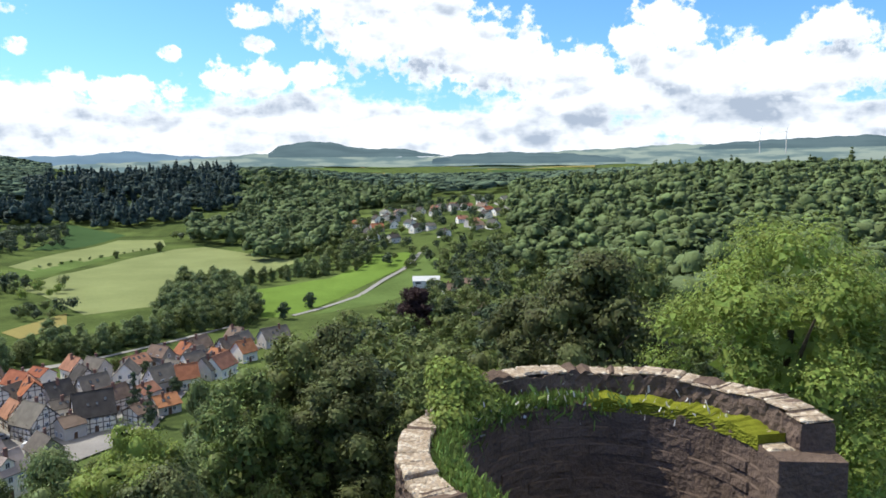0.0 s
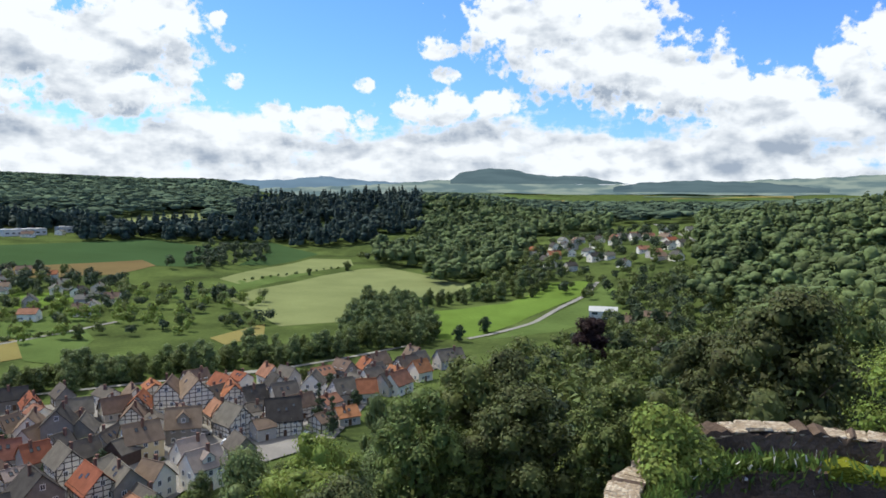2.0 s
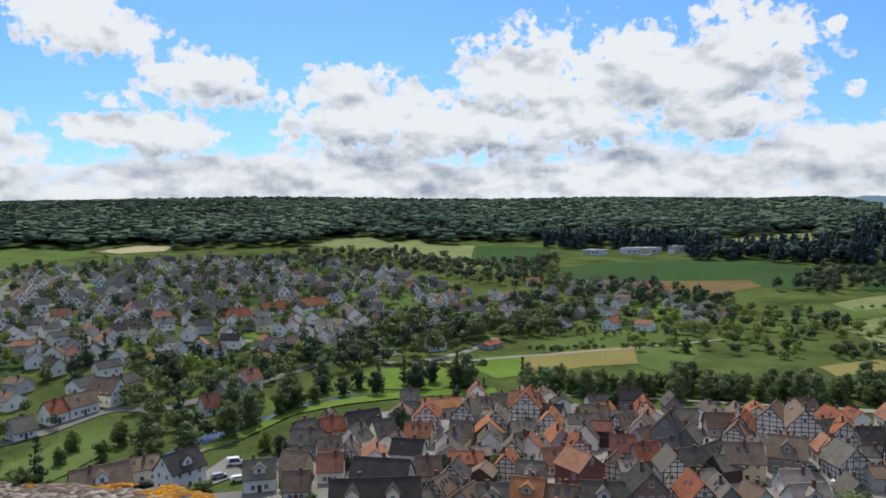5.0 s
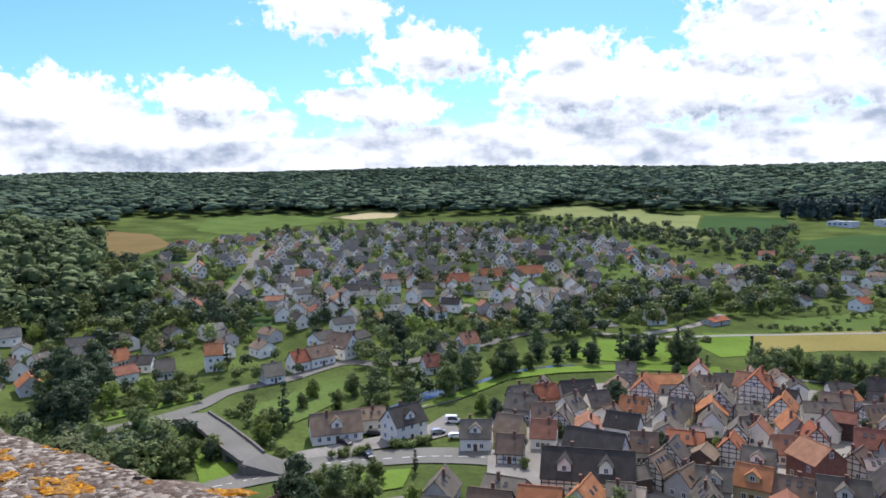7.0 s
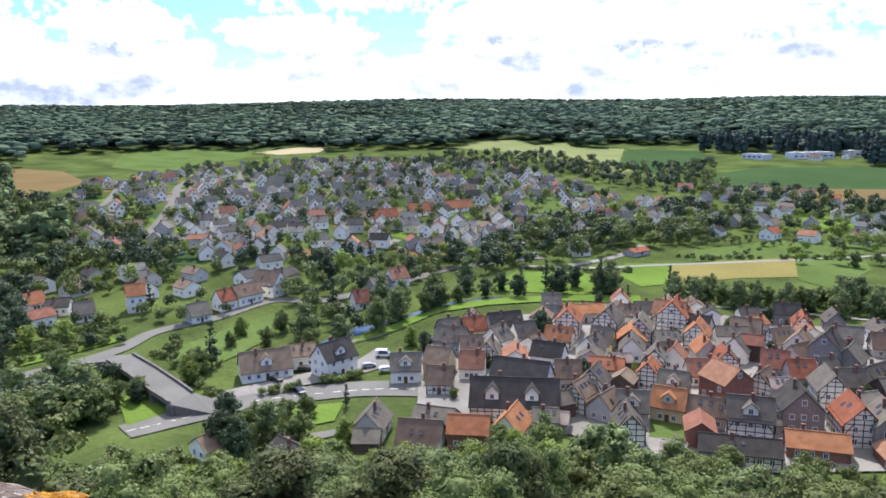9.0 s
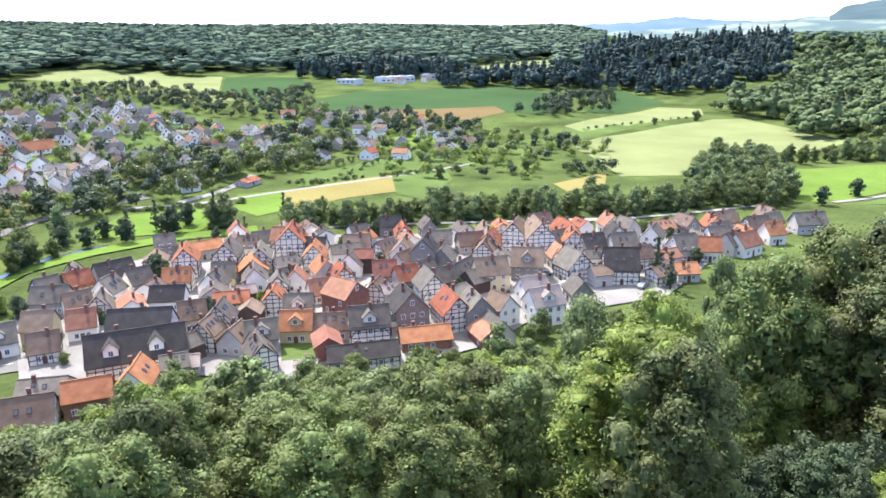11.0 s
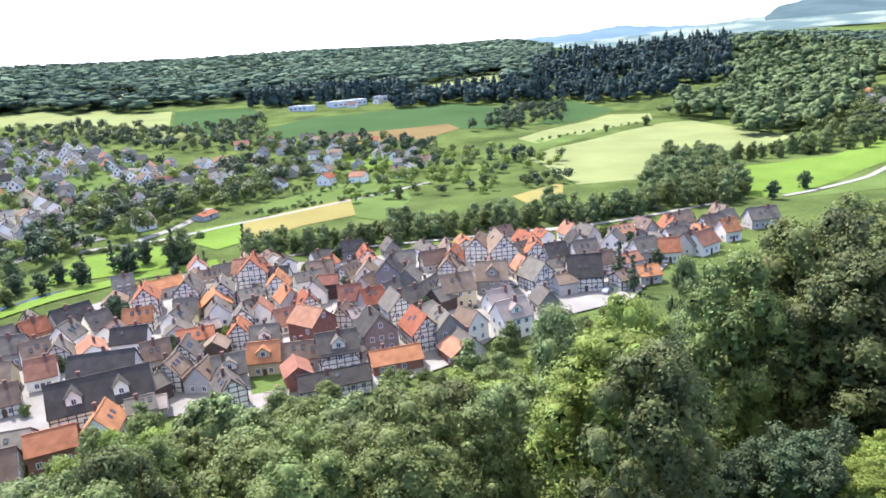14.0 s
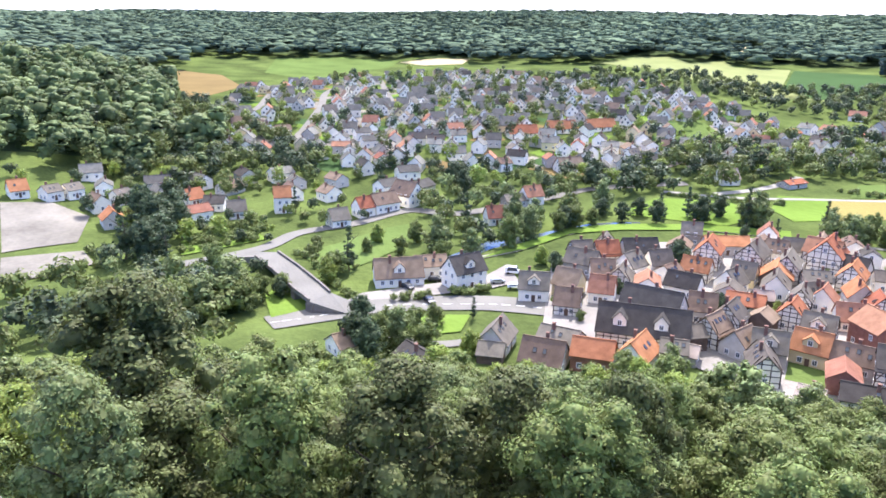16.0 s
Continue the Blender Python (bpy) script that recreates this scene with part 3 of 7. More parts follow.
def crown_mesh(name, seed, height, radius, clusters, leaves, size, mat, base=0.25, cone=0.0, puff=1.0, inner=22, lobed=False, heart=0.3):
    """A crown of clusters of leaves, uneven in outline; its foot at z = 0 of the tree."""
    rng = np.random.default_rng(seed)
    cs, rs = [], []
    for _ in range(clusters):
        h = rng.random() ** 0.8
        ang = rng.random() * 2 * math.pi
        wide = (math.sin(math.pi * min(0.98, 0.12 + h * 0.86)) ** 0.6) * (1 - cone) + cone * (1.05 - h)
        q = radius * wide * (0.55 + 0.5 * rng.random()) * (1.0 if puff == 1.0 else 0.84)
        cs.append((math.cos(ang) * q, math.sin(ang) * q, height * (base + (1 - base) * h * 0.92)))
        rs.append(radius * puff * (0.11 + 0.15 * rng.random()) * (1 - 0.55 * cone))
    V, F = leaf_cloud(rng, cs, rs, leaves, size, inner, 0.72, heart)
    # the heart of the crown
    hs = [0.2, 0.38, 0.56, 0.72]
    wide = [(math.sin(math.pi * min(0.98, 0.12 + h * 0.86)) ** 0.6) * (1 - cone) + cone * (1.05 - h) for h in hs]
    W, G = leaf_cloud(rng, [(0, 0, height * (base + (1 - base) * h * 0.92)) for h in hs], [radius * 0.5 * k for k in wide], 0, size, 400 if heart < 0.2 else 240 if lobed else 90, 1.0, 0.16 if lobed else heart)
    if lobed:
        X, H = lobes(rng, cs, np.array(rs) * 0.62, 5)
        W, G = np.concatenate([W, X]), np.concatenate([G, H + len(W)])
    return mesh_from(name, np.concatenate([V, W]).tolist(), np.concatenate([F, G + len(V)]).tolist(), mat, lobed)


def lobes(rng, centres, radii, k=7, tall=0.95, uneven=0.24):
    """Uneven rounded clumps, open below: verts, faces."""
    P, r = np.asarray(centres, float), np.asarray(radii, float)
    n = len(P)
    V = np.zeros((n, 3 * k + 1, 3))
    for ring, elev in enumerate((-0.6, 0.15, 0.8)):
        ang = np.arange(k) / k * 2 * math.pi + ring * 0.45 + rng.random((n, 1)) * 6.3
        q = r[:, None] * rng.uniform(1 - uneven, 1 + uneven, (n, k))
        V[:, ring * k:(ring + 1) * k] = P[:, None] + np.stack([np.cos(ang) * q * math.cos(elev), np.sin(ang) * q * math.cos(elev), q * math.sin(elev) * tall], -1)
    V[:, -1] = P + np.array([0, 0, tall]) * r[:, None]
    one = []
    for ring in (0, 1):
        for i in range(k):
            j = (i + 1) % k
            one.append((ring * k + i, ring * k + j, ring * k + k + i))
            one.append((ring * k + j, ring * k + k + j, ring * k + k + i))
    one += [(2 * k + i, 2 * k + (i + 1) % k, 3 * k) for i in range(k)]
    F = (np.array(one)[None] + (np.arange(n) * (3 * k + 1))[:, None, None]).reshape(-1, 3)
    return V.reshape(-1, 3), F


def leafy_mass(rng, cs, rs, leaves, size):
    """Rounded clumps with leaves standing out of them."""
    v, f = leaf_cloud(rng, cs, rs, leaves, size)
    w, g = lobes(rng, cs, np.asarray(rs) * 0.86, 5)
    return np.concatenate([v, w]), np.concatenate([f, g + len(v)])


def trunk_mesh(name, seed, height, radius, limbs=5):
    rng = random.Random(seed)
    bm = bmesh.new()

    def limb(a, b, ra, rb, seg=4, sides=7):
        a, b = Vector(a), Vector(b)
        rings = []
        bend = Vector((rng.uniform(-1, 1), rng.uniform(-1, 1), 0)) * (b - a).length * 0.06
        q = (b - a).to_track_quat("Z", "Y")
        for i in range(seg + 1):
            t = i / seg
            c, r = a.lerp(b, t) + bend * math.sin(t * math.pi), ra + (rb - ra) * t
            rings.append([bm.verts.new(c + q @ Vector((math.cos(k / sides * 2 * math.pi) * r, math.sin(k / sides * 2 * math.pi) * r, 0))) for k in range(sides)])
        for u, v in zip(rings, rings[1:]):
            for k in range(sides):
                bm.faces.new((u[k], u[(k + 1) % sides], v[(k + 1) % sides], v[k]))

    limb((0, 0, -1.0), (0, 0, height * 0.75), radius, radius * 0.35)
    for k in range(limbs):
        h = height * (0.3 + 0.4 * k / limbs)
        ang = k * 2.4
        limb((0, 0, h), (math.cos(ang) * height * 0.22, math.sin(ang) * height * 0.22, h + height * 0.2), radius * 0.4, radius * 0.1)
    me = bpy.data.meshes.new(name)
    bm.to_mesh(me)
    bm.free()
    me.materials.append(M["bark"])
    return me


def tree_kind(name, label, crown, trunk, category="tree"):
    """A template thing: an empty with trunk and crown."""
    e = tagged(new(name), label, category)
    for n, me in (("trunk", trunk), ("crown", crown)):
        new(n, me).parent = e
    return e


def big_tree(seed, mat, leaves=10500, h=16, r=5.5, size=0.14, cl=60):
    return crown_mesh("crown", seed, h, r, cl, leaves, size, mat, base=0.16, puff=1.2, lobed=True, inner=16), trunk_mesh("trunk", seed, h, 0.3)


KINDS = {}
KINDS["near_e"] = tree_kind("broadleaf_tree", "tall sunlit yellow-green broadleaf tree beside the turret", crown_mesh("crown", 131, 16, 5.5, 120, 62000, 0.05, M["leaf_light"], base=0.16, puff=1.05, inner=60, heart=0.16), trunk_mesh("trunk", 131, 16, 0.3))
for key, name, label, mats in (
    ("near_a", "broadleaf_tree", "leafy green broadleaf tree on the castle slope", "leaf"),
    ("near_b", "broadleaf_tree", "grey-green willow-like broadleaf tree on the castle slope", "leaf_grey"),
    ("near_c", "broadleaf_tree", "light yellow-green broadleaf tree on the castle slope", "leaf_light"),
    ("near_d", "broadleaf_tree", "dark olive-green broadleaf tree on the castle slope", "leaf_olive"),
):
    sd = ord(key[-1])
    KINDS[key] = tree_kind(name, label, *(big_tree(sd, M[mats], 17000, 16, 5.5, 0.115, 72) if key == "near_c" else big_tree(sd, M[mats])))
for key, label, mats in (("far_a", "leafy green broadleaf tree above the town", "leaf"), ("far_b", "grey-green broadleaf tree above the town", "leaf_grey"), ("far_c", "light green broadleaf tree above the town", "leaf_light")):
    KINDS[key] = tree_kind("deciduous_tree", label, *big_tree(ord(key[-1]) + 20, M[mats], 2700, 15, 5.2, 0.27, 46))
for key, name, label, mats, h, r, cone, lv in (
    ("mid_a", "valley_tree", "rounded green broadleaf tree in the valley", "leaf", 11, 4.5, 0.0, 700),
    ("mid_b", "willow_tree", "grey-green riverside willow tree", "leaf_grey", 12, 5.0, 0.0, 700),
    ("mid_c", "broadleaf_tree", "light green garden tree", "leaf_light", 7, 3.2, 0.0, 500),
    ("mid_d", "conifer_tree", "dark green pointed conifer tree", "leaf_dark", 14, 3.4, 0.9, 600),
    ("mid_e", "broadleaf_tree", "dark green dense broadleaf tree", "leaf_dark", 11, 4.6, 0.0, 700),
    ("mid_f", "copper_beech", "dark red copper beech tree", "leaf_red", 15, 6.5, 0.0, 2200),
    ("mid_g", "bush", "low rounded green bush", "leaf", 3.0, 2.0, 0.0, 260),
):
    sd = ord(key[-1]) + 50
    KINDS[key] = tree_kind(name, label, crown_mesh("crown", sd, h, r, 30, int(lv * 2.4), 0.28 * r / 4.5, M[mats], base=0.02, cone=cone, puff=1.7, inner=16, heart=0.42), trunk_mesh("trunk", sd, h, 0.25 * h / 12, 3), "bush" if name == "bush" else "tree")
USED = set()


def plant(key, x, y, scale=1.0, turn=None, group="", sink=0.0, tall=1.0):
    e = KINDS[key]
    m = pose(x, y, gz(x, y) - sink, 0, 0, random.uniform(0, 360) if turn is None else turn) @ Matrix.Diagonal((scale, scale, scale * tall, 1))
    if key not in USED:
        USED.add(key)
        e.matrix_world = m
        t = e
    else:
        t = copy_thing(e, Matrix())
        t.matrix_basis = m
    if group:
        t["group"] = group
    return t


def inside(x, y, poly):
    hit = False
    for (x1, y1), (x2, y2) in zip(poly, poly[1:] + poly[:1]):
        if (y1 > y) != (y2 > y) and x < (x2 - x1) * (y - y1) / (y2 - y1) + x1:
            hit = not hit
    return hit


def off_fields(x, y):
    return not any(inside(x, y, pts) for _, _, pts in FIELDS)


def wood(name, spots, mat, label, leaves=80, height=14.0, radius=6.2, seed=1, size=0.14, pointed=0.0):
    """Many crowns as one mass of foliage; spots: plan places with a scale. pointed: share of conifers."""
    rng = np.random.default_rng(seed)
    V, F, base = [], [], 0
    for x, y, s in spots:
        z = gz(x, y)
        h, r = height * s * (0.8 + 0.4 * rng.random()), radius * s
        if rng.random() < pointed:
            cs = [(x, y, z + h * k) for k in (0.35, 0.6, 0.85, 1.08, 1.25)]
            rs = [r * k for k in (0.8, 0.66, 0.5, 0.34, 0.18)]
        else:
            cs = [(x, y, z + h - r * 0.9)] + [(x + math.cos(a) * r * 0.55, y + math.sin(a) * r * 0.55, z + h * (0.42 + 0.35 * rng.random())) for a in np.arange(3) * 2.1 + rng.random(3)]
            rs = [r * 0.66] + list(r * (0.48 + 0.2 * rng.random(3)))
        v, f = leafy_mass(rng, cs, rs, leaves, r * size)
        V.append(v)
        F.append(f + base)
        base += len(v)
    me = mesh_from(name, np.concatenate(V).tolist(), np.concatenate(F).tolist(), mat, True)
    return tagged(new(name, me), label, "woodland", kind="stuff")


def far_canopy(name, spots, mat, label, seed=1, height=13.0, radius=7.4):
    """Closed forest of a far ridge as one object: a broad uneven clump for every crown."""
    rng = np.random.default_rng(seed)
    P = np.array(spots)
    n = len(P)
    r = radius * P[:, 2] * rng.uniform(0.8, 1.15, n)
    top = ground(P[:, 0], P[:, 1]) + height * rng.uniform(0.85, 1.15, n)
    V, F = lobes(rng, np.stack([P[:, 0], P[:, 1], top - r * 0.4], -1), r, 5, 0.42, 0.16)
    return tagged(new(name, mesh_from(name, V.tolist(), F.tolist(), mat, True)), label, "woodland", kind="stuff")


def scatter(rng, left0, left1, d0, d1, gap, keep=None):
    """Loose spots over a sector of the plan, about gap apart."""
    out = []
    area = radians(abs(left1 - left0)) * (d1 * d1 - d0 * d0) / 2
    for _ in range(int(area / gap ** 2)):
        left, d = rng.uniform(left0, left1), math.sqrt(rng.uniform(d0 * d0, d1 * d1))
        x, y = polar(left, d)
        if keep is None or keep(x, y, left, d):
            out.append((x, y, rng.uniform(0.7, 1.4)))
    return out


def tree_mass(name, spots, mat, label, seed=1, leaves=110, category="trees", lobed=True):
    """Many separate small trees as one object: spots of x, y, crown radius, height."""
    rng = np.random.default_rng(seed)
    V, F, base = [], [], 0
    for x, y, r, h in spots:
        z = gz(x, y)
        cs = [(x, y, z + h - r * 0.7)] + [(x + math.cos(a) * r * 0.55, y + math.sin(a) * r * 0.55, z + h * (0.3 + 0.45 * rng.random())) for a in rng.random(4) * 6.3]
        rs = [r * 0.68] + list(r * (0.46 + 0.22 * rng.random(4)))
        v, f = leaf_cloud(rng, cs + [(x, y, z + h * 0.5)], rs + [r * 0.75], leaves, r * 0.13, 14, 0.8, 0.42) if lobed else leaf_cloud(rng, cs, rs, leaves, r * 0.17)
        V.append(v)
        F.append(f + base)
        base += len(v)
    return tagged(new(name, mesh_from(name, np.concatenate(V).tolist(), np.concatenate(F).tolist(), mat, True)), label, category, kind="stuff")

# ---- houses ----
ROOF = {
    "o": material("orange_roof_tile", (0.275, 0.118, 0.064), vary=0.3, scale=0.5, per_object=0.18),
    "r": material("red_brown_roof_tile", (0.24, 0.120, 0.080), vary=0.3, scale=0.5, per_object=0.18),
    "n": material("brown_roof_tile", (0.168, 0.122, 0.090), vary=0.3, scale=0.5, per_object=0.18),
    "g": material("grey_brown_roof_tile", (0.128, 0.112, 0.092), vary=0.3, scale=0.5, per_object=0.2),
    "d": material("dark_slate_roof", (0.064, 0.058, 0.052), vary=0.3, scale=0.5, per_object=0.15),
    "p": material("pale_pinkish_roof", (0.27, 0.22, 0.19), vary=0.25, scale=0.5, per_object=0.12),
    "k": material("grey_concrete_roof_tile", (0.125, 0.120, 0.105), vary=0.35, scale=0.5, per_object=0.4),
}
WALL = {
    "t": material("white_infill_plaster", (0.74, 0.68, 0.56), vary=0.12, scale=0.6, bump=0.1, per_object=0.08),
    "w": material("white_wall_plaster", (0.82, 0.76, 0.63), vary=0.1, scale=0.6, bump=0.1, per_object=0.06),
    "c": material("cream_wall_plaster", (0.62, 0.52, 0.30), vary=0.12, scale=0.6, bump=0.1, per_object=0.1),
    "g": material("grey_wall_plaster", (0.47, 0.43, 0.37), vary=0.15, scale=0.6, bump=0.1, per_object=0.2),
    "s": material("grey_slate_cladding", (0.25, 0.23, 0.195), vary=0.2, scale=0.8, bump=0.2, per_object=0.15),
    "d": material("dark_weathered_boarding", (0.10, 0.07, 0.055), vary=0.3, scale=0.8, per_object=0.2),
    "b": material("brown_brick", (0.24, 0.12, 0.085), vary=0.25, scale=1.2, per_object=0.15),
}
M["timber"] = material("dark_timber", (0.06, 0.045, 0.038), vary=0.3, scale=1.0, bump=0.2)
M["glass"] = material("window_glass", (0.05, 0.06, 0.07), rough=0.08, vary=0.2, scale=0.5, bump=0)
M["frame"] = material("white_window_frame", (0.75, 0.74, 0.72), vary=0.05, scale=1.0, bump=0)
M["chimney"] = material("chimney_brick", (0.17, 0.10, 0.08), vary=0.3, scale=1.5)
M["door"] = material("painted_wood_door", (0.12, 0.075, 0.05), vary=0.2, scale=1.0)
ROOF_WORD = {"o": "orange tiled roof", "r": "red-brown tiled roof", "n": "brown tiled roof", "g": "grey-brown tiled roof", "d": "dark slate roof", "p": "pale pinkish roof", "k": "grey concrete-tiled roof"}
WALL_WORD = {"t": "half-timbered house", "w": "white plastered house", "c": "cream plastered house", "g": "grey plastered house", "s": "slate-clad house", "d": "dark boarded barn", "b": "brick barn"}


def box(bm, x0, x1, y0, y1, z0, z1):
    v = [bm.verts.new(p) for p in ((x0, y0, z0), (x1, y0, z0), (x1, y1, z0), (x0, y1, z0), (x0, y0, z1), (x1, y0, z1), (x1, y1, z1), (x0, y1, z1))]
    for f in ((3, 2, 1, 0), (4, 5, 6, 7), (0, 1, 5, 4), (1, 2, 6, 5), (2, 3, 7, 6), (3, 0, 4, 7)):
        bm.faces.new([v[i] for i in f])


def prism(bm, section, y0, y1):
    """A closed section in x and z, drawn out along y."""
    a = [bm.verts.new((x, y0, z)) for x, z in section]
    b = [bm.verts.new((x, y1, z)) for x, z in section]
    n = len(section)
    bm.faces.new(a)
    bm.faces.new(b[::-1])
    for i in range(n):
        bm.faces.new((a[i], b[i], b[(i + 1) % n], a[(i + 1) % n]))


def beam(bm, face, p, q, thick=0.2, proud=0.05):
    """A bar between two points of a wall. face(u, z, out) gives the place."""
    p, q = Vector(p), Vector(q)
    d = (q - p).normalized() if (q - p).length > 0 else Vector((1, 0))
    n = Vector((-d.y, d.x)) * thick / 2
    quad = [p - n, q - n, q + n, p + n]
    a = [bm.verts.new(face(c.x, c.y, 0.0)) for c in quad]
    b = [bm.verts.new(face(c.x, c.y, proud)) for c in quad]
    bm.faces.new(b)
    for i in range(4):
        bm.faces.new((a[i], a[(i + 1) % 4], b[(i + 1) % 4], b[i]))


def finish(name, bm, mat):
    bmesh.ops.recalc_face_normals(bm, faces=bm.faces[:])
    me = bpy.data.meshes.new(name)
    bm.to_mesh(me)
    bm.free()
    me.materials.append(mat)
    return me


def part(name, bm, mat, parent, label=""):
    ob = new(name, finish(name, bm, mat))
    ob.parent = parent
    if label:
        ob["label"] = label
    return ob


def window_meshes():
    bm = bmesh.new()
    for x0, x1, z0, z1 in ((-0.55, -0.43, 0, 1.35), (0.43, 0.55, 0, 1.35), (-0.43, 0.43, 0, 0.12), (-0.43, 0.43, 1.23, 1.35), (-0.04, 0.04, 0.12, 1.23)):
        box(bm, x0, x1, -0.02, 0.07, z0, z1)
    fr = finish("window", bm, M["frame"])
    bm = bmesh.new()
    box(bm, -0.43, 0.43, 0.0, 0.03, 0.12, 1.23)
    return fr, finish("pane", bm, M["glass"])


WIN_FRAME, WIN_PANE = window_meshes()


def skylight_mesh():
    bm = bmesh.new()
    for x0, x1, y0, y1 in ((-0.6, -0.5, -0.42, 0.42), (0.5, 0.6, -0.42, 0.42), (-0.5, 0.5, -0.42, -0.33), (-0.5, 0.5, 0.33, 0.42)):
        box(bm, x0, x1, y0, y1, -0.1, 0.1)
    frame_faces = len(bm.faces)
    box(bm, -0.5, 0.5, -0.33, 0.33, -0.1, 0.06)
    bm.faces.ensure_lookup_table()
    for i in range(frame_faces, len(bm.faces)):
        bm.faces[i].material_index = 1
    me = finish("skylight", bm, M["timber"])
    me.materials.append(M["glass"])
    return me


SKYLIGHT = skylight_mesh()


def window(parent, face, u, z, panes=True):
    """A framed window on a wall, at u along it and z up."""
    o, uu, out = Vector(face(u, z, 0)), Vector(face(u + 1, z, 0)) - Vector(face(u, z, 0)), Vector(face(u, z, 1)) - Vector(face(u, z, 0))
    m = Matrix((uu, out, Vector((0, 0, 1)))).transposed().to_4x4()
    w = new("window", WIN_FRAME)
    w.parent, w.matrix_basis = parent, Matrix.Translation(o) @ m
    p = new("pane", WIN_PANE)
    p.parent = w


def house(x, y, heading, length, width, ridge, roof, wall, dormer=False, detail=2, group="houses of the old town"):
    """A gabled house. Its ridge runs along local y; heading is the ridge's bearing in degrees from +x."""
    rnd = random.Random(int(x * 31 + y * 17))
    steep = {2: 0.52, 1: 0.42}[detail] if wall not in "db" else 0.40
    eave = max(2.4, ridge - width * steep)
    if ridge < 6.5:
        eave = max(2.2, ridge - width * 0.32)
    hl, hw = length / 2, width / 2
    z0 = min(gz(x + a, y + b) for a in (-5, 5) for b in (-5, 5)) - 0.4
    top = gz(x, y)
    e = tagged(new({"d": "barn", "b": "barn"}.get(wall, "house")), "%s with %s" % (WALL_WORD[wall], ROOF_WORD[roof]) + (" and dormer" if dormer else ""), "barn" if wall in "db" else "house", group)
    e.matrix_world = pose(x, y, top, 0, 0, heading - 90)
    base = z0 - top
    bm = bmesh.new()
    prism(bm, [(-hw, base), (hw, base), (hw, eave), (0, ridge - 0.25), (-hw, eave)], -hl, hl)
    part("wall", bm, WALL[wall], e)
    # roof: two slabs
    slope = (ridge - eave) / hw
    ov = 0.45
    bm = bmesh.new()
    for s in (-1, 1):
        sec = [(0, ridge), (s * (hw + ov), eave - ov * slope), (s * (hw + ov), eave - ov * slope - 0.22), (0, ridge - 0.22)]
        prism(bm, sec if s > 0 else sec[::-1], -hl - 0.3, hl + 0.3)
    box(bm, -0.14, 0.14, -hl - 0.3, hl + 0.3, ridge - 0.06, ridge + 0.08)
    part("roof", bm, ROOF[roof], e)
    # chimney
    if wall not in "db" or rnd.random() < 0.3:
        cx, cy = rnd.choice((-1, 1)) * hw * 0.25, rnd.uniform(-0.5, 0.5) * hl
        bm = bmesh.new()
        box(bm, cx - 0.3, cx + 0.3, cy - 0.35, cy + 0.35, ridge - slope * abs(cx) - 0.8, ridge + 0.9)
        box(bm, cx - 0.38, cx + 0.38, cy - 0.43, cy + 0.43, ridge + 0.9, ridge + 1.02)
        part("chimney", bm, M["chimney"], e)
    # roof windows on the slope towards the castle
    if detail == 2 and not dormer and wall not in "db" and rnd.random() < 0.6:
        s = 1 if (e.matrix_world.to_3x3().inverted() @ (Vector((0, 0, 70)) - e.matrix_world.translation)).x > 0 else -1
        for k in range(rnd.choice((1, 2, 2, 3))):
            cy, cx = (k - 0.7) * min(2.2, hl * 0.5), s * hw * rnd.choice((0.4, 0.55))
            sky_light = new("skylight", SKYLIGHT)
            sky_light.parent = e
            sky_light.matrix_basis = pose(cx, cy, ridge - slope * abs(cx), 0, math.degrees(math.atan(slope)) * s, 0)
    # the four walls as faces: u along, z up, out
    faces = [
        (lambda u, z, o: (u, -hl - o, z), width, True), (lambda u, z, o: (-u, hl + o, z), width, True),
        (lambda u, z, o: (hw + o, u, z), length, False), (lambda u, z, o: (-hw - o, -u, z), length, False)]
    storey = 2.7
    eye = Vector((0, 0, 70)) - e.matrix_world.translation
    local_eye = e.matrix_world.to_3x3().inverted() @ eye
    timber = bmesh.new() if wall == "t" else None
    for f, wide, gable in faces:
        o = Vector(f(0, 0, 1)) - Vector(f(0, 0, 0))
        half = wide / 2
        levels = [k * storey for k in range(int(eave / storey + 0.35))] or [0]
        if gable:
            levels = levels + [eave + 0.2 + k * storey for k in range(int((ridge - eave - 1.2) / storey + 0.4))]

        def room(z):
            return half if z <= eave else half * max(0.0, (ridge - z) / (ridge - eave))
        if timber is not None:
            zt = [z for z in np.arange(0, eave + 0.1, storey / 2)]
            if gable:
                zt += [z for z in np.arange(eave + 1.0, ridge - 0.8, 1.1)]
            for z in zt:
                r = room(z) - 0.1
                if r > 0.5:
                    beam(timber, f, (-r, z), (r, z))
            n = max(2, int(wide / 1.6))
            for k in range(n + 1):
                u = -half + 0.1 + (wide - 0.2) * k / n
                zt2 = eave if not gable else eave + (ridge - eave) * (1 - abs(u) / half)
                beam(timber, f, (u, 0), (u, max(0.5, zt2 - 0.1)))
            for k in (0, n - 1):
                u0, u1 = -half + (wide) * k / n, -half + wide * (k + 1) / n
                for z in levels[1:2]:
                    beam(timber, f, (u0, z), (u1, z + storey)) if k == 0 else beam(timber, f, (u1, z), (u0, z + storey))
            if gable:
                for s in (-1, 1):
                    beam(timber, f, (s * (half - 0.1), eave), (0, ridge - 0.35), 0.24)
        if (local_eye.normalized()).dot(o) < -0.15 or wall in "d":
            continue
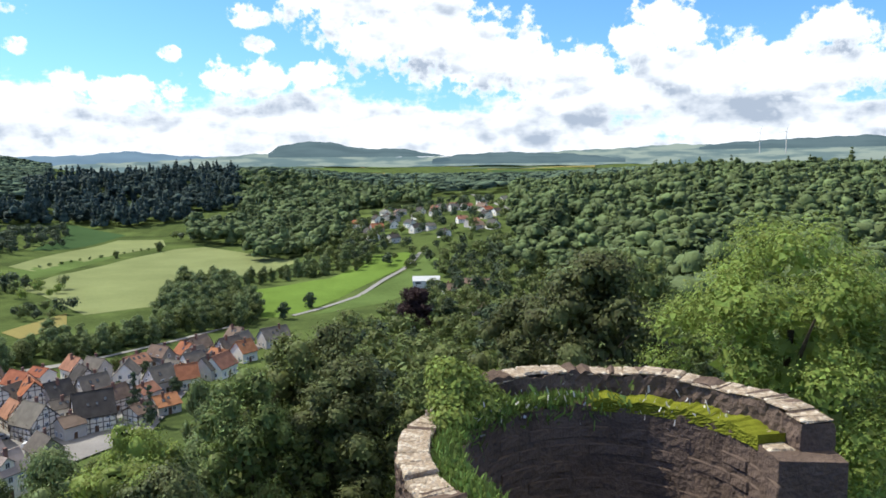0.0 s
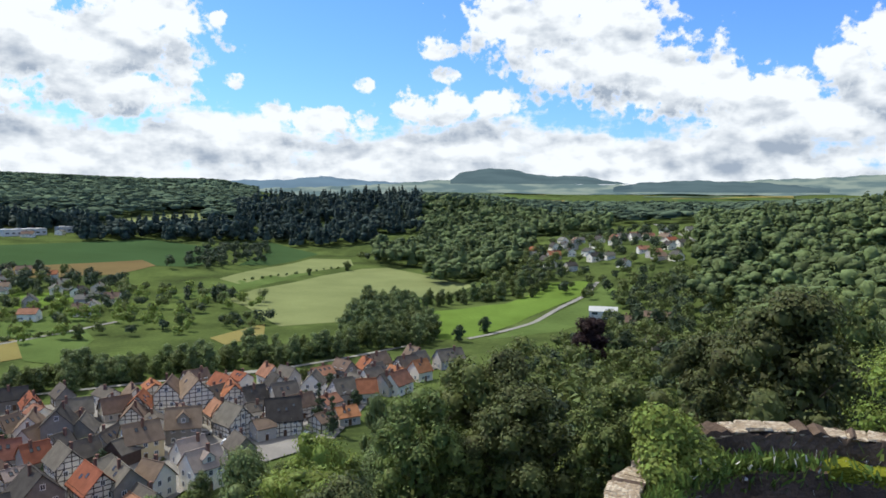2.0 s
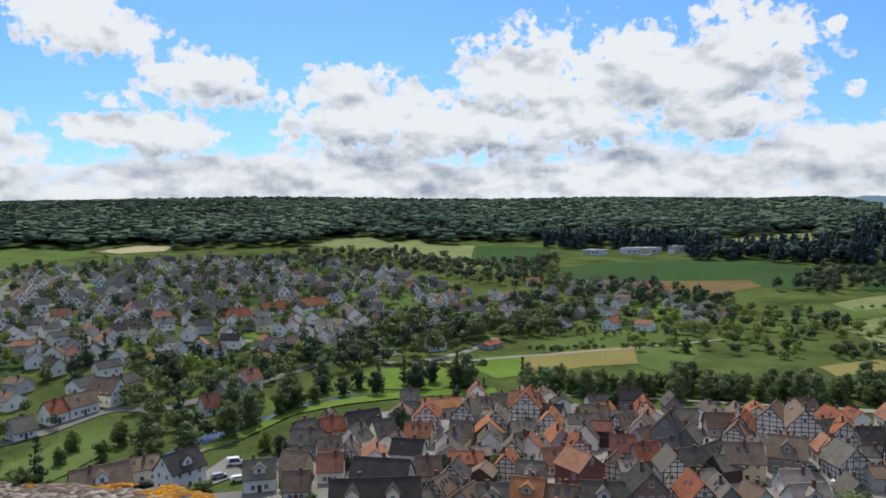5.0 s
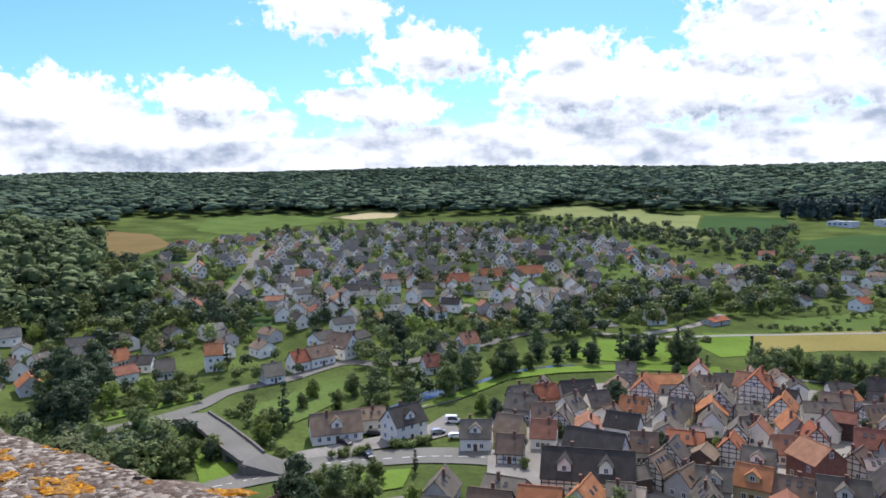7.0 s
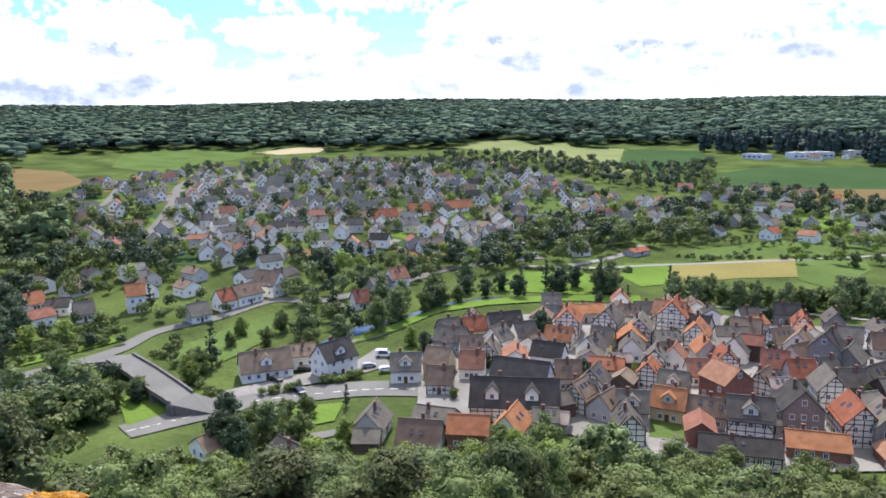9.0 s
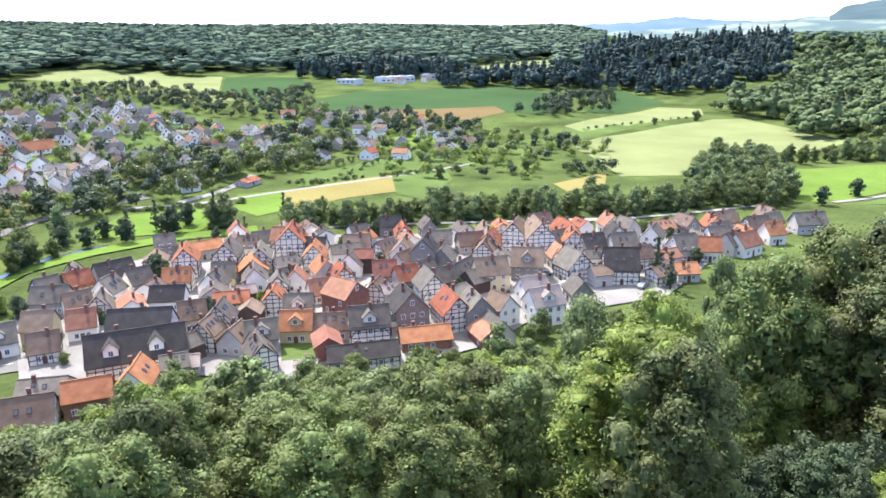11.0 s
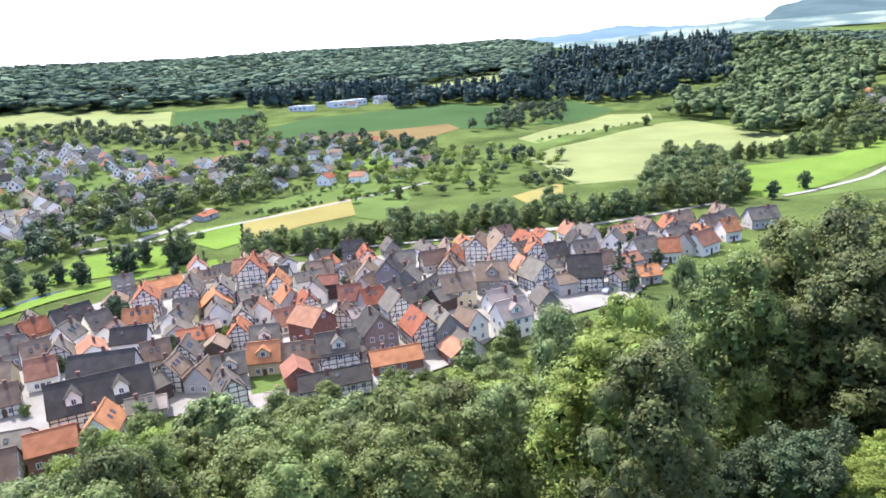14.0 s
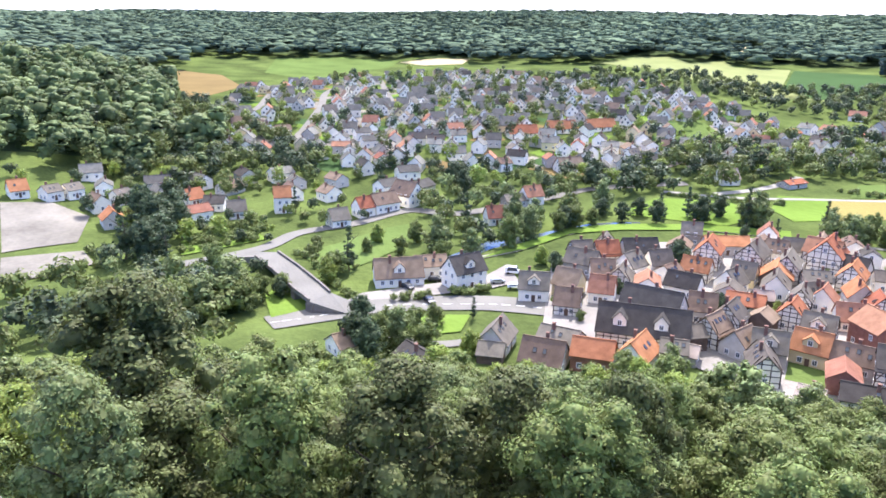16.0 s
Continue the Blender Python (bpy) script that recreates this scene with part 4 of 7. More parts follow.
        for z in levels:
            r = room(z + 1.6) - 0.7
            n = int(2 * r / (2.3 if detail == 2 else 3.0))
            for k in range(n):
                u = -r + (k + 0.5) * 2 * r / n
                if wall == "b" and rnd.random() < 0.5:
                    continue
                window(e, f, u, z + 0.85)
    if timber is not None:
        part("timber_frame", timber, M["timber"], e, "dark timber framing on white infill")
    if detail == 2 and wall not in "db":
        bm = bmesh.new()
        side = hw if local_eye.x > 0 else -hw
        s = 1 if side > 0 else -1
        box(bm, min(side, side + s * 0.08), max(side, side + s * 0.08), -0.5, 0.5, 0, 2.05)
        part("door", bm, M["door"], e)
    if dormer:
        s = 1 if local_eye.x > 0 else -1
        for cy in ((0,) if length < 14 else (-length * 0.25, length * 0.2)):
            d = bmesh.new()
            zb, zt = eave + (ridge - eave) * 0.18, eave + (ridge - eave) * 0.85
            xo = s * hw * 0.80
            w2 = 1.5
            a = [(cy - w2, zb), (cy + w2, zb), (cy + w2, zb + (zt - zb) * 0.5), (cy, zt), (cy - w2, zb + (zt - zb) * 0.5)]
            va, vb = [d.verts.new((xo, u, z)) for u, z in a], [d.verts.new((0, u, z)) for u, z in a]
            d.faces.new(va)
            d.faces.new(vb[::-1])
            for i in range(5):
                d.faces.new((va[i], vb[i], vb[(i + 1) % 5], va[(i + 1) % 5]))
            dm = part("dormer", d, WALL["t" if wall == "t" else wall], e)
            r2 = bmesh.new()
            for q in (-1, 1):
                p0, p1 = (cy, zt + 0.12), (cy + q * (w2 + 0.3), zb + (zt - zb) * 0.5 - 0.15)
                for pts in ([p0, p1, (p1[0], p1[1] - 0.18), (p0[0], p0[1] - 0.18)],):
                    v0, v1 = [r2.verts.new((xo + s * 0.3, u, z)) for u, z in pts], [r2.verts.new((0, u, z)) for u, z in pts]
                    r2.faces.new(v0)
                    r2.faces.new(v1[::-1])
                    for i in range(4):
                        r2.faces.new((v0[i], v1[i], v1[(i + 1) % 4], v0[(i + 1) % 4]))
            part("dormer_roof", r2, ROOF[roof], dm)
            window(dm, lambda u, z, o, xo=xo, cy=cy, s=s: (xo + s * o, cy + s * u, z), 0, zb + 0.1)
    PLACED.append((x, y, max(length, width) * 0.62))
    return e


PLACED, YARD_TREES = [], []

# houses of the old town and across the river: x, y, ridge heading, length, width, ridge height, roof, wall
house(-188.3, 162.1, 66, 13.8, 6.9, 6.0, 'o', 'g')
house(-179.0, 148.2, 133, 10.0, 7.4, 9.5, 'o', 't')
house(-172.4, 159.1, 124, 10.5, 7.8, 9.5, 'g', 't')
house(-162.6, 147.8, 38, 6.6, 6.9, 6.9, 'g', 'c')
house(-162.6, 163.2, 130, 10.5, 7.8, 8.6, 'g', 't')
house(-159.7, 156.7, 135, 8.9, 8.6, 6.9, 'o', 'd')
house(-164.6, 180.1, 124, 11.4, 9.4, 11.2, 'o', 't')
house(-167.5, 181.6, 25, 10.2, 7.0, 9.5, 'r', 't')
house(-156.9, 183.4, 23, 7.0, 6.9, 6.9, 'd', 'g')
house(-149.4, 173.8, 124, 8.8, 6.9, 8.6, 'o', 't')
house(-158.8, 140.2, 113, 6.9, 6.9, 6.9, 'g', 'w')
house(-143.4, 153.7, 77, 5.7, 6.0, 6.9, 'g', 'w')
house(-140.3, 154.4, 124, 6.1, 6.0, 6.9, 'r', 'w')
house(-133.2, 137.4, 125, 6.9, 6.9, 7.7, 'o', 't')
house(-123.8, 136.4, 34, 7.2, 6.9, 7.7, 'g', 't', dormer=True)
house(-116.4, 127.1, 32, 7.6, 7.0, 7.7, 'o', 'c', dormer=True)
house(-119.8, 118.3, 48, 7.2, 7.0, 7.7, 'g', 'g', dormer=True)
house(-135.1, 120.1, 123, 7.0, 7.0, 8.6, 'g', 't')
house(-143.7, 118.9, 52, 6.6, 6.9, 7.7, 'n', 'g')
house(-133.5, 128.6, 121, 6.0, 6.0, 6.0, 'n', 'd')
house(-116.9, 147.0, -10, 9.4, 8.6, 9.5, 'r', 'b')
house(-100.1, 134.1, 42, 9.5, 7.8, 9.5, 'g', 't', dormer=True)
house(-134.6, 173.4, 115, 7.3, 6.9, 7.7, 'g', 'w')
house(-132.7, 176.9, 31, 6.4, 5.2, 7.7, 'r', 'd')
house(-146.7, 192.5, 32, 8.7, 6.9, 6.9, 'n', 'g')
house(-97.5, 147.4, 138, 9.8, 8.6, 10.3, 'd', 's')
house(-87.1, 151.9, -41, 10.5, 7.8, 9.5, 'o', 't')
house(-81.7, 154.4, -44, 9.5, 7.0, 9.5, 'g', 's')
house(-86.9, 138.3, 42, 11.9, 7.0, 5.2, 'o', 'b')
house(-94.1, 123.3, 44, 15.7, 7.0, 5.2, 'd', 't')
house(-74.6, 147.0, -39, 8.4, 6.9, 5.2, 'r', 'b')
house(-104.2, 123.2, -45, 8.1, 6.0, 6.0, 'r', 'b')
house(-109.6, 157.5, 53, 4.9, 5.2, 6.0, 'p', 'g')
house(-120.2, 170.3, 37, 6.8, 7.0, 7.7, 'r', 'g')
house(-112.1, 169.3, 53, 6.6, 6.9, 7.7, 'o', 'g')
house(-100.5, 163.3, -42, 9.5, 7.0, 9.5, 'g', 't')
house(-116.4, 186.9, 112, 8.0, 7.8, 11.2, 'd', 's')
house(-125.9, 189.2, 114, 8.7, 7.0, 8.6, 'n', 'w')
house(-112.0, 190.6, 109, 8.2, 7.0, 7.7, 'g', 's')
house(-123.1, 205.8, 32, 9.6, 7.0, 7.7, 'g', 'g')
house(-113.3, 211.0, 44, 8.8, 6.9, 6.9, 'n', 'g')
house(-105.6, 210.9, -75, 8.7, 7.0, 8.6, 'o', 't')
house(-103.5, 202.4, 109, 8.2, 6.9, 7.7, 'n', 't')
house(-91.1, 181.7, 43, 9.4, 7.8, 9.5, 'n', 'c')
house(-85.2, 194.9, 21, 9.3, 8.6, 9.5, 'n', 's', dormer=True)
house(-92.0, 218.1, -54, 12.6, 9.4, 12.0, 'n', 't')
house(-99.4, 217.4, -76, 10.5, 7.8, 11.2, 'n', 't')
house(-82.2, 225.4, -62, 8.9, 7.0, 8.6, 'o', 't')
house(-75.4, 225.1, 43, 7.1, 7.0, 7.7, 'd', 'g')
house(-66.2, 227.7, 38, 8.2, 8.6, 8.6, 'g', 'g')
house(-60.0, 242.0, 93, 7.9, 6.9, 8.6, 'g', 'w')
house(-72.4, 199.3, -37, 8.7, 8.6, 9.5, 'g', 't')
house(-60.1, 205.4, 23, 9.9, 10.1, 10.3, 'd', 't')
house(-64.2, 198.8, 44, 5.7, 6.0, 6.0, 'n', 'g')
house(-76.5, 178.6, 50, 7.4, 7.8, 6.9, 'p', 'w')
house(-67.8, 165.1, 53, 8.5, 7.0, 9.5, 'p', 'w', dormer=True)
house(-76.7, 158.6, -22, 6.6, 7.0, 8.6, 'n', 'w')
house(-73.2, 148.0, -37, 8.4, 6.9, 6.9, 'g', 'g')
house(-48.5, 234.5, 42, 7.4, 7.8, 8.6, 'g', 'g')
house(-41.2, 237.5, 21, 6.6, 7.0, 7.7, 'o', 'w')
house(-41.9, 253.0, 44, 6.6, 7.0, 7.7, 'g', 'w')
house(-35.8, 247.1, 63, 6.9, 6.9, 7.7, 'g', 'g')
house(-32.1, 248.7, 63, 9.5, 7.0, 7.7, 'r', 'w')
house(-26.2, 267.7, 45, 6.6, 6.9, 7.7, 'o', 'w')
house(-16.6, 289.2, 35, 11.3, 7.0, 7.7, 'g', 'g')
house(-43.5, 214.7, 34, 6.6, 6.9, 5.2, 'o', 'g')
house(-121.7, 182.9, 88, 6.9, 6.9, 6.9, 'n', 'g')
house(-100.8, 183.3, 90, 9.3, 6.9, 6.9, 'g', 'g')
house(-134.1, 191.4, 71, 6.6, 6.9, 6.9, 'n', 't')
house(-113.9, 157.2, 108, 6.9, 6.9, 6.9, 'n', 't')
house(-87.8, 226.0, 65, 6.6, 6.9, 6.9, 'g', 'g')
house(-148.5, 199.0, 83, 6.6, 6.0, 6.0, 'o', 'g')
house(-93.5, 176.9, 67, 6.6, 6.9, 6.9, 'g', 'd')
house(-92.6, 165.4, 76, 5.7, 6.0, 6.0, 'g', 'g')
house(-116.8, 195.6, 85, 6.9, 6.9, 6.9, 'n', 'g')
house(-111.2, 178.5, 75, 5.7, 6.0, 6.9, 'g', 't')
house(-147.7, 141.4, 59, 4.9, 5.2, 4.3, 'p', 'd')
house(-99.6, 140.1, 63, 4.9, 5.2, 4.3, 'g', 'g')
house(-124.2, 114.5, 110, 6.9, 6.9, 6.9, 'n', 'g')
house(-102.2, 113.3, 33, 4.9, 5.2, 3.4, 'p', 'g')
house(-146.1, 105.9, 36, 14.5, 8.6, 9.5, 'd', 'g')
house(-136.7, 97.0, 52, 20.6, 10.1, 9.5, 'd', 't', dormer=True)
house(-129.7, 79.8, 52, 8.9, 7.0, 6.9, 'o', 'b')
house(-126.2, 88.5, -53, 9.3, 6.9, 7.7, 'o', 'w')
house(-133.3, 69.7, 48, 9.3, 7.8, 6.9, 'n', 'g')
house(-146.1, 63.9, -39, 9.5, 7.0, 6.9, 'g', 'g')
house(-140.9, 60.5, 57, 5.7, 6.0, 4.3, 'g', 'd')
house(-139.3, 76.8, 41, 9.2, 6.9, 6.0, 'g', 'g')
house(-197.1, 54.2, 82, 13.9, 8.6, 7.7, 'n', 'w', dormer=True)
house(-188.2, 71.4, 105, 10.4, 7.8, 9.5, 'd', 'w', dormer=True)
house(-171.6, 85.6, 61, 8.0, 7.0, 7.7, 'g', 'w', dormer=True)
house(-159.4, 89.4, 55, 6.6, 6.9, 6.9, 'n', 't')
house(-170.6, 95.6, 39, 7.1, 7.0, 7.7, 'n', 'c')
house(-192.7, 111.5, 85, 6.6, 6.9, 7.7, 'g', 't')
house(-189.8, 118.6, 80, 7.2, 7.0, 7.7, 'o', 't')
house(-174.5, 108.3, 65, 6.6, 7.0, 7.7, 'n', 'w')
house(-178.1, 120.0, 111, 7.0, 7.0, 7.7, 'g', 'w')
house(-189.0, 129.9, 76, 10.8, 7.0, 7.7, 'd', 'g')
house(-177.3, 129.1, 79, 6.6, 7.0, 7.7, 'g', 'w')
house(-171.2, 128.6, 111, 6.0, 6.0, 5.2, 'n', 'w')
house(-170.5, 111.9, 135, 6.9, 6.9, 6.9, 'g', 't')
house(-131.1, 105.8, 83, 5.7, 6.0, 6.0, 'g', 'd')
house(-125.4, 101.0, 43, 4.9, 5.2, 4.3, 'p', 'g')
house(-131.8, 112.5, 112, 7.0, 7.0, 7.7, 'n', 't')
house(-125.3, 97.4, 53, 5.7, 6.0, 6.0, 'g', 'g')
house(-153.9, 30.2, 108, 7.3, 6.9, 5.2, 'n', 'w')
house(-140.7, 43.2, 17, 9.1, 6.9, 5.2, 'd', 'g')
house(-247.9, 105.6, 86, 6.6, 7.0, 6.9, 'r', 'w')
house(-267.5, 130.1, 96, 7.9, 7.0, 7.7, 'r', 'w')
house(-271.6, 230.1, 79, 9.1, 7.8, 6.9, 'p', 'w')
house(-284.9, 82.1, 30, 11.8, 9.4, 9.5, 'n', 'w')
house(-278.0, 70.3, 112, 11.4, 7.0, 7.7, 'n', 'w')
house(-274.7, 61.5, 109, 6.6, 6.9, 7.7, 'o', 'w')
house(-265.5, 49.8, 102, 7.3, 7.0, 6.9, 'g', 'w')
house(-291.0, 32.5, 87, 6.6, 6.9, 10.3, 'o', 'w')
house(-313.8, -1.1, 119, 7.0, 7.0, 6.9, 'o', 'w')
house(-302.6, 7.2, 73, 8.3, 7.8, 6.0, 'd', 'w')
house(-288.5, 14.6, 92, 6.8, 6.9, 6.9, 'g', 'w')
house(-319.1, -65.5, 114, 6.6, 7.0, 6.9, 'o', 'w')
house(-317.0, -53.7, 129, 6.6, 6.9, 6.0, 'g', 'w')
house(-321.4, -46.8, 128, 6.6, 6.9, 6.0, 'g', 'w')
house(-316.6, -28.5, 127, 6.6, 6.9, 6.0, 'g', 'w')
house(-266.7, 122.1, 94, 9.5, 6.9, 5.2, 'g', 'g')
house(-310.7, 170.2, 92, 12.7, 7.8, 6.9, 'n', 'w')
house(-376.4, 175.3, 87, 17.0, 7.8, 6.9, 'o', 'w')
house(-380.4, 201.5, 82, 17.0, 7.8, 6.9, 'o', 'w')
house(-376.8, 225.0, 85, 17.0, 7.8, 6.9, 'o', 'w')
house(-313.0, 206.5, 109, 7.9, 7.0, 6.9, 'g', 'w')
house(-321.8, 140.6, 100, 6.6, 6.9, 6.0, 'n', 'w')
house(-260.5, 257.3, 98, 12.0, 6.9, 3.4, 'o', 'g')

house(-200.5, 65.0, 82, 9.5, 7.2, 6.4, 'n', 'w')

# infill of the old town: lesser houses and sheds between the others
rng = random.Random(23)


def clear_of(x, y, gap):
    return all((x - a) ** 2 + (y - b) ** 2 > (gap + c) ** 2 for a, b, c in PLACED)


TOWN = [pts for mt, lb, pts in FIELDS if lb.startswith("pale paved lanes")][0]
SQUARE = [pts for mt, lb, pts in FIELDS if lb.startswith("pale market")][0]
count = 0
for _ in range(2500):
    x, y = rng.uniform(-200, -20), rng.uniform(60, 330)
    if count < 60 and inside(x, y, TOWN) and not inside(x, y, SQUARE) and clear_of(x, y, 3.6):
        house(x, y, rng.choice((45, 135)) + rng.uniform(-12, 12), rng.uniform(6, 9.5), rng.uniform(5.5, 7.0), rng.uniform(5.5, 8.0), rng.choice("gggnnndro"), rng.choice("twgwts"))
        count += 1

# small trees and bushes in the yards of the old town
count = 0
for _ in range(1500):
    x, y = rng.uniform(-200, -30), rng.uniform(70, 300)
    if count < 46 and inside(x, y, TOWN) and not inside(x, y, SQUARE) and clear_of(x, y, 0.4):
        YARD_TREES.append((x, y, rng.uniform(0.3, 0.62)))
        PLACED.append((x, y, 2.0))
        count += 1

# hillside village across the river: rows of gabled houses
rng = random.Random(11)

VILLAGE = [polar(*p) for p in ((88, 400), (89, 470), (86, 600), (79, 700), (70, 760), (61, 740), (55, 640), (50, 560), (46, 500), (44, 440), (52, 370), (58, 350), (68, 345), (76, 350), (84, 370))]

def near_line(x, y, line, gap):
    return any((x - a) ** 2 + (y - b) ** 2 < gap * gap for a, b in line)


STREETS = [tuple(q) for pts in VILLAGE_STREETS for q in smooth_line(pts, 6)]
count, far_houses = 0, []
for _ in range(14000):
    left, d = rng.uniform(44, 90), rng.uniform(330, 760)
    x, y = polar(left, d)
    if count < 430 and inside(x, y, VILLAGE) and clear_of(x, y, 3.4) and not near_line(x, y, STREETS, 7.5) and off_fields(x, y):
        along = math.degrees(math.atan2(y, x)) + rng.choice((0, 0, 90)) + rng.uniform(-22, 22)
        ln, wd, rh = rng.uniform(7.0, 9.6), rng.uniform(5.9, 7.4), rng.uniform(5.9, 7.5)
        rf, wa = rng.choice("kkkkkkkkdngr"), rng.choice("wwwwwwgc")
        if d < 425:
            house(x, y, along, ln, wd, rh, rf, wa, detail=1, group="houses of the hillside village")
        else:
            far_houses.append((x, y, along, ln, wd, rh, rf, wa))
            PLACED.append((x, y, ln * 0.6))
        count += 1


def house_mass(name, rows, label):
    """Far small houses as one object: walls, slab roofs and dark windows."""
    mats = list(WALL.values()) + list(ROOF.values()) + [M["glass"]]
    wk, rk = list(WALL), list(ROOF)
    bm = bmesh.new()
    for x, y, along, ln, wd, rh, rf, wa in rows:
        m = pose(x, y, gz(x, y), 0, 0, along - 90)
        hl, hw, ev = ln / 2, wd / 2, rh - wd * 0.5
        v0, f0 = len(bm.verts), len(bm.faces)
        prism(bm, [(-hw, -2), (hw, -2), (hw, ev), (0, rh - 0.25), (-hw, ev)], -hl, hl)
        f1 = len(bm.faces)
        sl = (rh - ev) / hw
        for s in (-1, 1):
            sec = [(0, rh), (s * (hw + 0.4), ev - 0.4 * sl), (s * (hw + 0.4), ev - 0.4 * sl - 0.2), (0, rh - 0.2)]
            prism(bm, sec if s > 0 else sec[::-1], -hl - 0.3, hl + 0.3)
        f2 = len(bm.faces)
        for s in (-1, 1):
            for u in (-0.5, 0.5):
                box(bm, u * hw - 0.5, u * hw + 0.5, min(s * hl, s * (hl + 0.05)), max(s * hl, s * (hl + 0.05)), 1.0, 2.3)
                box(bm, min(s * hw, s * (hw + 0.05)), max(s * hw, s * (hw + 0.05)), u * hl - 0.5, u * hl + 0.5, 1.0, 2.3)
            box(bm, -0.5, 0.5, min(s * hl, s * (hl + 0.05)), max(s * hl, s * (hl + 0.05)), ev - 0.1, ev + 1.1)
        bm.verts.ensure_lookup_table()
        bm.faces.ensure_lookup_table()
        for v in bm.verts[v0:]:
            v.co = m @ v.co
        for i in range(f0, len(bm.faces)):
            bm.faces[i].material_index = wk.index(wa) if i < f1 else len(wk) + rk.index(rf) if i < f2 else len(mats) - 1
    bmesh.ops.recalc_face_normals(bm, faces=bm.faces[:])
    me = bpy.data.meshes.new(name)
    bm.to_mesh(me)
    bm.free()
    for mt in mats:
        me.materials.append(mt)
    return tagged(new(name, me), label, "houses", kind="stuff")


house_mass("village_houses", far_houses, "small white gabled houses far up the hillside village")
HAMLETS = (((-3, -15, 540, 700), 34, 5), ((28, 41, 420, 520), 22, 8), ((27, 36, 800, 900), 10, 14), ((41, 48, 425, 510), 12, 5), ((31, 42, 520, 590), 12, 6), ((90, 97, 285, 350), 10, 10), ((72, 90, 300, 345), 12, 8))
for (l0, l1, d0, d1), n, gap in HAMLETS:
    k = 0
    for _ in range(800):
        x, y = polar(rng.uniform(l0, l1), rng.uniform(d0, d1))
        if k < n and clear_of(x, y, gap):
            house(x, y, rng.choice((0, 90)) + 20 + rng.uniform(-15, 15), rng.uniform(8, 11), rng.uniform(6.5, 7.8), rng.uniform(5.6, 7.0), rng.choice("kkknrdo"), rng.choice("wwwg"), detail=1, group="houses of the valley hamlets")
            k += 1

# ---- woods ----
rng = random.Random(5)


def floor_patch(l0, l1, d0, d1, n=10, mat="forest_floor", lift=0.1):
    pts = [polar(l0 + (l1 - l0) * k / n, d0) for k in range(n + 1)] + [polar(l1 + (l0 - l1) * k / n, d1) for k in range(n + 1)]
    drape("forest_floor" if lift < 1 else "forest_canopy", pts, M[mat], lift, 25, label="dark shaded forest floor under the trees" if lift < 1 else "closed green canopy of the ridge forest", category="ground" if lift < 1 else "woodland")


floor_patch(90, 112, 380, 720)
floor_patch(18, 112, 960, 1950, 24)
floor_patch(5.5, 18, 860, 1090)
floor_patch(-9, 5.5, 790, 1000)
floor_patch(-48, -16, 430, 860)
floor_patch(-48, 6, 1010, 1560, 14)
# sheets in the haze-tinted green, filling dark gaps between the ridge crowns
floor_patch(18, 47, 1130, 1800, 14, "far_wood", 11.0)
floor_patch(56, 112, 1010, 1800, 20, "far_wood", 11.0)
spots = scatter(rng, 18, 48, 950, 1800, 10.5, lambda x, y, l, d: off_fields(x, y))
spots += scatter(rng, 48, 90, 900, 1800, 10.5, lambda x, y, l, d: off_fields(x, y))
spots += scatter(rng, 90, 112, 700, 1800, 10.5, lambda x, y, l, d: off_fields(x, y))
spots += scatter(rng, -48, -10, 860, 1550, 13) + scatter(rng, -10, 6, 1000, 1550, 13)
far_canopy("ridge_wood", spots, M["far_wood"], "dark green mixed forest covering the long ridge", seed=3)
spots = scatter(rng, 88, 112, 360, 700, 9.5, lambda x, y, l, d: off_fields(x, y) and (l > 91 or d < 420))
wood("hill_wood", spots, M["wood_leaf"], "green broadleaf wood on the steep hill at the bend", leaves=120, seed=6)
spots = scatter(rng, 5.5, 19.5, 850, 1090, 9.0, lambda x, y, l, d: off_fields(x, y)) + scatter(rng, 9, 20, 800, 850, 9.0, lambda x, y, l, d: off_fields(x, y))
spots += scatter(rng, 19.5, 30.5, 775, 860, 8.5, lambda x, y, l, d: off_fields(x, y)) + scatter(rng, 30, 41, 860, 940, 9.0, lambda x, y, l, d: off_fields(x, y))
wood("conifer_wood", spots, M["conifer"], "dark conifer wood on the rounded hill, cloud shade in its colour", leaves=50, seed=4, pointed=0.6)
spots = scatter(rng, -9, 5.5, 620, 1000, 9.5, lambda x, y, l, d: l > -3 or d > 780)
spots += scatter(rng, -3, 9, 640, 760, 9) + scatter(rng, -2, 5, 545, 640, 9)
wood("slope_wood", spots, M["wood_leaf"], "green broadleaf wood on the valley slope", leaves=80, seed=5, pointed=0.08)
spots = scatter(rng, -48, -16, 150, 420, 9.0, lambda x, y, l, d: l < -19 or d < 260)
spots += scatter(rng, -48, -15.5, 420, 850, 10.0)
wood("right_slope_wood", spots, M["wood_leaf"], "dense green broadleaf wood on the far hillside", leaves=70, seed=7, pointed=0.08)


MASS = {}
MATS = {"mid_a": "leaf", "mid_b": "leaf_grey", "mid_c": "leaf_light", "mid_d": "leaf_dark", "mid_e": "leaf_dark", "mid_g": "leaf"}


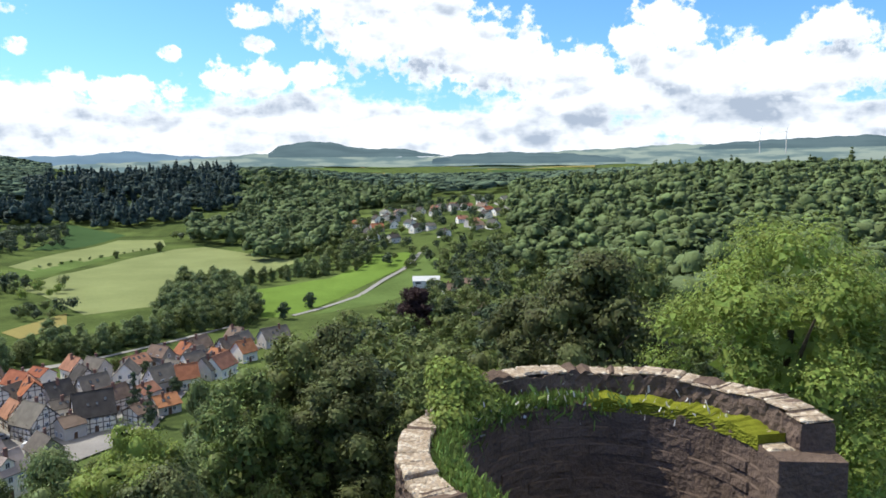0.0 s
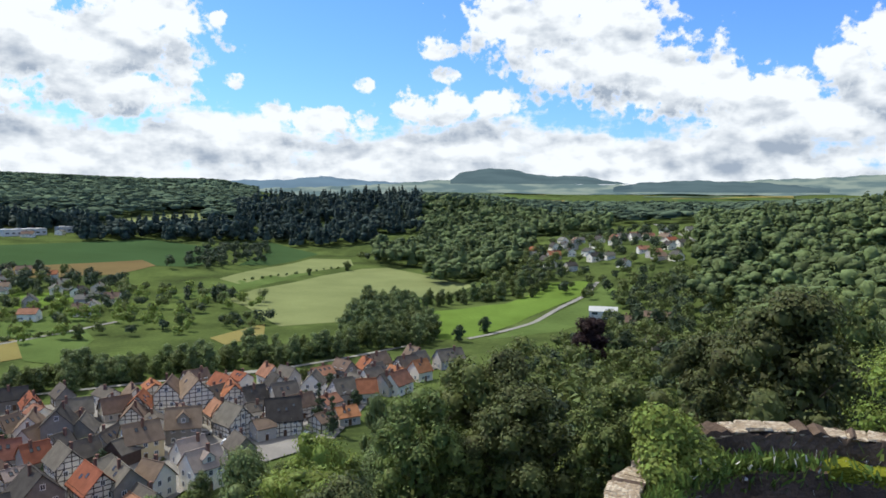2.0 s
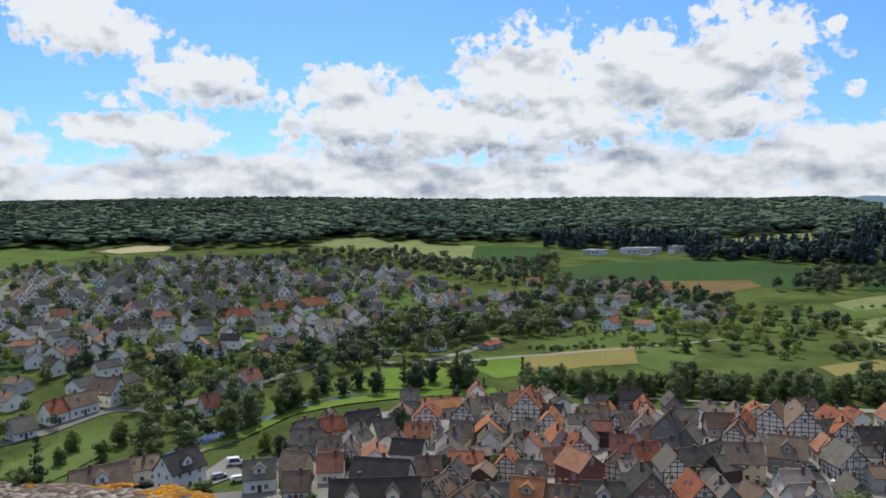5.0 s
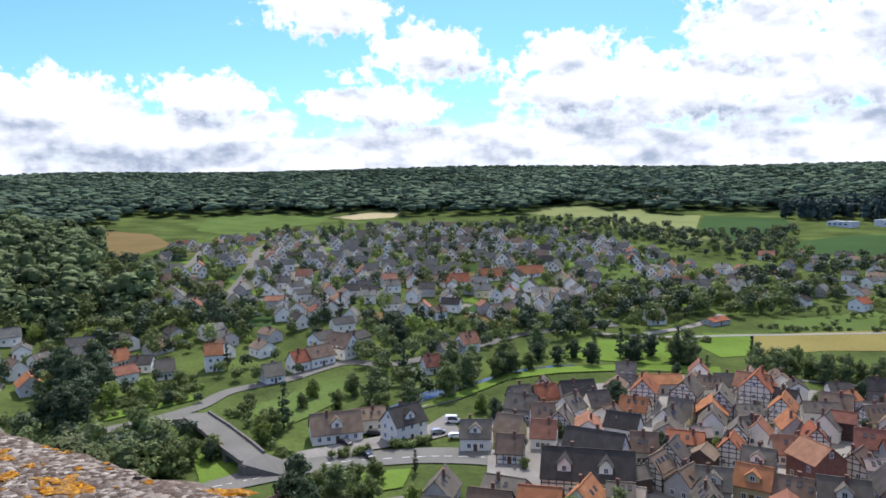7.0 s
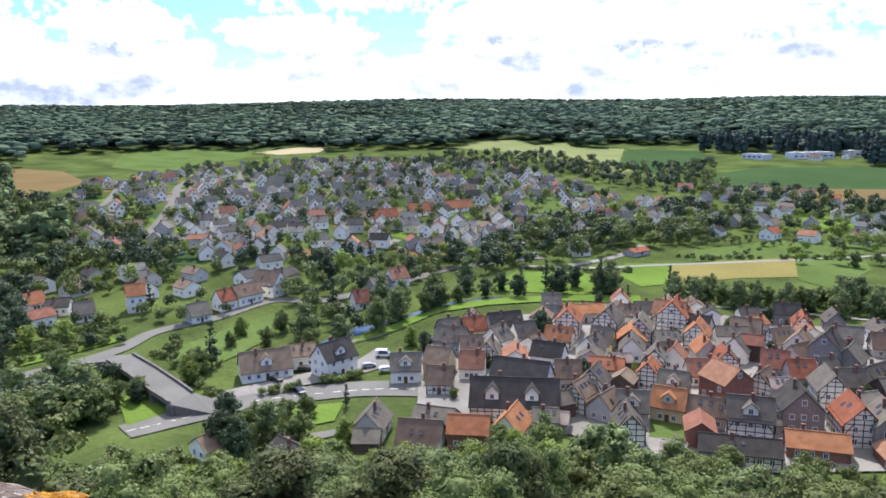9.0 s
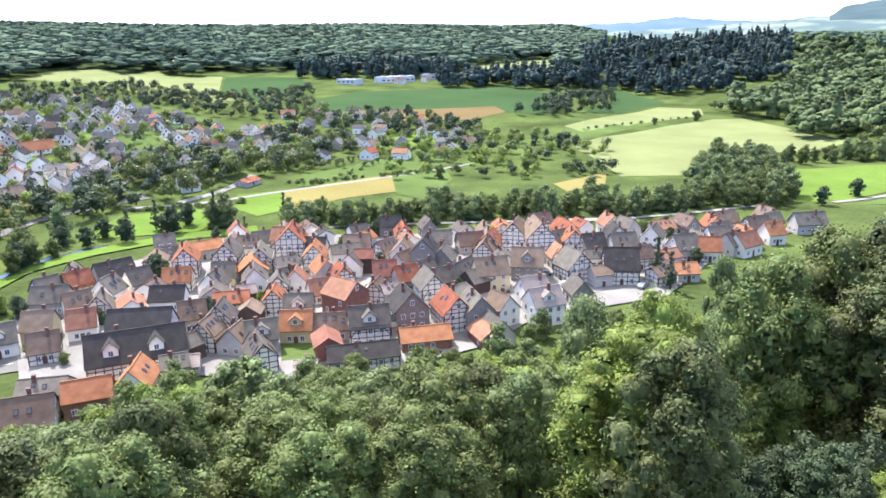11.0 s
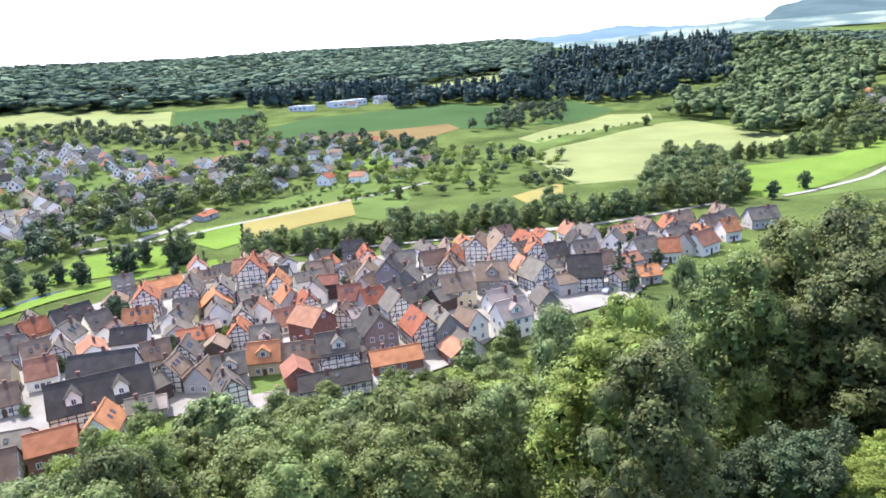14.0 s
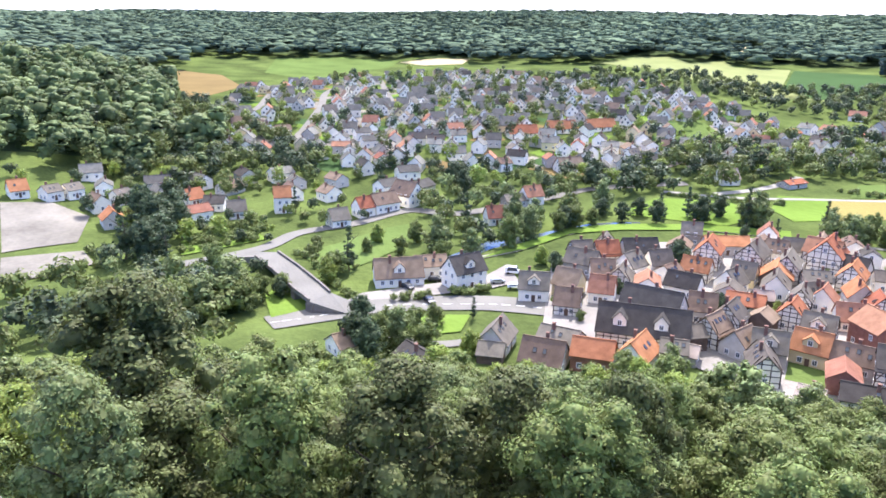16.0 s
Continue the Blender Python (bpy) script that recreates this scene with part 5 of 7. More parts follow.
def grove(poly, gap, kinds, scale, group):
    """Trees about gap apart inside an outline, clear of houses."""
    xs, ys = [p[0] for p in poly], [p[1] for p in poly]
    got = []
    for _ in range(int((max(xs) - min(xs)) * (max(ys) - min(ys)) / gap ** 2 * 4) + 30):
        x, y = rng.uniform(min(xs), max(xs)), rng.uniform(min(ys), max(ys))
        if inside(x, y, poly) and all((x - a) ** 2 + (y - b) ** 2 > gap * gap for a, b in got) and clear_of(x, y, 1.5):
            got.append((x, y))
            if group in ("riverside trees", "roadside trees", "hedge trees", "dark garden trees"):
                plant(rng.choice(kinds), x, y, scale * rng.uniform(0.7, 1.2), group=group, tall=rng.uniform(0.85, 1.15))
            else:
                k = scale * rng.uniform(0.7, 1.25)
                MASS.setdefault((group, MATS[rng.choice(kinds)]), []).append((x, y, 4.5 * k, 10.0 * k * rng.uniform(0.8, 1.2)))


def hedge(points, gap):
    for q in smooth_line(points, max(2, int(60 / gap))):
        if rng.random() < 0.8:
            MASS.setdefault(("hedge bushes", "leaf"), []).append((q[0] + rng.uniform(-1, 1), q[1] + rng.uniform(-1, 1), rng.uniform(1.1, 2.3), rng.uniform(1.6, 3.4)))


def slope_tree(key, left, d, top, radius):
    """A tree whose crown ends at a known height."""
    x, y = polar(left, d)
    foot = gz(x, y)
    h = max(7.0, top - foot)
    e = KINDS[key]
    full_h, full_r = (16, 5.5) if key.startswith("near") else (15, 5.2)
    sx = radius / full_r
    t = plant(key, x, y, sx, tall=h / full_h / sx, group="trees of the castle slope")
    SLOPE.append((x, y, radius))


SLOPE = []

# single trees, groves and hedges
plant('mid_e', -15, 342, 0.75)
plant('mid_e', -3, 368, 0.75)
plant('mid_a', 58, 460, 0.55)
plant('mid_e', -313, 485, 0.9)
plant('mid_e', -166, 428, 0.85)
plant('mid_a', -166, 457, 0.5)
plant('mid_a', -146, 577, 0.55)
plant('mid_a', -122, 610, 0.8)
plant('mid_d', -212, 43, 1.1)
plant('mid_c', -202, 35, 1.2)
plant('mid_e', -169, 37, 0.75)
plant('mid_d', -164, 65, 0.45)
plant('mid_b', -211, 195, 1.15)
plant('mid_a', -215, 194, 1.0)
plant('mid_d', -202, 218, 0.85)
plant('mid_e', -195, 20, 0.55)
plant('mid_c', -197, 100, 0.9)
plant('mid_a', -162, 49, 0.6)
plant('mid_a', -162, 54, 0.6)
plant('mid_e', -154, 32, 0.9)
plant('mid_e', -149, 34, 0.9)
plant('mid_e', -182, 140, 0.75)
plant('mid_c', -141, 140, 0.6)
plant('mid_c', -172, 132, 0.5)
plant('mid_c', -159, 175, 0.5)
plant('mid_a', -128, 194, 0.4)
plant('mid_e', -187, 143, 0.6)
plant('mid_d', -196, 190, 0.6)
plant('mid_c', -108, 135, 0.4)
plant('mid_c', -108, 184, 0.55)
plant('mid_f', 42, 303, 1.25)
plant('mid_e', 55, 302, 1.2)
plant('mid_a', -186, 315, 0.7)
plant('mid_a', -153, 348, 0.7)
plant('mid_d', -51, 212, 1.0)
plant('mid_d', -45, 203, 0.9)
plant('mid_d', -249, 95, 1.0)
plant('mid_d', -337, 89, 1.1)
plant('mid_d', -334, 96, 1.1)
plant('mid_e', -290, 109, 1.0)
plant('mid_e', -304, 109, 1.0)
plant('mid_d', -286, 169, 1.0)
plant('mid_d', -302, 134, 0.9)
plant('mid_d', -288, 37, 0.8)
plant('mid_b', -193, 7, 1.5, tall=0.75)
plant('mid_b', -186, 0, 1.2, tall=0.85)
plant('mid_a', -198, 21, 0.75, tall=0.8)
plant('mid_a', -209, 38, 0.9, tall=0.8)
plant('mid_a', -235, 71, 0.75)
plant('mid_c', -239, 58, 1.0)
plant('mid_a', -228, 52, 0.5)
plant('mid_a', -223, 62, 0.6)
plant('mid_g', -231, 34, 1.3)
plant('mid_g', -236, 37, 1.1)
plant('mid_g', -242, 38, 1.2)
plant('mid_g', -222, 39, 1.2)
plant('mid_g', -216, 36, 1.0)
plant('mid_a', -158, 40, 0.8)
plant('mid_b', -152, 42, 0.9)
plant('mid_a', -148, 47, 0.8)
plant('mid_c', -145, 57, 0.9)
for x, y, k in YARD_TREES:
    plant(rng.choice(('mid_c', 'mid_a', 'mid_g', 'mid_e')), x, y, k, group='yard trees of the old town')
grove([(-189, 205), (-163, 225), (-138, 241), (-110, 259), (-83, 281), (-61, 295), (-65, 314), (-117, 276), (-146, 256), (-171, 236), (-200, 217)], 5.2, ['mid_b', 'mid_b', 'mid_a'], 0.85, 'riverside trees')
grove([(-74, 383), (-77, 447), (-48, 426), (-26, 353), (-28, 332), (-58, 312), (-63, 300)], 5.8, ['mid_b', 'mid_b', 'mid_a'], 0.95, 'riverside trees')
grove([(-65, 434), (-27, 454), (-3, 470), (-4, 486), (-35, 479), (-69, 465)], 7, ['mid_a', 'mid_b'], 0.8, 'hedge trees')
grove([(-12, 465), (25, 459), (39, 487), (21, 514), (-4, 509)], 8, ['mid_b', 'mid_a'], 0.9, 'hedge trees')
grove([(-128, 682), (-67, 660), (-44, 600), (-8, 541), (21, 491), (42, 494), (51, 547), (54, 590), (-6, 683), (-111, 770)], 9, ['mid_a', 'mid_a', 'mid_e'], 1.0, 'valley trees')
grove([(-237, 155), (-236, 162), (-229, 137), (-228, 119), (-230, 109), (-239, 105), (-252, 131), (-250, 150)], 8, ['mid_b', 'mid_a', 'mid_e'], 0.85, 'riverside trees')
grove([(-233, 160), (-226, 171), (-208, 191), (-214, 195), (-233, 176)], 9, ['mid_a', 'mid_e', 'mid_d'], 0.9, 'riverside trees')
grove([(-212, 293), (-185, 323), (-145, 327), (-154, 387), (-199, 421), (-223, 389), (-236, 348)], 13, ['mid_c', 'mid_a', 'mid_c', 'mid_e'], 0.75, 'garden trees')
grove([(-131, 343), (-116, 354), (-114, 371), (-139, 365)], 6, ['mid_e', 'mid_a'], 0.75, 'garden trees')
grove([(-248, 359), (-249, 392), (-199, 421), (-194, 465), (-237, 463), (-271, 399)], 13, ['mid_c', 'mid_a'], 0.7, 'garden trees')
grove([(-289, 241), (-298, 301), (-270, 327), (-270, 371), (-338, 386), (-338, 321), (-318, 266)], 9, ['mid_a', 'mid_c', 'mid_e'], 1.0, 'garden trees')
grove([(-307, -40), (-346, -23), (-358, 11), (-358, 54), (-331, 54), (-320, 20), (-319, -22)], 12, ['mid_a', 'mid_e', 'mid_a'], 1.0, 'valley trees')
grove([(-270, -19), (-265, -5), (-296, -8), (-290, -18)], 6, ['mid_e'], 1.3, 'dark garden trees')
grove([(-241, -23), (-235, -8), (-257, -10), (-258, -23)], 6, ['mid_e', 'mid_d'], 1.2, 'dark garden trees')
grove([(-342, 88), (-320, 121), (-294, 155), (-301, 171), (-305, 206), (-288, 278), (-272, 271), (-279, 221), (-283, 178), (-281, 132), (-300, 97)], 9, ['mid_a', 'mid_d', 'mid_e', 'mid_c'], 0.9, 'village trees')
grove([(-297, 200), (-278, 272), (-305, 307), (-325, 256), (-313, 214)], 7.5, ['mid_a', 'mid_e'], 0.9, 'village trees')
grove([(-212, 68), (-206, 85), (-214, 94), (-237, 87), (-229, 74)], 9, ['mid_a', 'mid_b'], 0.95, 'roadside trees')
grove([(-189, -5), (-176, 14), (-209, 16), (-225, 2)], 8, ['mid_b', 'mid_a'], 0.9, 'roadside trees')
grove([(-228, 130), (-220, 180), (-209, 200), (-216, 204), (-231, 183), (-236, 149)], 11, ['mid_e', 'mid_a', 'mid_d'], 0.85, 'riverside trees')
grove([(-216, 97), (-228, 130), (-235, 134), (-232, 109)], 8, ['mid_a', 'mid_b'], 0.9, 'riverside trees')
grove([(25, 542), (71, 541), (101, 478), (135, 430), (183, 530), (163, 778), (67, 722)], 14, ['mid_a', 'mid_e', 'mid_d', 'mid_a'], 0.95, 'hamlet trees')
grove([(73, 407), (114, 391), (153, 413), (157, 445), (117, 466), (79, 462)], 9, ['mid_a', 'mid_e'], 1.0, 'valley trees')
grove([(-621, 294), (-455, 381), (-345, 412), (-494, 565), (-500, 475), (-623, 475), (-676, 410)], 11, ['mid_a', 'mid_e', 'mid_d'], 0.9, 'hillside trees')
grove([(-410, 414), (-362, 432), (-428, 504), (-460, 479)], 11, ['mid_a', 'mid_e'], 0.9, 'hillside trees')
grove([(-247, 532), (-222, 590), (-256, 693), (-267, 671)], 10, ['mid_e'], 0.9, 'field trees')
grove([(-221, 540), (-196, 633), (-237, 756), (-245, 642)], 10, ['mid_e'], 1.0, 'field trees')
grove([(-556, -66), (-562, -34), (-504, 17), (-430, 37), (-382, 57), (-338, 55), (-341, 21), (-346, -23), (-339, -43)], 8, ['mid_a', 'mid_a', 'mid_e'], 1.05, 'hill trees')
grove([(-258, -5), (-275, 24), (-293, 54), (-304, 78), (-284, 92), (-270, 69), (-261, 38), (-247, 20)], 9, ['mid_c', 'mid_a', 'mid_e'], 0.55, 'garden trees')
grove([(-293, -38), (-290, -17), (-320, -2), (-313, 51), (-338, 55), (-330, -42)], 10, ['mid_a', 'mid_e', 'mid_c'], 0.8, 'garden trees')
grove([(-284, 92), (-285, 123), (-289, 153), (-271, 154), (-261, 113), (-265, 90)], 8, ['mid_a', 'mid_e'], 0.7, 'garden trees')
grove([(-273, 275), (-252, 305), (-223, 331), (-231, 343), (-261, 316), (-279, 290)], 7, ['mid_g', 'mid_a'], 0.45, 'garden trees')
grove([(-290, 352), (-283, 414), (-237, 412), (-174, 375), (-150, 377), (-142, 329), (-197, 354), (-242, 343)], 10, ['mid_a', 'mid_c', 'mid_e'], 0.7, 'garden trees')
grove([(-327, 397), (-309, 452), (-271, 448), (-277, 405)], 9, ['mid_a', 'mid_d'], 0.6, 'garden trees')
grove([(-291, 169), (-280, 234), (-295, 307), (-290, 352), (-263, 323), (-268, 270), (-260, 217), (-264, 170)], 8.0, ['mid_a', 'mid_e', 'mid_a'], 1.05, 'garden trees')
grove([(-372, 442), (-332, 486), (-276, 480), (-236, 460), (-237, 412), (-288, 408), (-327, 397)], 9, ['mid_a', 'mid_e', 'mid_d'], 0.95, 'garden trees')
grove([(-238, 457), (-185, 466), (-139, 438), (-128, 403), (-166, 383), (-211, 398)], 10, ['mid_a', 'mid_c', 'mid_e'], 0.75, 'garden trees')
grove([(-642, 445), (-454, 473), (-450, 539), (-502, 592), (-465, 470), (-518, 434), (-635, 455)], 9, ['mid_e', 'mid_a'], 0.8, 'hillside trees')
grove([(-293, 97), (-302, 141), (-288, 173), (-274, 176), (-259, 135), (-260, 104)], 10, ['mid_a', 'mid_e', 'mid_b'], 0.85, 'garden trees')
grove([(-285, -35), (-295, -10), (-278, 20), (-264, 15), (-253, -10), (-268, -32)], 9, ['mid_a', 'mid_e', 'mid_c'], 0.75, 'garden trees')
grove([(-238, -28), (-226, -4), (-219, 17), (-209, 13), (-217, -17), (-228, -30)], 8, ['mid_a', 'mid_e', 'mid_b'], 0.9, 'garden trees')
grove([(-329, -74), (-333, -44), (-331, -4), (-324, 31), (-337, 33), (-351, -11), (-342, -76)], 10, ['mid_a', 'mid_e', 'mid_c'], 0.75, 'garden trees')
grove([(4, 294), (24, 324), (41, 359), (82, 368), (115, 389), (86, 288), (49, 259)], 8.5, ['mid_a', 'mid_e', 'mid_a'], 0.8, 'valley trees')
grove([(-218, -53), (-205, -23), (-214, -4), (-185, 8), (-151, 4), (-167, -42)], 7.5, ['mid_a', 'mid_e', 'mid_a'], 1.0, 'valley trees')
grove([(-366, 62), (-311, 75), (-241, 88), (-202, 94), (-254, 93), (-332, 82)], 8, ['mid_a', 'mid_e'], 0.8, 'garden trees')
grove([(-6, 150), (-8, 215), (-2, 268), (14, 300), (32, 300), (46, 240), (40, 160), (14, 140)], 7.5, ['mid_a', 'mid_a', 'mid_e'], 1.15, 'valley trees')
grove([(-40, 180), (-54, 168), (-66, 158), (-70, 140), (-82, 118), (-98, 104), (-122, 92), (-136, 82), (-124, 74), (-106, 84), (-84, 96), (-68, 116), (-58, 136), (-48, 148), (-34, 158)], 6.5, ['mid_a', 'mid_b', 'mid_a'], 0.72, 'roadside trees')
hedge([(-258, -4), (-268, 18)], 4)
hedge([(-252, -5), (-261, 20)], 4)
hedge([(-247, -6), (-255, 20)], 4)
hedge([(-255, -34), (-240, -29), (-230, -44)], 4)
hedge([(-202, 323), (-223, 299), (-239, 274)], 5)
hedge([(-250, 271), (-234, 286), (-238, 329)], 8)
hedge([(-195, 439), (-166, 561), (-124, 638)], 6)
hedge([(-267, 311), (-251, 347), (-241, 379)], 6)
hedge([(-264, 191), (-244, 218), (-236, 231)], 6)
hedge([(-256, 0), (-263, 16), (-268, 24)], 4)
hedge([(-269, 2), (-275, 20)], 3.5)
hedge([(-233, 30), (-212, 44)], 5)
hedge([(-182, 49), (-182, 59)], 5)
hedge([(-182, 66), (-180, 75)], 5)
hedge([(-218, 34), (-181, 40)], 5)
hedge([(-176, 128), (-167, 133)], 5)
hedge([(-139, 125), (-145, 139)], 5)
grove([polar(-9, 300), polar(-9, 400), polar(-13, 430), polar(-20, 420), polar(-20, 240), polar(-13, 230)], 9, ['mid_a', 'mid_a', 'mid_e'], 1.05, 'valley trees')
grove([polar(-2, 560), polar(-8, 520), polar(-16, 480), polar(-17, 440), polar(-10, 430), polar(-3, 505)], 11, ['mid_a', 'mid_e', 'mid_d'], 0.95, 'valley trees')

# trees of the castle slope, one by one: degrees left, distance, top height, crown radius
slope_tree('near_c', 15.0, 42, 54.7, 5.5)
slope_tree('near_b', 8.9, 94, 43.9, 4.0)
slope_tree('near_a', 1.1, 72, 54.8, 7.5)
slope_tree('near_a', 3.2, 75, 46.5, 5.5)
slope_tree('near_b', 6.1, 69, 43.1, 4.0)
slope_tree('near_d', -2.6, 65, 53.0, 6.5)
slope_tree('near_d', 94.6, 53, 54.5, 7.0)
slope_tree('near_c', 102.7, 43, 52.1, 5.0)
slope_tree('near_a', 78.5, 65, 40.1, 4.8)
slope_tree('near_b', 70.4, 65, 39.9, 5.0)
slope_tree('near_b', 60.8, 62, 41.3, 5.0)
slope_tree('near_a', 53.1, 65, 41.5, 4.5)
slope_tree('far_b', 47.3, 91, 32.7, 6.0)
slope_tree('near_a', 89.1, 65, 41.3, 5.0)
slope_tree('near_b', 83.0, 45, 44.6, 4.5)
slope_tree('near_a', 72.3, 45, 45.0, 4.5)
slope_tree('near_a', 63.0, 49, 43.7, 4.5)
slope_tree('near_b', 54.5, 49, 44.5, 4.5)
slope_tree('near_a', 45.2, 45, 48.4, 4.5)
slope_tree('near_a', 92.6, 49, 43.8, 4.5)
slope_tree('near_e', -36.2, 30, 68.3, 6.5)
slope_tree('near_d', -22.1, 56, 63.8, 6.5)
slope_tree('near_a', -25.1, 65, 63.5, 5.0)
slope_tree('near_d', -16.5, 71, 57.8, 6.0)
slope_tree('near_d', -1.7, 72, 54.9, 6.0)
slope_tree('near_a', -9.8, 65, 54.7, 5.0)
slope_tree('near_a', 5.7, 65, 53.4, 5.5)
slope_tree('near_a', 1.1, 71, 47.0, 4.5)
slope_tree('near_c', 13.9, 51, 54.0, 4.5)
slope_tree('near_b', 19.2, 53, 51.8, 4.5)
slope_tree('near_a', -3.3, 74, 43.1, 4.0)
slope_tree('near_b', 11.3, 52, 50.9, 4.0)
slope_tree('near_a', 1.2, 65, 49.1, 5.0)
slope_tree('near_b', 8.9, 72, 44.6, 5.0)

# garden plots between the village houses
def plots(name, n, mat, label, seed):
    rp = random.Random(seed)
    V, F = [], []
    while n > 0:
        x, y = polar(rp.uniform(44, 90), rp.uniform(330, 760))
        if not inside(x, y, VILLAGE):
            continue
        n -= 1
        a, w, h, b = radians(rp.choice((30, 120)) + rp.uniform(-10, 10)), rp.uniform(4, 9), rp.uniform(5, 13), len(V)
        for v in (-1, 0, 1):
            for u in (-1, 0, 1):
                px, py = x + math.cos(a) * u * w - math.sin(a) * v * h, y + math.sin(a) * u * w + math.cos(a) * v * h
                V.append((px, py, gz(px, py) + 0.12 + 0.02 * seed))
        F += [(b + i, b + i + 1, b + i + 4, b + i + 3) for i in (0, 1, 3, 4)]
    tagged(new(name, mesh_from(name, V, F, mat)), label, "garden", kind="stuff")


plots("lawns", 90, M["grass_bright"], "small bright green lawns between village houses", 1)
plots("garden_beds", 60, M["soil"], "brown garden beds between village houses", 2)
plots("courtyards", 110, M["yard"], "grey paved courtyards between village houses", 3)
plots("meadow_plots", 110, M["crop"], "dark green garden plots between village houses", 4)

# village gardens: small trees between the houses
for _ in range(3900):
    left, d = rng.uniform(42, 92), rng.uniform(330, 800)
    x, y = polar(left, d)
    if inside(x, y, VILLAGE) and clear_of(x, y, 0.6) and not near_line(x, y, STREETS, 7.0) and rng.random() < 0.42:
        k = rng.uniform(0.4, 1.0) if rng.random() < 0.8 else 1.2
        MASS.setdefault(("village garden trees", rng.choice(("leaf", "leaf_light", "leaf_dark", "leaf", "leaf_dark"))), []).append((x, y, 3.4 * k, 8.5 * k * rng.uniform(0.8, 1.4)))
WORDS = {"leaf": "green", "leaf_grey": "grey-green", "leaf_light": "light green", "leaf_dark": "dark green"}
for (grp, mt), spots in MASS.items():
    tree_mass("bushes" if "bush" in grp else "trees", spots, M[mt], "%s leafy %s across the valley" % (WORDS[mt], grp), seed=len(spots), leaves=120 if len(spots) > 150 else 200)

# the rest of the slope below the castle
for _ in range(2600):
    left, d = rng.uniform(-42, 114), math.sqrt(rng.uniform(36 ** 2, 128 ** 2))
    if left < 8 and d < 66:
        continue
    x, y = polar(left, d)
    r = rng.uniform(3.6, 5.0)
    if d > 112 - max(0, left - 75) * 0.2 or not clear_of(x, y, 5):
        continue
    if all((x - a) ** 2 + (y - b) ** 2 > (0.66 * (r + c)) ** 2 for a, b, c in SLOPE):
        top = gz(x, y) + rng.uniform(11, 14.5)
        near = d < 60
        slope_tree(rng.choice(("near_a", "near_b", "near_a", "near_d") if near else ("far_a", "far_a", "far_b", "far_c")), left, d, top, r)

# ---- castle ----
def ring_wall(name, centre, r_in, r_out, z0, z1, a0, a1, mat, parent=None, n=72, wobble=0.05, seed=3):
    """A curved wall, worn along its edges; angles in degrees left of +y."""
    rnd = random.Random(seed)
    bm = bmesh.new()
    rows = []
    levels = [z0 + (z1 - z0) * k / 8 for k in range(9)]
    for i in range(n + 1):
        a = radians(a0 + (a1 - a0) * i / n)
        s, c = -math.sin(a), math.cos(a)
        dz = 0.03 * math.sin(i * 0.37 + seed) + rnd.uniform(-1, 1) * wobble
        col = []
        for r, zs in ((r_out, levels), (r_in, levels[::-1])):
            for z in zs:
                rr = r + rnd.uniform(-1, 1) * wobble * 0.6
                zz = z + (dz if z == z1 else 0)
                col.append(bm.verts.new((centre[0] + s * rr, centre[1] + c * rr, zz)))
        rows.append(col)
    for u, v in zip(rows, rows[1:]):
        k = len(u)
        for j in range(k):
            bm.faces.new((u[j], v[j], v[(j + 1) % k], u[(j + 1) % k]))
    bm.faces.new(rows[0])
    bm.faces.new(rows[-1][::-1])
    ob = new(name, finish(name, bm, mat))
    ob.parent = parent
    return ob


RC = polar(-25.3, 10.2)                   # centre of the ruined round tower
NEAR = Matrix.Translation((0.10, -0.18, 70.0)) @ Matrix.Scale(0.373, 4) @ Matrix.Translation((-0.25, 0.10, -70.0)) @ Matrix.Translation((*RC, 0)) @ Matrix.Diagonal((0.945, 0.945, 1, 1)) @ Matrix.Translation((-RC[0], -RC[1], 0))     # the turret's plan above, brought to its true size
ruin = tagged(new("stair_turret"), "roofless round ruined sandstone turret with mossy ledge", "tower")
ruin.matrix_world = NEAR
ring_wall("wall", RC, 2.78, 3.28, 65.4, 66.40, -98, 44, M["stone"], ruin, seed=4)
ring_wall("lower_wall", RC, 2.30, 3.29, 15.0, 65.95, -105, 172, M["stone"], ruin, seed=5, wobble=0.04)
ring_wall("broken_wall", RC, 2.80, 3.28, 65.4, 66.05, 44, 140, M["stone"], ruin, seed=8, wobble=0.07)


def stones(parent, r_mid, wide, z, a0, a1, step, mat, seed, tall=0.16, name="coping_stone"):
    """Flat worn stones laid end to end on a curved wall."""
    rnd = random.Random(seed)
    a = a0
    while a < a1:
        w = step * rnd.uniform(0.7, 1.35)
        mid = radians(a + w / 2)
        ln = radians(w) * r_mid * 0.99
        bm = bmesh.new()
        box(bm, -wide / 2 * rnd.uniform(0.85, 1.05), wide / 2 * rnd.uniform(0.85, 1.05), -ln / 2, ln / 2, 0, tall * rnd.uniform(0.7, 1.2))
        bmesh.ops.bevel(bm, geom=bm.edges[:], offset=0.025, segments=1, affect="EDGES")
        for v in bm.verts:
            v.co += Vector((rnd.uniform(-1, 1), rnd.uniform(-1, 1), rnd.uniform(-1, 1))) * 0.014
        ob = part(name, bm, mat, parent)
        ob.matrix_basis = pose(RC[0] - math.sin(mid) * r_mid, RC[1] + math.cos(mid) * r_mid, z + 0.03 * math.sin((a - a0) * 0.14 + seed), rnd.uniform(-1, 1), rnd.uniform(-1, 1), math.degrees(mid) + 90)
        a += w


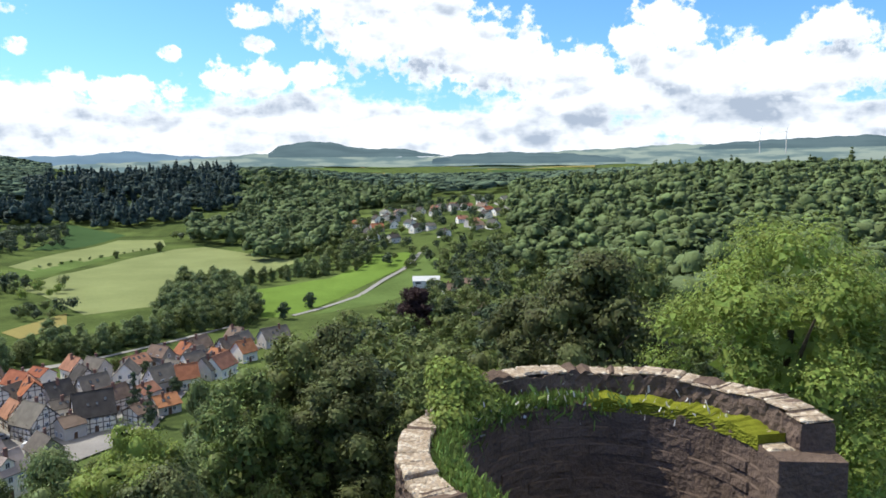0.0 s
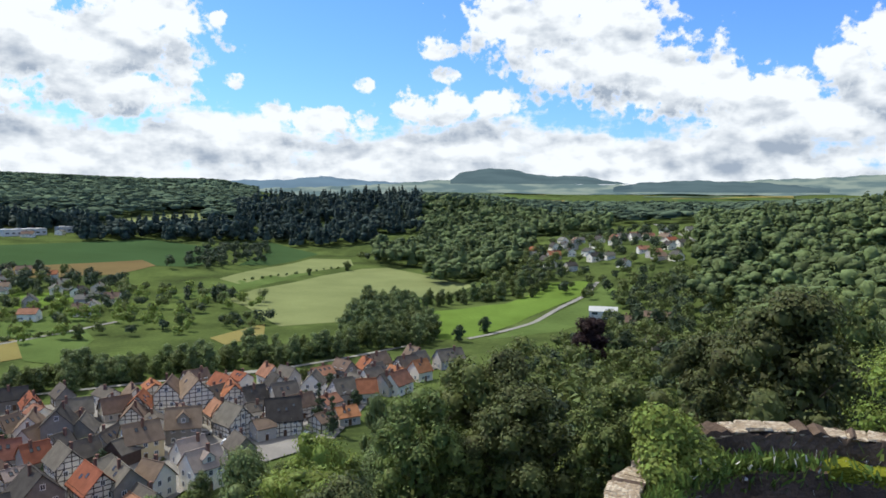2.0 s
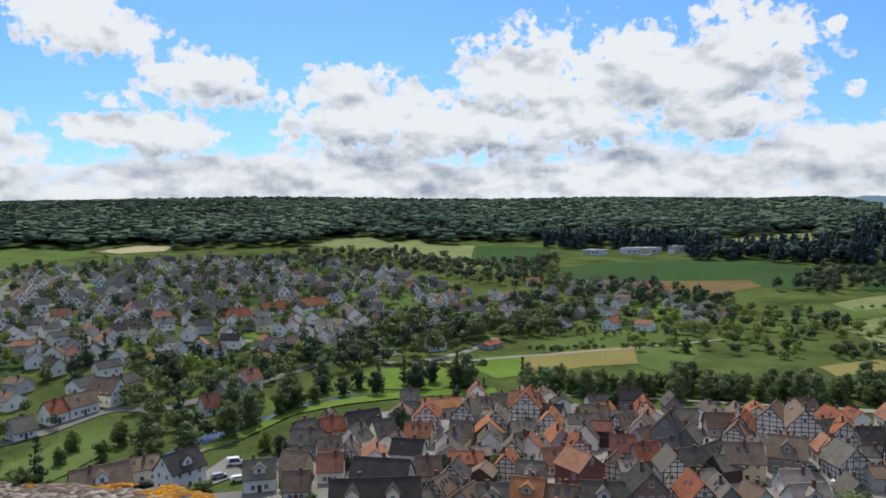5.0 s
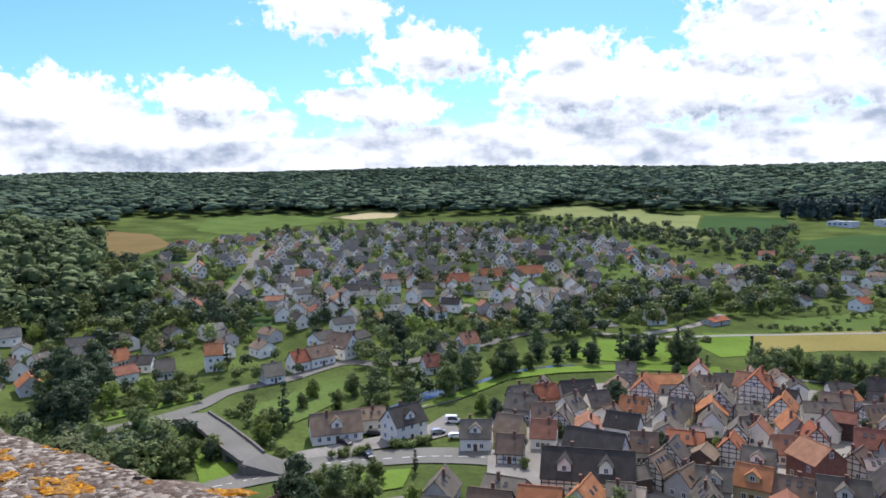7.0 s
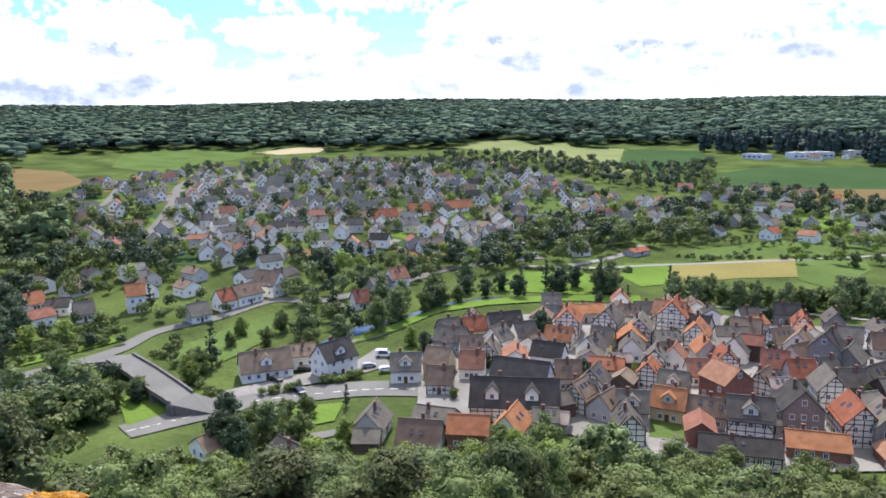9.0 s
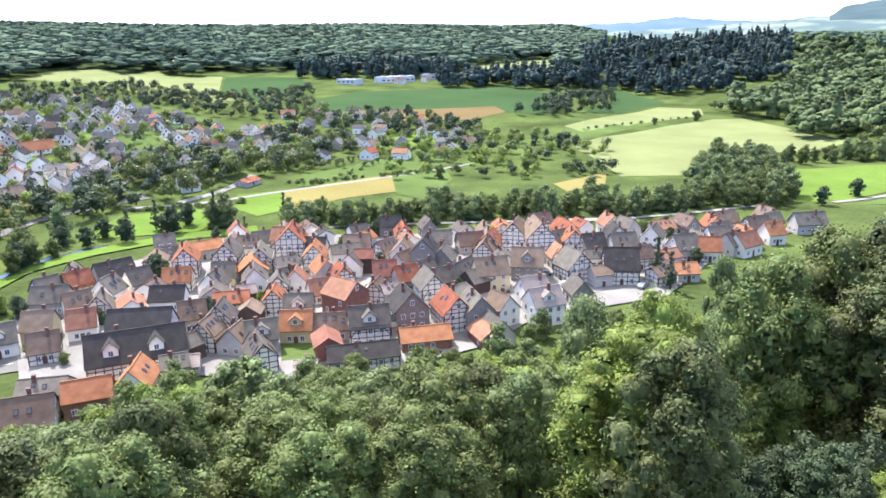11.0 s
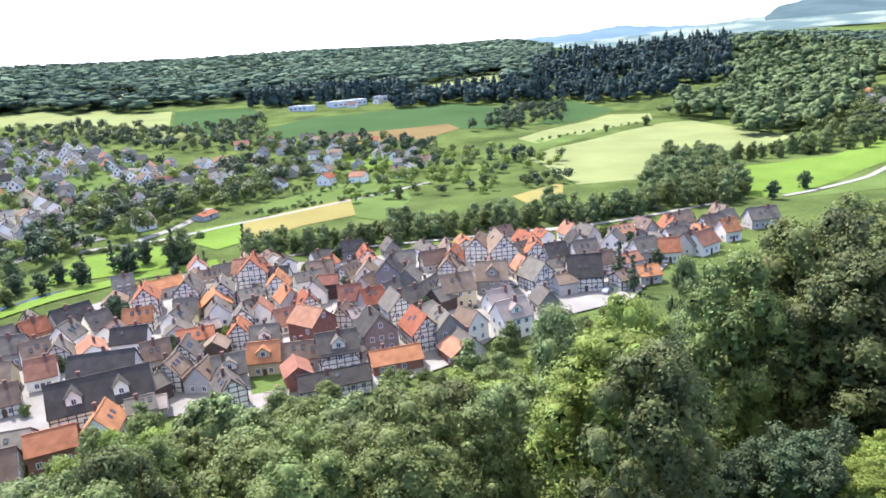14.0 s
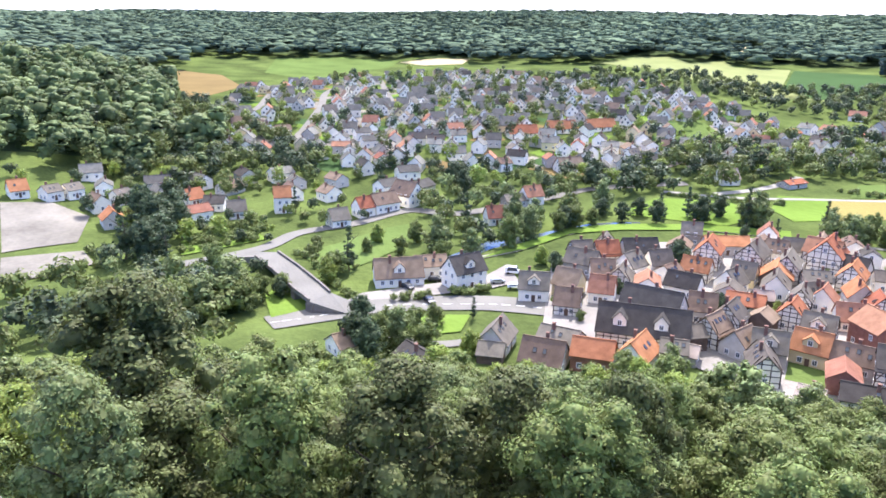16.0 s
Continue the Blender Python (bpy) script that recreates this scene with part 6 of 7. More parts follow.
stones(ruin, 3.03, 0.54, 66.37, -98, 43, 7, M["stone_pale"], 6, 0.05)
stones(ruin, 3.04, 0.52, 66.02, 45, 139, 8, M["stone_pale"], 9, 0.12)
stones(ruin, 2.54, 0.42, 65.93, -97, -78, 9, M["stone_pale"], 12, 0.06, "ledge_stone")
# rubble courses that stand out of the inner face
rnd = random.Random(21)
for k in range(170):
    a, z = radians(rnd.uniform(-106, 70)), rnd.choice([62.8 + 0.30 * i for i in range(10)])
    bm = bmesh.new()
    box(bm, -rnd.uniform(0.12, 0.3), rnd.uniform(0.12, 0.3), -0.035, 0.035, -0.1, 0.1)
    bmesh.ops.bevel(bm, geom=bm.edges[:], offset=0.02, segments=1, affect="EDGES")
    ob = part("wall_stone", bm, M["stone"], ruin)
    ob.matrix_basis = pose(RC[0] - math.sin(a) * 2.31, RC[1] + math.cos(a) * 2.31, z, rnd.uniform(-4, 4), 0, math.degrees(a))


def tuft(name, label, rng2, places, count, size, mat, spread, category="plant"):
    """Blades and small leaves that grow round given places."""
    P = np.array(places)
    pick = rng2.integers(0, len(P), count)
    base = P[pick] + rng2.normal(size=(count, 3)) * np.array(spread)
    tip = base + rng2.normal(size=(count, 3)) * size * 0.5 + np.array([0, 0, size])
    side = rng2.normal(size=(count, 3)) * size * 0.12
    V = np.stack([base - side, base + side, tip + side * 0.7, tip - side * 0.7], 1).reshape(-1, 3)
    ob = tagged(new(name, mesh_from(name, V.tolist(), np.arange(count * 4).reshape(-1, 4).tolist(), mat)), label, category, kind="stuff")
    ob.matrix_world = NEAR
    return ob


rg = np.random.default_rng(8)


def on_ring(r, z, a0, a1, n):
    return [(RC[0] - math.sin(radians(a)) * r, RC[1] + math.cos(radians(a)) * r, z) for a in np.linspace(a0, a1, n)]


M["grass_blade"] = material("wall_grass", (0.15, 0.21, 0.05), vary=0.3, scale=3, bump=0, per_island=0.35, translucent=0.25)
M["flower"] = material("dry_pale_seed_heads", (0.55, 0.52, 0.46), vary=0.2, scale=3, bump=0, per_island=0.2)
moss = ring_wall("moss_cushion", RC, 2.29, 2.79, 65.86, 66.055, -90, -12, M["moss"], None, seed=15, wobble=0.02)
moss.matrix_world = NEAR
tagged(moss, "thick yellow-green moss lying on the tower ledge", "moss", kind="stuff")
tuft("wall_grass", "green grass and herbs growing on the tower ledge", rg, on_ring(2.55, 65.98, -5, 118, 40), 9000, 0.09, M["grass_blade"], (0.10, 0.10, 0.03))
tuft("wall_grass", "loose grass hanging from the tower ledge", rg, on_ring(2.33, 65.9, -30, 60, 40), 700, 0.11, M["grass_blade"], (0.05, 0.05, 0.15))
tuft("seed_heads", "pale dry seed heads on the tower ledge", rg, on_ring(2.40, 65.95, -70, 50, 30), 260, 0.07, M["flower"], (0.10, 0.10, 0.14))
# leafy shrub on the wall head
cl = [(RC[0] - math.sin(radians(a)) * r, RC[1] + math.cos(radians(a)) * r, z) for a, r, z in ((44, 3.0, 66.5), (38, 2.9, 66.4), (50, 2.9, 66.3), (40, 2.6, 66.1), (32, 2.7, 66.15), (46, 3.1, 66.7), (55, 2.7, 66.1))]
V, F = leaf_cloud(rg, cl, [0.46, 0.40, 0.36, 0.42, 0.34, 0.32, 0.36], 6500, 0.045, 30)
tagged(new("wall_shrub", mesh_from("wall_shrub", V.tolist(), F.tolist(), M["leaf_light"])), "light green leafy shrub growing on the turret wall", "shrub", kind="stuff").matrix_world = NEAR

# the keep on which the camera stands: parapet with worn, lichen-spotted top
M["lichen"] = pebbled("orange_lichen", (0.26, 0.10, 0.012), (0.55, 0.27, 0.03), (0.24, 0.17, 0.09), 70, 18)
M["parapet"] = pebbled("grey_weathered_sandstone", (0.085, 0.062, 0.048), (0.42, 0.37, 0.31), (0.135, 0.098, 0.076), 48, 5)
keep = tagged(new("castle_keep"), "square sandstone keep with broad lichen-spotted parapet", "tower")
KEEP_CORNER = Vector((-1.10, 1.95, 0))
ALONG_A, OUT_A = Vector((-0.82, -0.57, 0)), Vector((-0.57, 0.82, 0))      # the parapet towards the town
ALONG_B, OUT_B = Vector((0.57, -0.82, 0)), Vector((0.82, 0.57, 0))        # the parapet towards the turret
TOP = 69.0


def worn(p):
    return noise.noise(p * 1.7) * 0.5 + noise.noise(p * 6) * 0.3 + noise.noise(p * 21) * 0.16 + noise.noise(p * 60) * 0.10


def parapet(name, start, along, out, length, thick, nu, nv, z0=50.0):
    """A broad wall with a worn, pebbly top and broken edges. start is its outer corner."""
    bm = bmesh.new()
    prof = [(0.0, z0), (0.0, 60.0), (0.0, TOP - 0.5), (0.0, TOP - 0.15)] + [(-thick * k / nv, TOP) for k in range(nv + 1)] + [(-thick, TOP - 0.3), (-thick, 68.3)]
    rows = []
    for i in range(nu + 1):
        base = start + along * (length * (i / nu) ** 1.6)
        col = []
        for o, z in prof:
            p = base + out * o + Vector((0, 0, z))
            q = worn(p)
            edge = math.exp(-abs(o) / 0.05) if z == TOP else 0.0
            col.append(bm.verts.new(p + Vector((0, 0, q * 0.03 - edge * 0.05)) * (1 if z == TOP else 0) + out * (noise.noise(p * 2.5) * 0.05 + noise.noise(p * 9) * 0.025) * (1 if o > -0.1 else 0)))
        rows.append(col)
    for u, v in zip(rows, rows[1:]):
        for j in range(len(u) - 1):
            bm.faces.new((u[j], u[j + 1], v[j + 1], v[j]))
    bm.faces.new(rows[0])
    bm.faces.new(rows[-1][::-1])
    ob = part(name, bm, M["parapet"], keep)
    ob.data.shade_smooth()
    return ob


parapet("parapet", KEEP_CORNER, ALONG_A, OUT_A, 6.5, 1.15, 420, 90)
parapet("parapet", KEEP_CORNER + ALONG_B * 0.002, ALONG_B, OUT_B, 6.5, 0.9, 60, 12)
parapet("parapet", KEEP_CORNER + ALONG_A * 6.5 + ALONG_B * 1.16, ALONG_B, -OUT_B, 5.3, 0.9, 24, 6)
parapet("parapet", KEEP_CORNER + ALONG_B * 6.5 + ALONG_A * 0.91, ALONG_A, -OUT_A, 5.6, 0.9, 24, 6)
bm = bmesh.new()
c = [KEEP_CORNER - OUT_A * 0.9 - OUT_B * 0.7 + d for d in (Vector(), ALONG_A * 5.2, ALONG_A * 5.2 + ALONG_B * 4.9, ALONG_B * 4.9)]
lo, hi = [bm.verts.new((p.x, p.y, 68.2)) for p in c], [bm.verts.new((p.x, p.y, 68.4)) for p in c]
bm.faces.new(hi)
bm.faces.new(lo[::-1])
for k in range(4):
    bm.faces.new((lo[k], lo[(k + 1) % 4], hi[(k + 1) % 4], hi[k]))
part("deck", bm, M["stone"], keep)

# lichen: irregular crusts on the parapet towards the town
rnd = random.Random(4)


def lichen(u, o, size, k):
    bm = bmesh.new()
    n = 26
    centre = KEEP_CORNER + ALONG_A * u - OUT_A * o
    rings = []
    for scale, lift in ((0.0, 0.006), (0.45, 0.006), (0.8, 0.005), (1.0, -0.006)):
        row = []
        for i in range(n if scale else 1):
            a = i / n * 2 * math.pi
            q = size * scale * (0.75 + 0.9 * noise.noise(Vector((math.cos(a) * 1.9 + k * 3.3, math.sin(a) * 1.9, k * 1.7))) + rnd.uniform(-0.22, 0.22))
            p = centre + ALONG_A * math.cos(a) * q * 1.25 + OUT_A * math.sin(a) * q * 0.8
            z = TOP + worn(Vector((p.x, p.y, TOP))) * 0.03 + lift * (0.7 + 0.6 * noise.noise(p * 30)) - math.exp(-max(0.0, o) / 0.05) * 0.05
            row.append(bm.verts.new((p.x, p.y, z)))
        rings.append(row)
    for i in range(n):
        j = (i + 1) % n
        bm.faces.new((rings[0][0], rings[1][i], rings[1][j]))
        for u2, v2 in ((rings[1], rings[2]), (rings[2], rings[3])):
            bm.faces.new((u2[i], v2[i], v2[j], u2[j]))
    part("lichen", bm, M["lichen"], keep, "orange crusty lichen")


for k in range(150):
    lichen(rnd.uniform(1.6, 5.5), rnd.uniform(0.03, 0.95), rnd.choice((0.01, 0.015, 0.02, 0.03, 0.045)), k)
for k, (u, o, size) in enumerate(((2.0, 0.08, 0.15), (2.25, 0.05, 0.09), (2.75, 0.28, 0.11), (3.1, 0.42, 0.10), (3.3, 0.25, 0.13), (3.9, 0.35, 0.16), (1.8, 0.15, 0.16))):
    lichen(u, o, size, 200 + k)

# patchwork of far fields on the high land beyond the woods
rf = random.Random(77)
for k in range(46):
    l0, d0 = rf.uniform(-50, 6), rf.uniform(1600, 4200)
    wide, deep = rf.uniform(3, 9), d0 * rf.uniform(0.05, 0.16)
    pts = [polar(l0, d0), polar(l0 + wide, d0 + deep * rf.uniform(-0.3, 0.3)), polar(l0 + wide, d0 + deep), polar(l0, d0 + deep * rf.uniform(0.8, 1.3))]
    drape("far_field", pts, M[rf.choice(("grain", "grain", "stubble", "grass_mid", "straw", "crop", "far_wood", "far_wood"))], 0.5 + 0.05 * k, 120.0, label="far field in the patchwork of the high land")

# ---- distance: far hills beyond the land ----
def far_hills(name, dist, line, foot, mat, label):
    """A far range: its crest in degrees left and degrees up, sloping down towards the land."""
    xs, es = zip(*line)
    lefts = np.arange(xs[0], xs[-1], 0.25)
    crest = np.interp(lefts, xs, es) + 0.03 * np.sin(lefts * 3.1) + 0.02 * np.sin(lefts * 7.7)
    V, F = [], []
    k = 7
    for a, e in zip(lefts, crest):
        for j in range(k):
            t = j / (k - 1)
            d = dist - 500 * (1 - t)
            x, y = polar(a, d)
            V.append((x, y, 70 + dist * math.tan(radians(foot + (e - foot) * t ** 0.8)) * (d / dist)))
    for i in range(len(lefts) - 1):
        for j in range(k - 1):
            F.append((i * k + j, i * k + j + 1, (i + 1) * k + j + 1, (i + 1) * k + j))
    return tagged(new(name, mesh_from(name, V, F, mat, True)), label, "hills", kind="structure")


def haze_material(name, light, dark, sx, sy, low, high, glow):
    """Distance seen through air: patches of field and wood, haze painted in as emission."""
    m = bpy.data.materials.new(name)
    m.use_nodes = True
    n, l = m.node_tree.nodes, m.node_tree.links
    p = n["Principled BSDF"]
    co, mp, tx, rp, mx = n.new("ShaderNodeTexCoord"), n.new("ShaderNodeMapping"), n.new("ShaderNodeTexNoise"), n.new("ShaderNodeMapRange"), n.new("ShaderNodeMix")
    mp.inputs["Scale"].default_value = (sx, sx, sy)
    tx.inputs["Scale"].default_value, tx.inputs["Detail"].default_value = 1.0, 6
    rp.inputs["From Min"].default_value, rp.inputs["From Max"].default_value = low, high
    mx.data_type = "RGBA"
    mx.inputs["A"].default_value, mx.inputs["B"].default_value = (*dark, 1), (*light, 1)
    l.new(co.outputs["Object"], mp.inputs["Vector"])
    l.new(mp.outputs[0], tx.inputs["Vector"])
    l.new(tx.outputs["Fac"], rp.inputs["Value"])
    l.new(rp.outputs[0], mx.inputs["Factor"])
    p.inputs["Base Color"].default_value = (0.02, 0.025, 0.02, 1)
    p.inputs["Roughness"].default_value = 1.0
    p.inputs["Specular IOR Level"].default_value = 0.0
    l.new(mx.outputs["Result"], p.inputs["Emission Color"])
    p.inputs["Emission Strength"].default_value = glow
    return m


# bluish tones and glow stand for the haze of distance
M["far_blue"] = haze_material("hazed_blue_hills", (0.19, 0.29, 0.40), (0.14, 0.22, 0.32), 0.002, 0.01, 0.4, 0.6, 1.0)
M["far_green"] = haze_material("hazed_fields_and_woods", (0.38, 0.45, 0.40), (0.17, 0.25, 0.27), 0.0045, 0.03, 0.44, 0.58, 0.85)
M["far_dark"] = haze_material("hazed_wooded_hill", (0.115, 0.175, 0.205), (0.085, 0.135, 0.165), 0.004, 0.02, 0.4, 0.6, 0.9)
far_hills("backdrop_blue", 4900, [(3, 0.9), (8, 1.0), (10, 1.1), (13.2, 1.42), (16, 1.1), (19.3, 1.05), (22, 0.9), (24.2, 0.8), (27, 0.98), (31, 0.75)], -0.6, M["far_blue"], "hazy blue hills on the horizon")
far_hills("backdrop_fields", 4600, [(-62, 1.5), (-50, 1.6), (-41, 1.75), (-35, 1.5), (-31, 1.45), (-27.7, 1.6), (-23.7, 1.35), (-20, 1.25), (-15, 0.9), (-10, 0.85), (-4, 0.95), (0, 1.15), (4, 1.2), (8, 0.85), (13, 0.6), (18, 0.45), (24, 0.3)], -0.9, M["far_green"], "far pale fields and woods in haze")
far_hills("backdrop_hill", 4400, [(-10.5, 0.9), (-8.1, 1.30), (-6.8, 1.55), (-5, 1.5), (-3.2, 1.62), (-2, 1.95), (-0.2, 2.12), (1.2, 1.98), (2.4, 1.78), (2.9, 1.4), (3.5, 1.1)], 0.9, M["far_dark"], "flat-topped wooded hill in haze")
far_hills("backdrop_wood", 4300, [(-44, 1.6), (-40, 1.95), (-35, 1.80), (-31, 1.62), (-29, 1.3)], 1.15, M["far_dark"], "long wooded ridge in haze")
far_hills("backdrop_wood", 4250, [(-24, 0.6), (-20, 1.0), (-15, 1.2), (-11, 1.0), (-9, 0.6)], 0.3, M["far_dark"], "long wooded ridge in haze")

# ---- small things ----
KINDS["near_bush"] = tree_kind("shrub", "bright green leafy shrub beside the lawn", crown_mesh("crown", 77, 2.6, 1.9, 44, 3600, 0.09, M["leaf_light"], base=0.05), trunk_mesh("trunk", 77, 1.6, 0.05, 2), "shrub")
KINDS["near_bush_dry"] = tree_kind("shrub", "pale olive shrub with faded blossom beside the lawn", crown_mesh("crown", 79, 2.4, 1.9, 44, 3600, 0.09, M["leaf_dry"], base=0.05), trunk_mesh("trunk", 79, 1.6, 0.05, 2), "shrub")
M["steel"] = material("galvanised_steel", (0.42, 0.43, 0.43), rough=0.45, vary=0.15, scale=3, metal=0.7)
M["fence_wood"] = material("grey_fence_wood", (0.20, 0.155, 0.11), vary=0.3, scale=4)
M["hall_white"] = material("white_sheet_cladding", (0.58, 0.57, 0.54), vary=0.06, scale=0.3, bump=0)
M["hall_roof"] = material("pale_sheet_roof", (0.44, 0.44, 0.42), vary=0.08, scale=0.3, bump=0)
M["concrete"] = material("stained_concrete", (0.16, 0.145, 0.13), vary=0.3, scale=0.6)
M["tyre"] = material("tyre_rubber", (0.02, 0.02, 0.02), vary=0.1, scale=5)
M["marking"] = material("white_road_paint", (0.62, 0.62, 0.60), vary=0.15, scale=2, bump=0)
PAINT = {"w": material("white_car_paint", (0.72, 0.72, 0.72), rough=0.25, vary=0.03, bump=0), "d": material("dark_car_paint", (0.03, 0.032, 0.038), rough=0.25, vary=0.05, bump=0), "s": material("silver_car_paint", (0.36, 0.37, 0.39), rough=0.3, vary=0.05, metal=0.5, bump=0)}


def tube(bm, a, b, ra, rb, sides=10):
    a, b = Vector(a), Vector(b)
    q = (b - a).to_track_quat("Z", "Y")
    u = [[bm.verts.new(c + q @ Vector((math.cos(k / sides * 6.2832) * r, math.sin(k / sides * 6.2832) * r, 0))) for k in range(sides)] for c, r in ((a, ra), (b, rb))]
    for k in range(sides):
        bm.faces.new((u[0][k], u[0][(k + 1) % sides], u[1][(k + 1) % sides], u[1][k]))
    bm.faces.new(u[0][::-1])
    bm.faces.new(u[1])


def lamp_post(x, y, h):
    e = tagged(new("lamp_post"), "slim grey metal lamp post beside the lawn", "lamp post")
    e.location = (x, y, gz(x, y))
    bm = bmesh.new()
    tube(bm, (0, 0, -0.3), (0, 0, h), 0.07, 0.05)
    part("pole", bm, M["steel"], e)
    bm = bmesh.new()
    tube(bm, (0, 0, h), (0, 0, h + 0.12), 0.08, 0.16)
    tube(bm, (0, 0, h + 0.12), (0, 0, h + 0.2), 0.16, 0.05)
    part("lamp_head", bm, M["steel"], e)
    bm = bmesh.new()
    box(bm, -0.14, 0.14, -0.12, 0.12, -0.2, 0.8)
    part("cable_box", bm, M["steel"], e)


def fence(points):
    e = tagged(new("fence"), "low weathered wooden fence along the lawn", "fence")
    for (x0, y0), (x1, y1) in zip(points, points[1:]):
        for z in (0.45, 0.9):
            bm = bmesh.new()
            tube(bm, (x0, y0, gz(x0, y0) + z), (x1, y1, gz(x1, y1) + z), 0.05, 0.05, 8)
            part("rail", bm, M["fence_wood"], e)
    for x, y in points:
        bm = bmesh.new()
        tube(bm, (x, y, gz(x, y) - 0.3), (x, y, gz(x, y) + 1.05), 0.07, 0.06, 8)
        part("post", bm, M["fence_wood"], e)


def hall(x0, y0, x1, y1, length, width, height, pitched=False):
    """A long works building along a plan line."""
    cx, cy, ang = (x0 + x1) / 2, (y0 + y1) / 2, math.degrees(math.atan2(y1 - y0, x1 - x0))
    e = tagged(new("works_hall"), "white pitched shed roof beside the meadow" if pitched else "long low white flat-roofed works hall", "hall")
    e.matrix_world = pose(cx, cy, gz(cx, cy), 0, 0, ang)
    hl, hw = length / 2, width / 2
    bm = bmesh.new()
    box(bm, -hl, hl, -hw, hw, -2, height - 0.4)
    part("wall", bm, M["hall_white"], e)
    bm = bmesh.new()
    if pitched:
        v = [bm.verts.new(p) for p in ((-hl - 0.4, -hw - 0.4, height - 0.5), (hl + 0.4, -hw - 0.4, height - 0.5), (hl + 0.4, hw + 0.4, height - 0.5), (-hl - 0.4, hw + 0.4, height - 0.5), (-hl - 0.4, 0, height + 1.6), (hl + 0.4, 0, height + 1.6))]
        for f in ((0, 1, 5, 4), (2, 3, 4, 5), (0, 4, 3), (1, 2, 5), (3, 2, 1, 0)):
            bm.faces.new([v[i] for i in f])
    else:
        box(bm, -hl - 0.3, hl + 0.3, -hw - 0.3, hw + 0.3, height - 0.4, height)
        for k in range(int(length / 12)):
            u = -hl + 6 + k * 12
            box(bm, u - 1.2, u + 1.2, -hw * 0.5, hw * 0.5, height, height + 0.7)
    part("roof", bm, M["hall_roof"], e)
    for k in range(int(length / 6)):
        bm = bmesh.new()
        u = -hl + 3 + k * 6
        box(bm, u - 1.6, u + 1.6, -hw - 0.06, -hw + 0.05, 1.6, 3.0)
        part("window", bm, M["glass"], e)


CAR_WORD = {"w": "white parked", "d": "dark parked", "s": "silver parked"}


def car(x, y, heading, paint, van=False):
    e = tagged(new("van" if van else "car"), CAR_WORD[paint] + (" delivery van on the paved yard" if van else " car beside the road"), "van" if van else "car", "parked vehicles")
    e.matrix_world = pose(x, y, gz(x, y) + 0.35, 0, 0, heading)
    ln, wd, ht = (2.6, 0.98, 2.2) if van else (2.15, 0.88, 1.42)
    sec = [(-ln, 0.3), (ln, 0.3), (ln, 0.8), (ln * 0.62, 0.95), (ln * 0.3, ht), (-ln * 0.75, ht), (-ln * 0.98, 0.95 if not van else ht * 0.95)]
    bm = bmesh.new()
    prism(bm, sec, -wd, wd)
    bmesh.ops.recalc_face_normals(bm, faces=bm.faces[:])
    bmesh.ops.bevel(bm, geom=bm.edges[:], offset=0.09, segments=2, affect="EDGES")
    part("body", bm, PAINT[paint], e)
    bm = bmesh.new()
    prism(bm, [(ln * 0.52, 1.0), (ln * 0.24, ht - 0.12), (-ln * 0.6, ht - 0.12), (-ln * 0.75, 1.0)], -wd - 0.01, wd + 0.01)
    part("side_window", bm, M["glass"], e)
    bm = bmesh.new()
    v = [bm.verts.new(p) for p in ((ln * 0.60, -wd * 0.8, 1.0), (ln * 0.60, wd * 0.8, 1.0), (ln * 0.335, wd * 0.75, ht - 0.08), (ln * 0.335, -wd * 0.75, ht - 0.08))]
    bm.faces.new(v)
    ws = part("windscreen", bm, M["glass"], e)
    for sx in (-0.62, 0.62):
        for sy in (-1, 1):
            bm = bmesh.new()
            tube(bm, (ln * sx, sy * (wd - 0.15), 0.32), (ln * sx, sy * (wd + 0.02), 0.32), 0.32, 0.32, 14)
            part("wheel", bm, M["tyre"], e)


